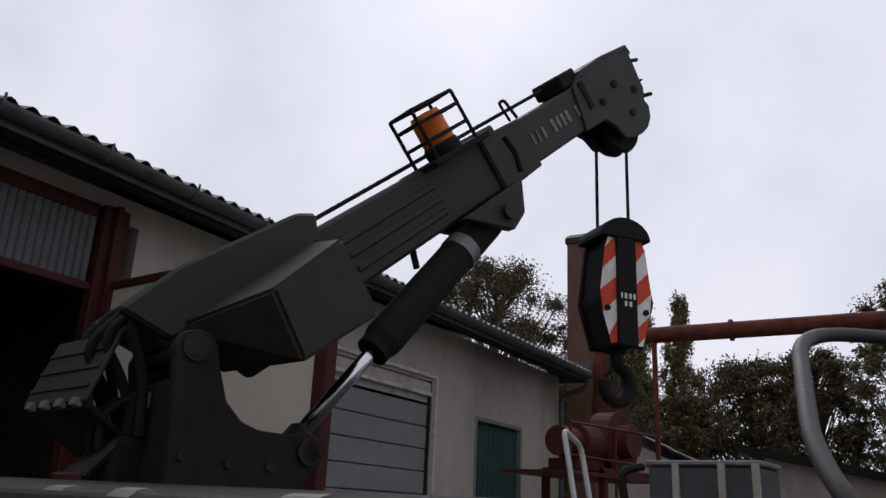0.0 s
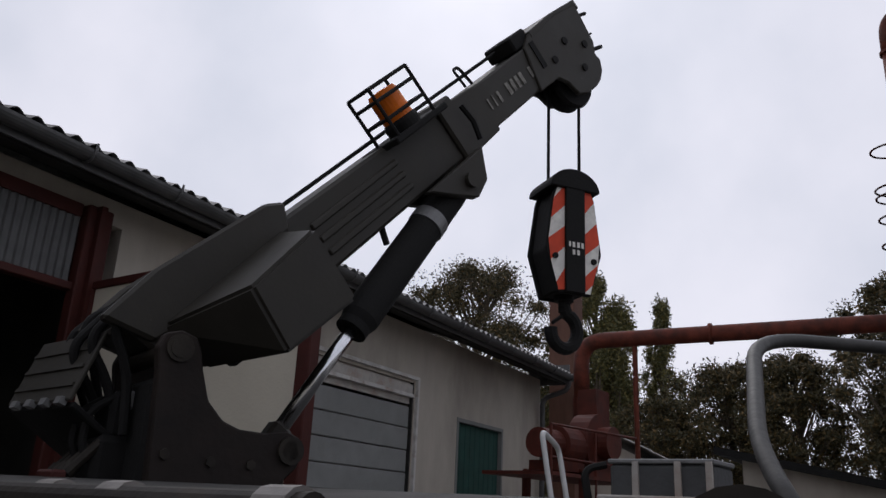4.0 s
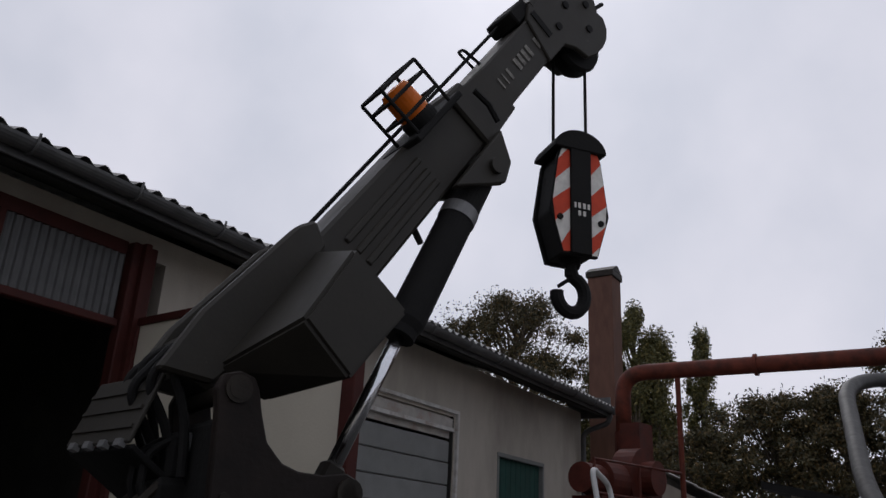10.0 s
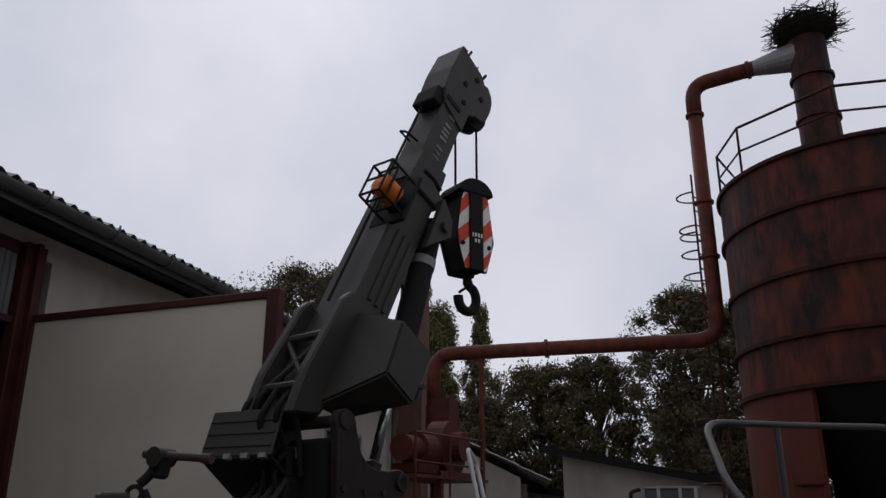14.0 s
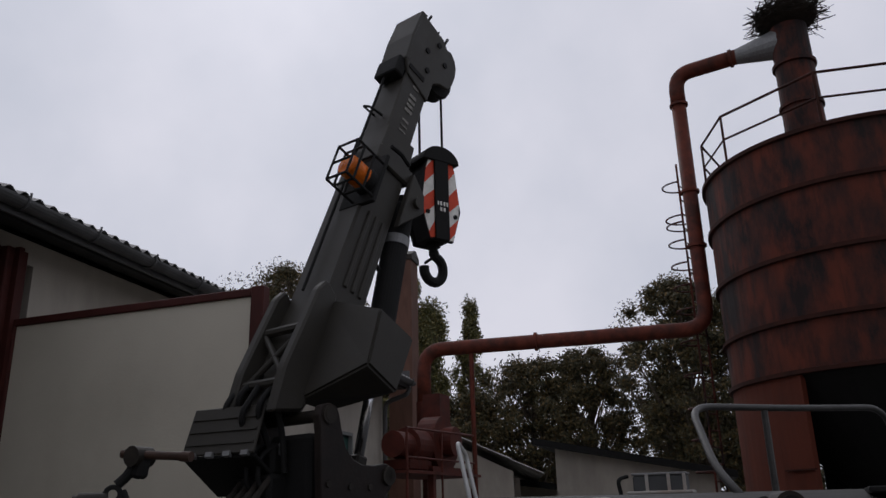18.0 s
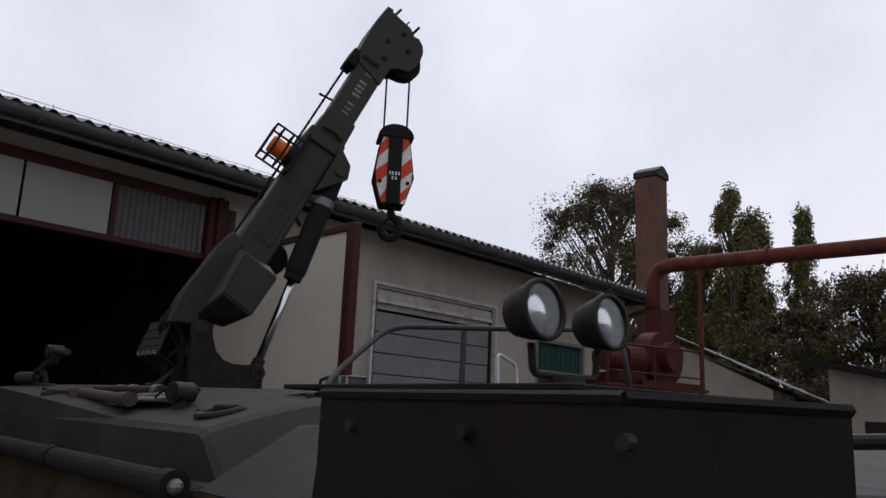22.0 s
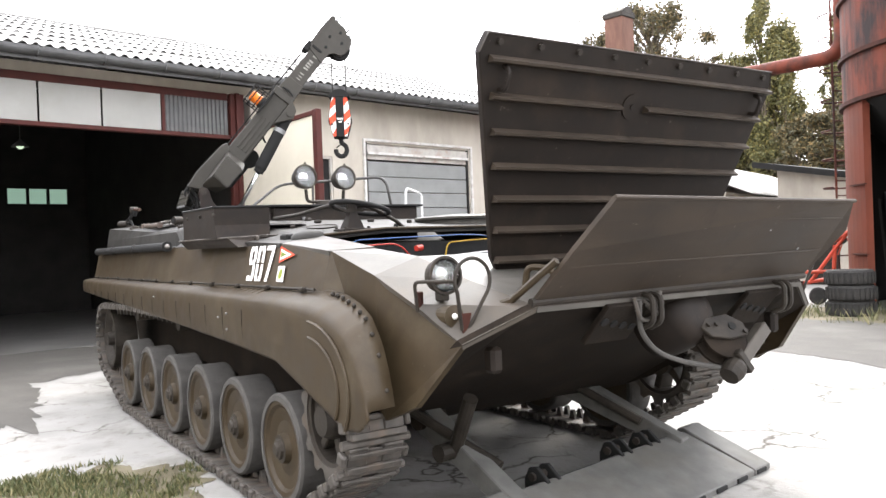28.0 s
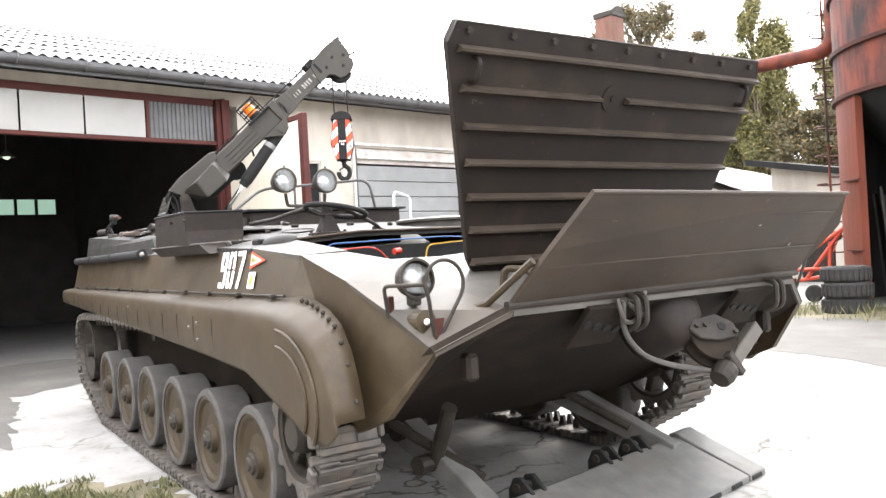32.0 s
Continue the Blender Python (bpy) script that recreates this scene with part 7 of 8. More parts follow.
    # stencilled figures: strokes of each figure in a cell one wide and two high
    figs = {"9": [(0, 1.12, 0.34, 1.82), (0.66, 1.12, 1, 1.82), (0.08, 1.7, 0.44, 2), (0.56, 1.7, 0.92, 2), (0.08, 0.92, 0.44, 1.22), (0.56, 0.92, 0.92, 1.22), (0.66, 0.18, 1, 0.95), (0, 0.0, 0.44, 0.3), (0.56, 0.0, 0.92, 0.3)],
            "0": [(0, 0.18, 0.34, 0.95), (0, 1.05, 0.34, 1.82), (0.66, 0.18, 1, 0.95), (0.66, 1.05, 1, 1.82), (0.08, 1.7, 0.44, 2), (0.56, 1.7, 0.92, 2), (0.08, 0, 0.44, 0.3), (0.56, 0, 0.92, 0.3)]}
    x0, w, z0, h = 1.11, 0.106, 1.19, 0.098
    num = part("hull_number", bm, M_white, VEH, "white stencilled hull number")
    for k, f in enumerate(("9", "0")):
        bm = bmnew()
        for a, b0, c, d in figs[f]:
            X = x0 + k * 0.126
            bar(bm, [(X + a * w, z0 + b0 * h), (X + c * w, z0 + b0 * h), (X + c * w, z0 + d * h), (X + a * w, z0 + d * h)])
        part("figure", bm, M_white, num)
    X = x0 + 0.252
    bm = bmnew()
    bar(bm, [(X, z0 + 1.74 * h), (X + 1.1 * w, z0 + 1.74 * h), (X + 1.1 * w, z0 + 2 * h), (X, z0 + 2 * h)])
    bar(bm, [(X + 0.3 * w, z0), (X + 0.66 * w, z0), (X + 1.1 * w, z0 + 1.7 * h), (X + 0.74 * w, z0 + 1.7 * h)])
    slant = 0.0
    part("figure", bm, M_white, num)
    bm = bmnew()
    bar(bm, [(1.52, 1.38), (1.546, 1.29), (1.737, 1.331)])
    tm = part("triangle_mark", bm, M_redp, VEH, "red, white and green pennant mark")
    def on2(x, z):
        v = on_side(x, z)
        return v + Vector((0, -0.002, 0))
    bm = bmnew()
    bm.faces.new([bm.verts.new(on2(*p)) for p in ((1.538, 1.365), (1.556, 1.306), (1.69, 1.332))])
    part("white_field", bm, M_white, tm)
    bm = bmnew()
    bm.faces.new([bm.verts.new(on2(*p) + Vector((0, -0.002, 0))) for p in ((1.55, 1.352), (1.562, 1.318), (1.64, 1.333))])
    part("green_field", bm, mat("mark_green", (0.12, 0.17, 0.03), 0.6, var=0.1), tm)
    bm = bmnew()
    bar(bm, [(1.568, 1.192), (1.66, 1.192), (1.645, 1.273), (1.555, 1.273)])
    pm = part("square_mark", bm, M_white, VEH)
    bm = bmnew()
    bm.faces.new([bm.verts.new(on2(1.606 + 0.026 * math.cos(a), 1.232 + 0.028 * math.sin(a))) for a in [6.283 * i / 16 for i in range(16)]])
    part("green_spot", bm, mat("spot_green", (0.2, 0.24, 0.04), 0.6, var=0.1), pm)

    for ob in (num, tm, pm):
        for o in (ob, *ob.children):
            o.data.transform(Matrix.Translation((0.022, 0.0008, 0.006)))


deck_fittings()


# ---------------------------------------------------------------- the crane
CX, CY, CZ = -3.013, -0.296, 2.10      # the boom's pin
AZ = radians(76.1)
# local axes of the crane: x along the boom's heading, y to its left, z up; BY is the boom's middle, RY the ram's
CRANE_M = Matrix.Translation((CX, CY, CZ)) @ Matrix.Rotation(AZ, 4, "Z")
BY, RY = 0.285, 0.195
ROD0 = Vector((0.36, RY, -0.285))       # lower pin of the lifting ram
RAM1 = Vector((1.265, RY, -0.235))       # upper pin, in the boom's axes
TIPC = Vector((2.29, BY, -0.21))      # the ropes' hanging point, in the boom's axes
ROPE = 0.52                           # from there to the top of the block


def crane():
    c = empty("slewing_crane", CRANE_M, "dark grey-green telescopic crane on the rear deck", "crane")
    zb = 1.66 - CZ
    # pedestal: two cheek plates with a swept cut-out, on a round base
    for y in (0.0, 0.37):
        bm = bmnew()
        pts = [(-0.03, zb), (0.265, zb), (0.305, -0.39), (0.365, -0.33), (0.382, -0.29), (0.368, -0.25), (0.33, -0.234), (0.26, -0.245), (0.19, -0.242), (0.142, -0.225), (0.095, -0.178), (0.07, -0.103), (0.058, -0.05), (0.042, -0.02), (0.0, -0.008), (-0.04, -0.02), (-0.055, -0.06), (-0.045, -0.12)]
        b_prism(bm, pts, "y", y - 0.02, y + 0.02, bev=0.004)
        cp = part("cheek_plate", bm, M_pedestal, c, "swept dark brown pedestal plate")
        for x, z in ((0.0, -0.32), (0.12, -0.33), (0.23, -0.33)):
            bm = bmnew()
            b_rod(bm, (x, y - 0.027, z), (x, y - 0.018, z), 0.014, n=6)
            part("bolt", bm, M_dark, cp)
    bm = bmnew()
    b_rod(bm, (0, -0.03, -0.055), (0, 0.42, -0.055), 0.026, n=18)
    b_rod(bm, (0, -0.028, -0.055), (0, -0.018, -0.055), 0.036, n=18)
    part("boom_pin", bm, M_dark, c)
    bm = bmnew()
    b_rod(bm, (ROD0.x - 0.02, -0.032, ROD0.z), (ROD0.x - 0.02, 0.41, ROD0.z), 0.026, n=16)
    b_rod(bm, (ROD0.x - 0.02, -0.032, ROD0.z), (ROD0.x - 0.02, -0.02, ROD0.z), 0.038, n=16)
    part("ram_pin", bm, M_dark, c)
    bm = bmnew()
    b_box(bm, (0.26, 0.1, zb), (0.4, 0.29, -0.3), bev=0.02)
    part("ram_seat", bm, M_pedestal, c)
    bm = bmnew()
    b_rod(bm, (0.1, RY, zb - 0.02), (0.1, RY, zb + 0.045), 0.38, n=36)
    part("slew_ring", bm, M_dark, c)
    bm = bmnew()
    b_box(bm, (-0.03, 0.06, zb + 0.02), (0.05, 0.32, -0.12), bev=0.02)
    part("slewing_motor", bm, M_black, c)
    # tail machinery: valve bank, hoses and hinged cover flaps
    bm = bmnew()
    b_box(bm, (-0.11, 0.2, zb + 0.02), (0.0, 0.42, -0.27), bev=0.02)
    vk = part("valve_bank", bm, M_black, c)
    bm = bmnew()
    b_box(bm, (-0.08, 0.22, -0.28), (-0.02, 0.36, -0.15), bev=0.015)
    part("motor", bm, M_black, vk)
    for i in range(4):
        bm = bmnew()
        b_rod(bm, (-0.15, 0.22 + i * 0.055, -0.36), (-0.09, 0.22 + i * 0.055, -0.29), 0.014, n=8)
        b_rod(bm, (-0.162, 0.22 + i * 0.055, -0.376), (-0.145, 0.22 + i * 0.055, -0.354), 0.018, n=8)
        part("spool", bm, M_dark, vk)
    bm = bmnew()
    b_box(bm, (-0.05, 0.2, -0.2), (-0.02, 0.23, -0.15), bev=0.006)
    part("fitting", bm, M_galv, vk, "bare metal hose fitting")
    for y, top, mid, low in ((0.17, (-0.01, 0.13), (-0.14, 0.03), (-0.06, -0.1)), (0.23, (-0.05, 0.11), (-0.18, -0.02), (-0.09, -0.13)),
                             (0.3, (-0.09, 0.1), (-0.2, -0.05), (-0.13, -0.13)), (0.37, (-0.03, 0.14), (-0.17, 0.04), (-0.1, -0.07)), (0.43, (-0.07, 0.11), (-0.19, 0.0), (-0.12, -0.12))):
        bm = bmnew()
        b_tube(bm, smooth_path([(top[0] + 0.06, y, top[1]), (top[0], y, top[1]), (mid[0], y - 0.01, mid[1]), (low[0], y + 0.02, low[1]), (-0.05, y + 0.01, -0.27)], 0.08, 7), 0.0135, 8)
        part("hose", bm, M_black, c)
    for y, x in ((0.24, -0.13), (0.3, -0.14)):
        bm = bmnew()
        b_tube(bm, smooth_path([(x + 0.06, y, -0.17), (x, y, -0.21), (x - 0.005, y, -0.31), (x + 0.05, y, -0.36)], 0.04, 5), 0.011, 7)
        part("thin_hose", bm, M_black, c)
    fl = Matrix.Translation((-0.19, 0.2, -0.195)) @ Matrix.Rotation(radians(12.5), 4, "Z")
    bm = bmnew()
    b_box(bm, (-0.007, 0.0, 0.0), (0.007, 0.37, 0.205), fl @ Matrix.Rotation(radians(19), 4, "Y"), bev=0.004)
    f = part("upper_flap", bm, M_crane, c, "ribbed sheet-metal cover flap")
    for i in range(3):
        bm = bmnew()
        b_box(bm, (-0.013, 0.01, 0.04 + i * 0.055), (0.0, 0.36, 0.05 + i * 0.055), fl @ Matrix.Rotation(radians(19), 4, "Y"))
        part("flap_rib", bm, M_crane, f)
    for i in range(4):
        bm = bmnew()
        b_box(bm, (-0.016, 0.02 + i * 0.09, -0.012), (0.004, 0.055 + i * 0.09, 0.008), fl @ Matrix.Rotation(radians(19), 4, "Y"))
        part("hinge_lug", bm, M_galv, f, "bare hinge lug")
    bm = bmnew()
    b_box(bm, (-0.009, 0.0, -0.275), (0.009, 0.37, -0.01), fl @ Matrix.Rotation(radians(-57), 4, "Y"), bev=0.004)
    part("lower_flap", bm, M_black, c)
    # ------------------------------------------------ boom: x along, z square to it
    bm = bmnew()
    b_prism(bm, [(-0.06, 0.09), (-0.04, -0.02), (0.1, -0.06), (0.5, -0.175), (1.42, -0.175), (1.42, 0.045), (0.5, 0.06)], "y", BY - 0.13, BY + 0.13, bev=0.012)
    boom = part("boom", bm, M_crane, c, "outer boom section with pressed ribs")
    # rear twin spine over the pin
    for y in (BY - 0.16, BY + 0.12):
        bm = bmnew()
        b_prism(bm, [(-0.1, 0.14), (-0.03, 0.0), (0.12, -0.02), (0.52, 0.02), (0.56, 0.1), (0.5, 0.13), (0.1, 0.16)], "y", y, y + 0.055, bev=0.01)
        part("spine", bm, M_crane, boom)
    bm = bmnew()
    for x, z in ((0.05, 0.12), (0.32, 0.11)):
        b_rod(bm, (x, BY - 0.13, z), (x, BY + 0.13, z), 0.02, n=8)
    b_rod(bm, (0.06, BY - 0.12, 0.11), (0.3, BY + 0.12, 0.11), 0.014, n=8)
    b_rod(bm, (0.06, BY + 0.12, 0.11), (0.3, BY - 0.12, 0.11), 0.014, n=8)
    part("spine_brace", bm, M_crane, boom)
    # winch box on the near flank
    bm = bmnew()
    near = [(0.15, -0.008), (0.405, 0.01), (0.385, -0.222), (0.12, -0.208)]
    far = [(0.0, 0.025), (0.5, 0.035), (0.5, -0.2), (0.04, -0.15)]
    va = [bm.verts.new((x, -0.17, z)) for x, z in near]
    vb = [bm.verts.new((x, BY - 0.125, z)) for x, z in far]
    bm.faces.new(va)
    bm.faces.new(vb[::-1])
    for i in range(4):
        bm.faces.new((va[i], vb[i], vb[(i + 1) % 4], va[(i + 1) % 4]))
    bmesh.ops.recalc_face_normals(bm, faces=bm.faces)
    bmesh.ops.bevel(bm, geom=list(bm.edges), offset=0.01, segments=2, affect="EDGES")
    part("winch_box", bm, M_crane, boom, "boxy winch housing")
    bm = bmnew()
    b_prism(bm, [(0.1, 0.03), (0.54, 0.0), (0.56, -0.26), (0.22, -0.25)], "y", BY + 0.12, BY + 0.16, bev=0.008)
    b_rod(bm, (0.62, BY + 0.13, -0.2), (0.62, BY + 0.22, -0.2), 0.11, n=24)
    part("winch_drum", bm, M_black, boom)
    for z in (-0.12, -0.07, -0.02):
        for y in (BY - 0.134, BY + 0.134):
            bm = bmnew()
            b_box(bm, (0.6, y - 0.006, z - 0.012), (1.05, y + 0.006, z + 0.012), bev=0.005)
            part("pressed_rib", bm, M_crane, boom)
    # collar at the outer section's end
    bm = bmnew()
    b_box(bm, (1.34, BY - 0.15, -0.195), (1.44, BY + 0.15, 0.065), bev=0.01)
    part("collar", bm, M_crane, boom)
    # inner section
    bm = bmnew()
    b_prism(bm, [(1.4, -0.17), (2.12, -0.165), (2.12, 0.025), (1.4, 0.025)], "y", BY - 0.092, BY + 0.092, bev=0.008)
    part("inner_boom", bm, M_crane, boom, "inner boom section with worn lettering")
    bm = bmnew()
    b_prism(bm, [(1.42, -0.19), (1.62, -0.18), (1.62, 0.03), (1.42, 0.04)], "y", BY - 0.115, BY + 0.115, bev=0.006)
    part("sleeve", bm, M_crane, boom)
    # head, set at the end of the inner section
    HEAD = Matrix.Translation((0.01, 0, 0))
    known = set(boom.children)
    for y in (BY - 0.103, BY + 0.078):
        bm = bmnew()
        b_prism(bm, [(2.02, 0.02), (2.1, 0.065), (2.3, 0.075), (2.51, 0.062), (2.487, -0.15), (2.45, -0.2), (2.462, -0.235), (2.43, -0.285), (2.385, -0.312), (2.33, -0.322), (2.25, -0.318), (2.19, -0.293), (2.165, -0.22), (2.12, -0.175), (1.97, -0.172)], "y", y, y + 0.025, bev=0.005)
        part("head_plate", bm, M_crane, boom, "rounded boom head plate")
    bm = bmnew()
    b_prism(bm, [(2.1, 0.035), (2.1, 0.071), (2.3, 0.081), (2.515, 0.069), (2.521, 0.02), (2.506, 0.02), (2.488, 0.045), (2.3, 0.06)], "y", BY - 0.105, BY + 0.105, bev=0.005)
    part("head_cover", bm, M_crane, boom)
    bm = bmnew()
    b_box(bm, (1.985, BY - 0.085, 0.03), (2.11, BY + 0.085, 0.1), bev=0.008)
    part("rope_box", bm, M_black, boom)
    bm = bmnew()
    b_lathe(bm, [(0.03, -0.05), (0.12, -0.05), (0.13, -0.03), (0.1, -0.012), (0.1, 0.012), (0.13, 0.03), (0.12, 0.05), (0.03, 0.05)], 28, Matrix.Translation((2.27, BY, -0.24)), axis="y")
    part("sheave", bm, M_black, boom)
    for x, z in ((2.16, -0.1), (2.32, -0.215), (2.29, -0.06), (2.41, -0.13)):
        bm = bmnew()
        b_rod(bm, (x, BY - 0.11, z), (x, BY + 0.11, z), 0.018, n=12)
        part("head_pin", bm, M_black, boom)
    for x, z, L, r in ((2.49, 0.0, 0.085, 0.009), (2.475, -0.1, 0.06, 0.005), (2.45, -0.17, 0.1, 0.01)):
        bm = bmnew()
        b_rod(bm, (x - 0.02, BY - 0.08, z), (x + L, BY - 0.08, z - L * 0.25), r, n=6)
        part("rope_guard_pin", bm, M_black, boom)
    bm = bmnew()
    b_box(bm, (2.02, BY - 0.108, -0.1), (2.05, BY - 0.1, 0.03), Matrix.Translation((0.04, 0, 0)))
    part("stop_strip", bm, M_black, boom)
    bm = bmnew()
    b_tube(bm, [(1.45, BY - 0.152, 0.0), (1.46, BY - 0.153, -0.08), (1.44, BY - 0.152, -0.15)], 0.012, 6)
    part("hand_grip", bm, M_black, boom)
    for ob in set(boom.children) - known:
        ob.data.transform(HEAD)
    # rope along the top
    bm = bmnew()
    b_tube(bm, [(0.55, BY + 0.02, 0.085), (1.3, BY + 0.02, 0.08), (2.02, BY + 0.02, 0.075)], 0.008, 6)
    part("top_rope", bm, M_black, boom)
    bm = bmnew()
    b_tube(bm, smooth_path([(1.72, BY - 0.02, 0.03), (1.70, BY - 0.02, 0.12), (1.74, BY + 0.05, 0.12), (1.75, BY + 0.05, 0.03)], 0.02), 0.007, 6)
    part("rope_eye", bm, M_black, boom)
    # ram bracket
    bm = bmnew()
    b_prism(bm, [(1.05, -0.17), (1.4, -0.17), (1.33, -0.28), (1.24, -0.31), (1.17, -0.26)], "y", RY - 0.1, RY - 0.06, bev=0.005)
    b_prism(bm, [(1.05, -0.17), (1.4, -0.17), (1.33, -0.28), (1.24, -0.31), (1.17, -0.26)], "y", RY + 0.06, RY + 0.1, bev=0.005)
    b_rod(bm, (1.25, RY - 0.12, -0.24), (1.25, RY + 0.12, -0.24), 0.03, n=14)
    part("ram_bracket", bm, M_crane, boom)
    # worn lettering: plain strokes
    M_worn = mat("worn_white_paint", (0.22, 0.21, 0.19), 0.7, var=0.3, scale=40, stain=(0.05, 0.045, 0.04), stain_amt=0.9, stain_scale=30)
    for k, (w, h) in enumerate(((0.012, 0.05), (0.012, 0.05), (0.02, 0.05), (0.0, 0), (0.03, 0.055), (0.028, 0.055), (0.028, 0.055), (0.028, 0.055), (0.0, 0), (0.026, 0.05), (0.026, 0.05))):
        if w:
            x = 1.66 + k * 0.036
            bm = bmnew()
            b_box(bm, (x, BY - 0.0955, -0.1), (x + w * 0.75, BY - 0.092, -0.1 + h))
            part("worn_letter", bm, M_worn, boom, "worn white lettering stroke")
    # beacon with its wire cage
    bmx = Matrix.Translation((1.165, BY - 0.14, 0.045)) @ Matrix.Scale(0.78, 4)
    bm = bmnew()
    b_lathe(bm, [(0.085, 0.0), (0.09, 0.05), (0.08, 0.07), (0.0, 0.07)], 24, bmx)
    part("beacon_base", bm, M_black, boom)
    bm = bmnew()
    b_lathe(bm, [(0.078, 0.07), (0.076, 0.2), (0.068, 0.22), (0.0, 0.225)], 24, bmx)
    for z in (0.105, 0.145):
        b_lathe(bm, [(0.068, z - 0.006), (0.072, z), (0.068, z + 0.006)], 24, bmx)
    part("beacon_lens", bm, M_orange, boom, "orange warning beacon", smooth=False)
    x0, x1, y0, y1, z1 = -0.13, 0.14, -0.085, 0.085, 0.255
    corners = ((x0, y0), (x1, y0), (x1, y1), (x0, y1))
    for k, (x, y) in enumerate(corners):
        bm = bmnew()
        b_rod(bm, bmx @ Vector((x, y, -0.02)), bmx @ Vector((x, y, z1)), 0.007, n=6)
        part("cage_bar", bm, M_black, boom)
        for z in (0.1, 0.19, z1):
            nx, ny = corners[(k + 1) % 4]
            bm = bmnew()
            b_rod(bm, bmx @ Vector((x, y, z)), bmx @ Vector((nx, ny, z)), 0.007, n=6)
            part("cage_bar", bm, M_black, boom)
    bm = bmnew()
    b_rod(bm, bmx @ Vector((0, y0, z1)), bmx @ Vector((0, y1, z1)), 0.007, n=6)
    part("cage_bar", bm, M_black, boom)
    bm = bmnew()
    b_box(bm, (1.04, BY - 0.215, 0.03), (1.34, BY + 0.02, 0.055), bev=0.005)
    part("beacon_plate", bm, M_black, boom)
    # lifting ram: barrel hangs from the boom's bracket, rod stands on the pedestal
    bm = bmnew()
    b_lathe(bm, [(0.03, 0.05), (0.045, 0.0), (0.064, -0.02), (0.066, -0.06), (0.066, -0.7), (0.056, -0.73), (0.056, -0.76), (0.0, -0.76)], 28)
    barrel = part("ram_barrel", bm, M_black, c, "black hydraulic ram barrel")
    bm = bmnew()
    b_lathe(bm, [(0.066, -0.2), (0.07, -0.2), (0.07, -0.25), (0.066, -0.25)], 28)
    part("ram_band", bm, M_galv, barrel)
    bm = bmnew()
    b_tube(bm, smooth_path([(-0.08, 0, -0.15), (-0.15, 0.02, -0.22), (-0.15, 0.02, -0.36), (-0.08, 0, -0.42)], 0.05), 0.012, 7)
    b_tube(bm, smooth_path([(-0.08, 0.04, -0.12), (-0.18, 0.05, -0.1), (-0.2, 0.05, 0.02)], 0.05), 0.012, 7)
    part("ram_hose", bm, M_black, barrel)
    bm = bmnew()
    b_rod(bm, (0, 0, 0.02), (0, 0, 0.75), 0.024, n=18)
    rod = part("ram_rod", bm, M_chrome, c, "bright chromed ram rod", smooth=True)
    bm = bmnew()
    b_rod(bm, (0, -0.045, 0), (0, 0.045, 0), 0.05, n=16)
    b_box(bm, (-0.035, -0.03, 0.0), (0.035, 0.03, 0.1), bev=0.01)
    part("rod_eye", bm, M_dark, rod)
    return c, boom, barrel, rod


crane_ob, boom_ob, barrel_ob, rod_ob = crane()


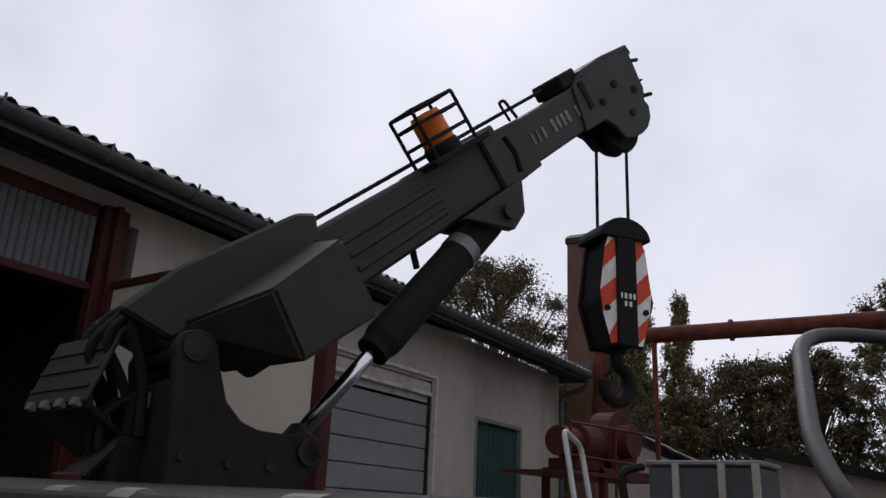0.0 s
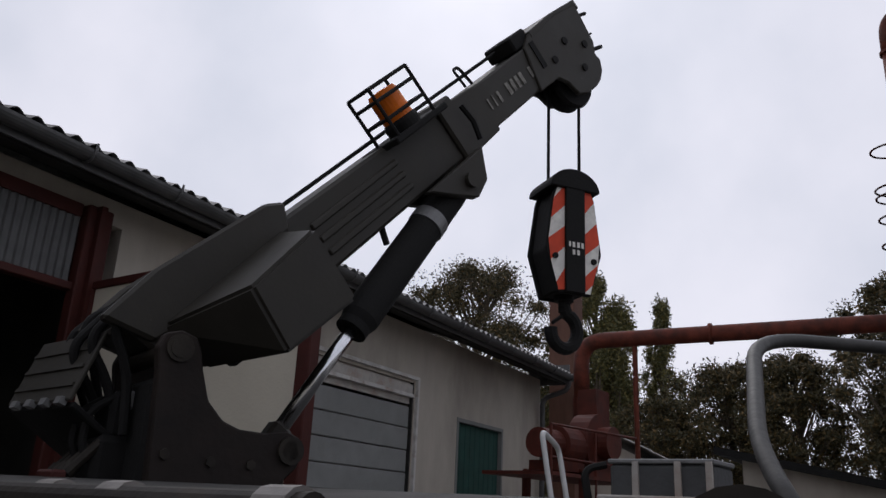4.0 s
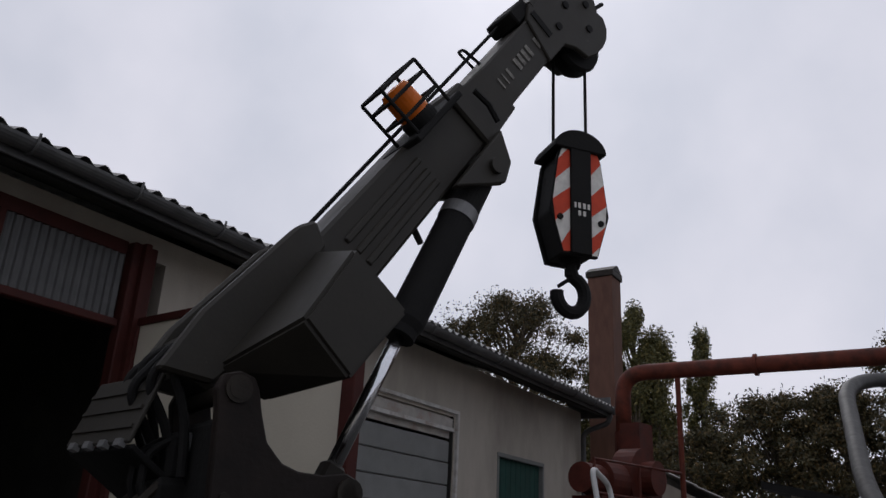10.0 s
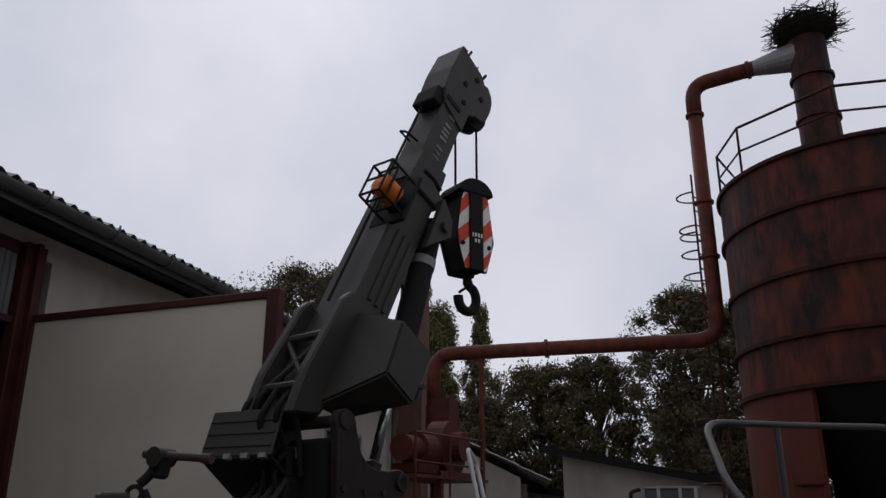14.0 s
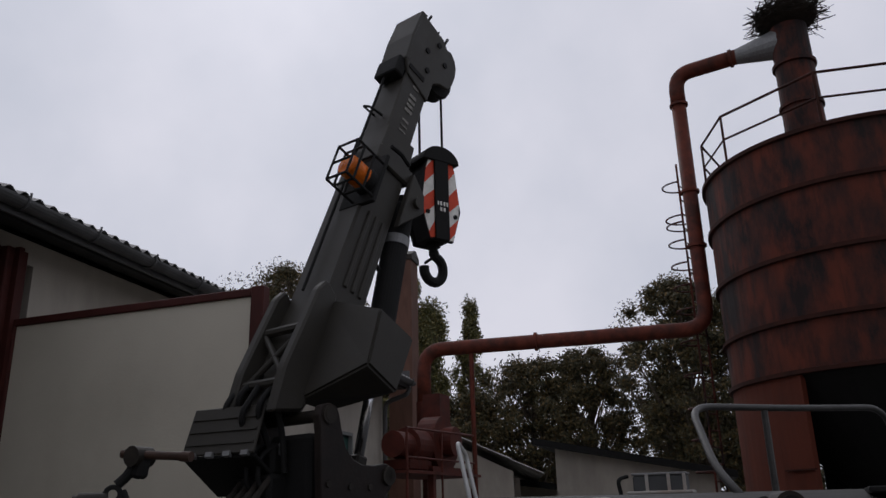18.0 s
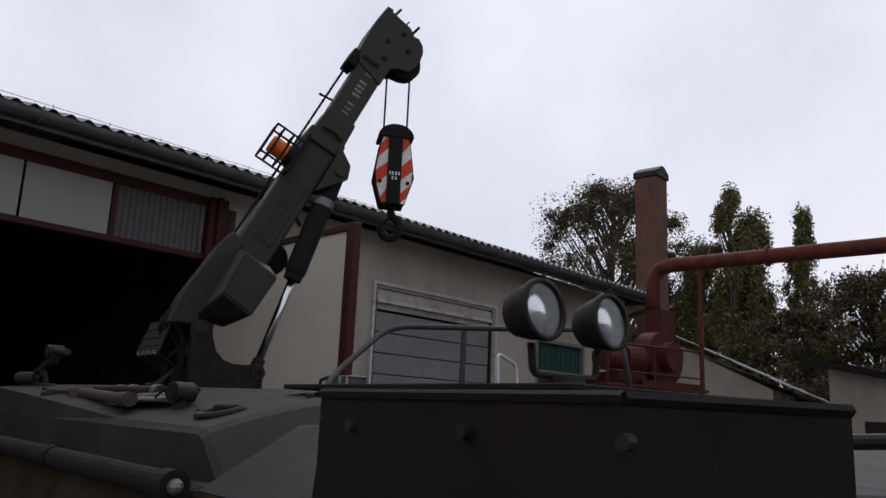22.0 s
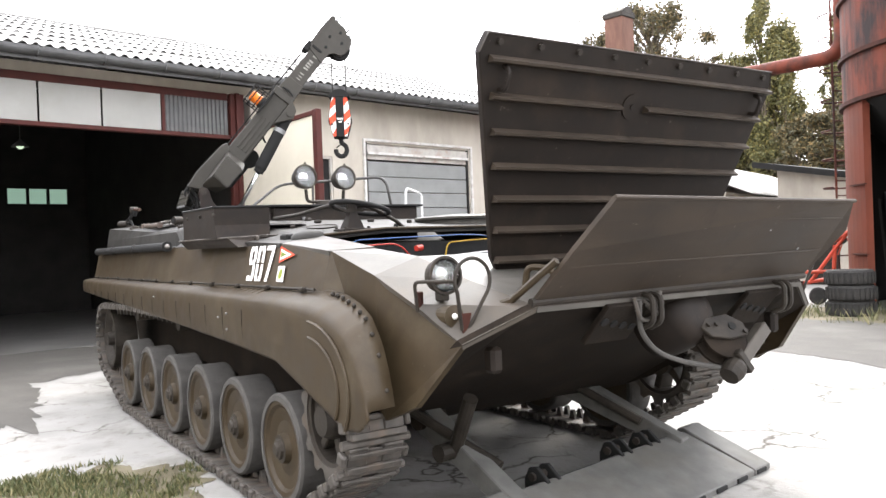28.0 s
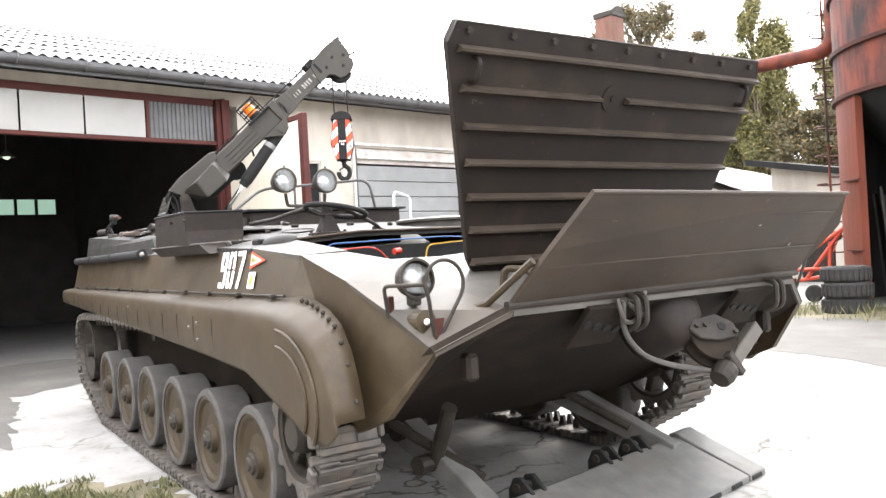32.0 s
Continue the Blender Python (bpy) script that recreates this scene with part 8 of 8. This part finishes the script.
def hook_block():
    """Block, hook and the two falls of rope; the origin is the middle of the head sheave."""
    hb = empty("hook_block", None, "black hook block with red and white stripes on two ropes", "hook block")
    zt = -ROPE
    for x in (-0.085, 0.085):
        bm = bmnew()
        b_rod(bm, (x, 0.0, 0.0), (x, 0, zt - 0.06), 0.0075, n=6)
        part("rope", bm, M_black, hb)
    # cheeks with tapered ends
    out = [(-0.075, -0.03), (0.075, -0.03), (0.11, -0.12), (0.146, -0.38), (0.085, -0.585), (-0.085, -0.585), (-0.146, -0.38), (-0.11, -0.12)]
    for y in (-0.09, 0.07):
        bm = bmnew()
        b_prism(bm, [(x, z + zt) for x, z in out], "y", y, y + 0.02, bev=0.004)
        part("cheek", bm, M_black, hb, "black steel cheek plate")

    def half(z):
        z = zt - z
        for (w0, d0), (w1, d1) in (((0.07, 0.03), (0.104, 0.12)), ((0.104, 0.12), (0.139, 0.38)), ((0.139, 0.38), (0.079, 0.585))):
            if d0 <= z <= d1:
                return w0 + (w1 - w0) * (z - d0) / (d1 - d0)
        return 0.06
    # slanting warning stripes on both flanks of each cheek
    for y in (-0.0925, 0.0925):
        for xs in (-1, 1):
            for k in range(-1, 6):
                z0 = zt - 0.07 - k * 0.1 - (0.03 if xs > 0 else 0)
                low, high = zt - 0.575, zt - 0.05
                fit_z = lambda z: max(low, min(high, z))
                zi, zo = (z0, z0 + 0.07 * xs)
                p = []
                for zz, inner in ((zi, True), (zo, False), (zo - 0.1, False), (zi - 0.1, True)):
                    zz = fit_z(zz)
                    p.append((xs * (0.05 if inner else half(zz)), zz))
                if abs(p[0][1] - p[3][1]) + abs(p[1][1] - p[2][1]) < 0.02:
                    continue
                bm = bmnew()
                bm.faces.new([bm.verts.new((px, y, pz)) for px, pz in p])
                bmesh.ops.remove_doubles(bm, verts=bm.verts, dist=0.0005)
                part("stripe", bm, M_redp if k % 2 == 0 else M_white, hb)
    for y0, y1 in ((-0.107, -0.089), (0.089, 0.107)):
        bm = bmnew()
        b_box(bm, (-0.05, y0, zt - 0.58), (0.05, y1, zt - 0.0), bev=0.003)
        part("centre_strap", bm, M_black, hb)
    bm = bmnew()
    b_lathe(bm, [(0.02, -0.05), (0.1, -0.05), (0.112, -0.03), (0.085, -0.01), (0.085, 0.01), (0.112, 0.03), (0.1, 0.05), (0.02, 0.05)], 24, Matrix.Translation((0, 0, zt - 0.22)), axis="y")
    part("block_sheave", bm, M_dark, hb)
    bm = bmnew()
    b_prism(bm, [(-0.07, zt - 0.06), (0.07, zt - 0.06), (0.1, zt - 0.14), (0.13, zt - 0.38), (0.075, zt - 0.575), (-0.075, zt - 0.575), (-0.13, zt - 0.38), (-0.1, zt - 0.14)], "y", -0.07, 0.07, bev=0.006)
    part("weight_block", bm, M_black, hb)
    bm = bmnew()
    b_prism(bm, [(0.13 * math.cos(a), zt - 0.085 + 0.1 * math.sin(a)) for a in [math.pi * i / 12 for i in range(13)]], "y", -0.111, 0.111, bev=0.004)
    part("top_guard", bm, M_black, hb)
    for x in (-0.1, 0.1):
        for y in (-0.093, 0.093):
            bm = bmnew()
            b_rod(bm, (x, y - 0.008, zt - 0.42), (x, y + 0.008, zt - 0.42), 0.014, n=10)
            part("edge_bolt", bm, M_black, hb)
    bm = bmnew()
    for k, (w, x) in enumerate(((0.012, -0.036), (0.018, -0.018), (0.018, 0.006), (0.016, 0.028))):
        b_box(bm, (x, -0.1095, zt - 0.37), (x + w * 0.7, -0.1065, zt - 0.345))
        if k in (1, 2):
            b_box(bm, (x, -0.1095, zt - 0.405), (x + w * 0.7, -0.1065, zt - 0.382))
    part("load_marking", bm, M_white, hb, "worn white load marking")
    # swivel and hook
    bm = bmnew()
    b_rod(bm, (0, 0, zt - 0.56), (0, 0, zt - 0.6), 0.045, n=16)
    b_rod(bm, (0, 0, zt - 0.59), (0, 0, zt - 0.65), 0.026, n=12)
    part("swivel", bm, M_black, hb)
    bm = bmnew()
    c = Vector((0.0, 0, zt - 0.735))
    pts = [Vector((0, 0, zt - 0.62))]
    for i in range(17):
        a = radians(78 - i * 16.5)
        pts.append(c + Vector((-0.068 * math.cos(a) * -1, 0, 0.08 * math.sin(a))))
    b_tube(bm, pts, 0.03, 10)
    part("hook", bm, M_black, hb, "forged black hook")
    bm = bmnew()
    b_rod(bm, c + Vector((-0.06, 0, 0.03)), Vector((0.0, 0, zt - 0.66)), 0.009, n=6)
    part("safety_latch", bm, M_black, hb)
    # the block itself is a little smaller than its pattern
    for ob in hb.children:
        k = 1.0 if ob.name.split(".")[0] == "rope" else 0.94
        ob.data.transform(Matrix.Translation((0, 0, zt)) @ Matrix.Diagonal((0.94, k, k, 1)) @ Matrix.Translation((0, 0, -zt)))
    return hb


hook_ob = hook_block()

# boom elevation in degrees, time by time
BOOM = [(0, 40.5), (1, 42.1), (2, 43.8), (3, 45.6), (4.5, 48.0), (6, 50.2), (7.5, 52.5), (9, 54.8), (10.5, 57.1), (12, 59.8), (13, 61.8), (14, 63.7),
        (15, 65.5), (16, 67.1), (17, 68.0), (18, 68.2), (19, 67.7), (20, 66.5), (21, 65.2), (22, 63.6), (23, 61.8), (24, 59.7), (25, 57.4), (26, 55.1),
        (27, 52.8), (28, 51.1), (29, 49.2), (30, 47.0), (31, 45.1), (32, 43.5)]


def motions():
    booms, barrels, rods, hooks = [], [], [], []
    for t, e in BOOM:
        r = Matrix.Rotation(-radians(e), 4, "Y")
        booms.append((t, r))
        top = r @ RAM1
        d = (top - ROD0).normalized()
        side = Vector((0, 1, 0))
        fwd = side.cross(d)
        q = Matrix(((fwd.x, side.x, d.x, 0), (fwd.y, side.y, d.y, 0), (fwd.z, side.z, d.z, 0), (0, 0, 0, 1)))
        barrels.append((t, Matrix.Translation(top) @ q))
        rods.append((t, Matrix.Translation(ROD0) @ q))
        tip = CRANE_M @ (r @ TIPC)
        hooks.append((t, Matrix.Translation(tip) @ Matrix.Rotation(radians(61), 4, "Z")))
    walk(boom_ob, booms)
    walk(barrel_ob, barrels)
    walk(rod_ob, rods)
    walk(hook_ob, hooks)


# ---------------------------------------------------------------- loose things on the rear deck
M_bar = mat("rusty_bar_paint", (0.07, 0.055, 0.045), 0.6, var=0.35, scale=14, stain=(0.05, 0.022, 0.014), stain_amt=0.8, stain_scale=6)


def tow_bar():
    """Two hinged steel tubes with a fork, lying along the deck's edge."""
    y0, y1 = -1.13, -0.96
    z0, z1 = deck_z(y0) + 0.022, deck_z(y1) + 0.02
    za, zc = z0, deck_z(-1.05) + 0.024
    t = empty("tow_bar", None, "folded steel tow bar lying on the deck", "tow bar")
    bm = bmnew()
    b_rod(bm, (-2.4, -1.06, zc), (-1.6, y0, za), 0.021, n=16)
    part("near_tube", bm, M_bar, t, "scuffed steel tube")
    bm = bmnew()
    b_rod(bm, (-1.64, y0 + 0.003, za), (-1.53, y0 - 0.006, za), 0.026, n=16)
    part("end_sleeve", bm, M_bar, t)
    bm = bmnew()
    b_rod(bm, (-2.62, y1 - 0.02, z1), (-1.72, y1, z1), 0.02, n=16)
    part("far_tube", bm, M_dark, t)
    for x in (-2.2, -1.78, -2.05):
        bm = bmnew()
        b_rod(bm, (x, y1, z1), (x + 0.045, y1, z1), 0.025, n=14)
        part("collar", bm, M_steel, t)
    bm = bmnew()
    b_box(bm, (-2.46, -1.095, zc - 0.022), (-2.34, -0.98, zc + 0.018), bev=0.008)
    part("hinge", bm, M_dark, t)
    bm = bmnew()
    b_box(bm, (-2.42, -1.1, zc - 0.03), (-2.33, -1.02, zc + 0.026), bev=0.01)
    part("knuckle", bm, M_bar, t)
    bm = bmnew()
    b_prism(bm, [(-2.44, -1.07), (-2.56, -1.09), (-2.6, -1.15), (-2.63, -1.14), (-2.64, -1.07), (-2.6, -1.0), (-2.44, -1.01)], "z", zc - 0.02, zc + 0.01, bev=0.004)
    part("fork", bm, M_dark, t)
    bm = bmnew()
    b_box(bm, (-2.61, -1.165, zc - 0.07), (-2.585, -1.13, zc + 0.0), bev=0.005)
    part("fork_tip", bm, M_dark, t)
    for x, y in ((-2.4, -1.03), (-2.52, -1.04)):
        bm = bmnew()
        b_rod(bm, (x, y, zc - 0.03), (x, y, zc + 0.034), 0.012, n=8)
        part("pin", bm, M_steel, t)


tow_bar()


def slotted_plate():
    m = Matrix.Translation((-1.57, -1.02, deck_z(-1.02) + 0.012)) @ Matrix.Rotation(radians(14), 4, "X") @ Matrix.Rotation(radians(8), 4, "Z")
    p = empty("slotted_plate", m, "bare steel slotted plate lying on the deck", "steel plate")
    bm = bmnew()
    b_prism(bm, [(-0.26, -0.07), (0.12, -0.08), (0.2, -0.03), (0.19, 0.05), (-0.26, 0.06)], "z", -0.006, 0.004, bev=0.002)
    part("plate", bm, M_blade, p)
    for x in (-0.2, -0.08, 0.04):
        bm = bmnew()
        b_box(bm, (x, -0.015, 0.0045), (x + 0.07, 0.015, 0.006))
        part("slot", bm, M_black, p)
    bm = bmnew()
    b_tube(bm, smooth_path([(0.12, -0.08, 0.008), (0.16, -0.06, 0.035), (0.21, 0.0, 0.03), (0.19, 0.05, 0.006)], 0.03), 0.004, 6)
    part("wire", bm, M_black, p)


slotted_plate()


def hand_pump():
    """Lever fitting with a brown grip and a short roller at the deck's rear corner."""
    h = empty("lever_fitting", None, "dark lever fitting with a brown grip on the rear deck", "lever fitting")
    z = deck_z(-1.0, -3.35)
    bm = bmnew()
    b_rod(bm, (-3.44, -1.08, z + 0.034), (-3.375, -1.02, z + 0.034), 0.034, n=20)
    b_rod(bm, (-3.452, -1.091, z + 0.034), (-3.44, -1.08, z + 0.034), 0.027, n=20)
    part("roller", bm, M_dark, h)
    bm = bmnew()
    b_box(bm, (-3.39, -1.03, z - 0.012), (-3.27, -0.94, z + 0.012), bev=0.006)
    part("base", bm, M_dark, h)
    bm = bmnew()
    b_lathe(bm, [(0.016, -0.013), (0.029, -0.013), (0.032, 0.0), (0.029, 0.013), (0.016, 0.013), (0.016, -0.013)], 20, Matrix.Translation((-3.365, -1.01, z + 0.06)) @ Matrix.Rotation(radians(40), 4, "Z"), axis="y")
    part("ring", bm, M_black, h)
    bm = bmnew()
    b_tube(bm, smooth_path([(-3.36, -1.0, z + 0.09), (-3.335, -0.98, z + 0.12), (-3.32, -0.965, z + 0.17)], 0.03), 0.017, 10)
    b_rod(bm, (-3.31, -0.98, z + 0.005), (-3.345, -0.99, z + 0.07), 0.014, n=10)
    part("stem", bm, M_black, h)
    bm = bmnew()
    b_prism(bm, [(-3.345, z + 0.115), (-3.285, z + 0.105), (-3.275, z + 0.16), (-3.285, z + 0.2), (-3.33, z + 0.2), (-3.35, z + 0.18)], "y", -0.985, -0.935, bev=0.012)
    part("head", bm, M_black, h)
    bm = bmnew()
    b_rod(bm, (-3.31, -1.0, z + 0.18), (-3.31, -0.92, z + 0.18), 0.034, n=20)
    part("drum", bm, M_dark, h)
    bm = bmnew()
    b_rod(bm, (-3.38, -0.97, z + 0.192), (-3.12, -0.95, z + 0.172), 0.014, n=14)
    b_rod(bm, (-3.14, -0.951, z + 0.173), (-3.1, -0.949, z + 0.17), 0.0165, n=14)
    part("grip", bm, mat("worn_brown_grip", (0.05, 0.028, 0.02), 0.6, var=0.25, scale=20), h, "worn brown tube grip")


hand_pump()


M_case = mat("grey_case_paint", (0.075, 0.077, 0.078), 0.5, var=0.2, scale=12, stain=(0.04, 0.04, 0.04), stain_amt=0.6, stain_scale=6)


def small_case():
    z = deck_z(-0.2, -1.75)
    c = empty("small_case", Matrix.Translation((-1.76, -0.12, z)) @ Matrix.Rotation(radians(3), 4, "Z") @ Matrix.Scale(0.88, 4), "small grey case with pale metal edges on the deck", "case")
    bm = bmnew()
    b_box(bm, (-0.1, -0.06, 0.0), (0.1, 0.06, 0.07), bev=0.006)
    part("body", bm, M_case, c)
    bm = bmnew()
    b_box(bm, (-0.122, -0.075, 0.0), (0.122, 0.075, 0.012), bev=0.003)
    part("base_tray", bm, M_frame, c, "pale metal tray edge")
    bm = bmnew()
    b_box(bm, (-0.103, -0.063, 0.07), (0.103, 0.063, 0.079), bev=0.002)
    part("lid", bm, M_galv, c)
    for x in (-0.052, 0.03, 0.088):
        bm = bmnew()
        b_box(bm, (x, -0.066, 0.012), (x + 0.012, -0.059, 0.074))
        part("band", bm, M_frame, c, "pale metal band")
    bm = bmnew()
    b_tube(bm, smooth_path([(-0.15, -0.05, 0.0), (-0.16, -0.05, 0.06), (-0.125, -0.02, 0.07)], 0.03), 0.008, 6)
    part("wire_handle", bm, M_black, c)


small_case()

for hx in (-2.6, -2.45):
    bm = bmnew()
    b_tube(bm, smooth_path([(hx, 1.0, 1.6), (hx, 1.0, 1.68), (hx + 0.015, 1.0, 1.7), (hx + 0.05, 1.0, 1.69)], 0.03), 0.009, 7)
    part("lashing_hook", bm, M_dark, VEH)

bm = bmnew()
b_box(bm, (-3.22, -0.5, deck_z(-0.45, -3.2) - 0.01), (-3.14, -0.46, deck_z(-0.45, -3.2) + 0.016), bev=0.006)
part("red_lug", bm, M_redfr, VEH, "small red hinge lug")
# hoses along the control box
for dz, zy in ((0.0, -0.745), (0.035, -0.75), (0.085, -0.742)):
    bm = bmnew()
    b_tube(bm, smooth_path([(-0.68, zy, 1.53 + dz), (-0.4, zy - 0.015, 1.525 + dz), (-0.1, zy - 0.01, 1.515 + dz * 0.8), (0.12, zy, 1.52 + dz * 0.7)], 0.1), 0.011, 8)
    part("control_hose", bm, M_dark, VEH)
bm = bmnew()
b_box(bm, (-0.21, -0.742, 1.45), (0.06, -0.728, 1.645), bev=0.003)
cp = part("cover_plate", bm, M_hatch, VEH, "dark brown bolted cover plate")
for z in (1.5, 1.62):
    bm = bmnew()
    b_rod(bm, (-0.17, -0.75, z), (-0.17, -0.741, z), 0.008, n=8)
    part("bolt", bm, M_galv, cp)


def hand_trolley():
    """Tall tubular trolley standing on the yard beyond the vehicle."""
    up = Vector((-0.33, 0.19, 0.92)).normalized()
    wide = Vector((math.cos(radians(105)), math.sin(radians(105)), 0))
    wide = (wide - up * wide.dot(up)).normalized()
    back = up.cross(wide)
    m = Matrix(((wide.x, back.x, up.x, -3.06), (wide.y, back.y, up.y, 2.43), (wide.z, back.z, up.z, 0.02), (0, 0, 0, 1)))
    t = empty("hand_trolley", m, "tall leaning hand trolley of pale bent tube", "trolley")
    bm = bmnew()
    b_tube(bm, smooth_path([(-0.17, 0.1, 0.1), (-0.15, 0.0, 2.29), (0.15, 0.0, 2.29), (0.17, 0.1, 0.1)], 0.07, 6), 0.017, 10)
    part("frame", bm, mat("pale_tube_paint", (0.45, 0.45, 0.44), 0.4, 0.2, var=0.1), t, smooth=True)
    for z in (0.5, 0.95, 1.4):
        bm = bmnew()
        b_rod(bm, (-0.13, 0.09, z), (0.13, 0.09, z), 0.013, n=8)
        part("cross_bar", bm, M_galv, t)
    bm = bmnew()
    b_box(bm, (-0.2, -0.2, 0.02), (0.2, 0.1, 0.035))
    part("toe_plate", bm, M_galv, t)
    for x in (-0.19, 0.19):
        bm = bmnew()
        b_lathe(bm, [(0.02, -0.025), (0.1, -0.025), (0.11, -0.01), (0.11, 0.01), (0.1, 0.025), (0.02, 0.025)], 20, Matrix.Translation((x, 0.16, 0.11)), axis="x")
        part("wheel", bm, M_black, t)


hand_trolley()


# ---------------------------------------------------------------- round the silo's foot
TREAD = []


def tyre(x, y, z, r=0.36, tilt=0.0):
    m = smooth_m(x, y, z, tilt)
    bm = bmnew()
    b_lathe(bm, [(0.19, 0.02), (0.24, 0.0), (0.33, 0.0), (r, 0.04), (r + 0.005, 0.12), (r, 0.2), (0.33, 0.24), (0.24, 0.24), (0.19, 0.22), (0.21, 0.12), (0.19, 0.02)], 32)
    t = part("worn_tyre", bm, M_tyre, m=m)
    tagged(t, "worn black tyre on a stack by the silo", "tyre", group="stacked tyres")
    for k in range(28):
        q = Matrix.Rotation(2 * math.pi * k / 28, 4, "Z")
        if not TREAD:
            bm = bmnew()
            b_box(bm, (r - 0.01, -0.018, 0.03), (r + 0.018, 0.018, 0.21))
            TREAD.append(part("tread_block", bm, M_tyre, t, m=q))
        else:
            again(TREAD[0], t, q)


def smooth_m(x, y, z, tilt):
    return Matrix.Translation((x, y, z)) @ Matrix.Rotation(tilt, 4, "X")


M_tyre = mat("old_tyre_rubber", (0.02, 0.019, 0.018), 0.8, var=0.3, scale=12, stain=(0.05, 0.046, 0.04), stain_amt=0.5, stain_scale=5)
tyre(-1.46, 9.54, 0.0)
tyre(-1.44, 9.53, 0.245)
tyre(-1.48, 9.56, 0.49)


def red_implement():
    m = Matrix.Translation((-3.2, 11.0, 0)) @ Matrix.Rotation(radians(25), 4, "Z")
    o = empty("hay_rake", m, "red wheeled farm implement with tine arms", "farm implement")
    red = mat("faded_red_machine_paint", (0.4, 0.055, 0.03), 0.55, var=0.2, scale=8, stain=(0.15, 0.05, 0.03), stain_amt=0.6, stain_scale=4)
    for a, b in (((-0.5, 0, 0.45), (0.8, 0.1, 1.35)), ((-0.6, 0.1, 0.3), (0.6, 0.1, 0.5)), ((0.1, 0.1, 0.4), (0.75, 0.1, 1.3)), ((-0.2, -0.1, 0.6), (0.9, 0.2, 0.62)), ((0.5, 0.1, 0.3), (0.55, 0.1, 1.1))):
        bm = bmnew()
        b_rod(bm, a, b, 0.035, n=8)
        part("frame_bar", bm, red, o)
    for x, y, r in ((-0.35, -0.15, 0.16), (0.25, 0.0, 0.16), (0.6, 0.35, 0.16)):
        bm = bmnew()
        b_lathe(bm, [(0.04, -0.05), (r - 0.03, -0.05), (r, -0.02), (r, 0.02), (r - 0.03, 0.05), (0.04, 0.05)], 22, Matrix.Translation((x, y, r)), axis="y")
        part("wheel", bm, M_tyre, o)
    for k in range(5):
        bm = bmnew()
        b_rod(bm, (0.7, 0.15, 1.2), (0.7 + 0.35 * math.cos(k * 1.1), 0.15, 1.2 + 0.3 * math.sin(k * 1.1)), 0.014, n=6)
        part("tine_arm", bm, red, o)
    bm = bmnew()
    b_rod(bm, (0.66, 0.1, 1.2), (0.66, 0.24, 1.2), 0.09, n=14)
    part("hub", bm, M_dark, o)


red_implement()

blob_patch("soil_by_silo", -1.6, 9.4, 2.0, 1.3, M_soil, "grassy soil strip by the silo's foot", 4)
grass_stuff("grass_by_silo", -1.4, 9.4, 1.9, 1.2, 2600, 5, h=0.2, label="green weeds and grass by the tyres")
blob_patch("soil_by_track", 0.6, -2.05, 0.6, 0.62, M_soil, "patch of soil beside the track", 8, rough=0.5)
grass_stuff("grass_by_track", 0.6, -2.1, 0.66, 0.72, 15000, 9, h=0.045)
M_damp = mat("damp_dirty_concrete", (0.075, 0.07, 0.063), 0.75, var=0.2, scale=3, stain=(0.13, 0.122, 0.11), stain_amt=0.5, stain_scale=0.9, edge=0.5, bump=0.3)
blob_patch("damp_patch", -6.4, -1.6, 1.7, 2.9, M_damp, "dark damp dirt before the gateway", 12)
blob_patch("dirt_streak", -3.4, -2.4, 1.6, 0.5, M_damp, "brown dirt streak on the concrete", 14)
blob_patch("dirt_by_silo", 0.4, 7.2, 5.0, 1.9, M_damp, "dark damp strip by the silo", 16)


# ---------------------------------------------------------------- motion
motions()
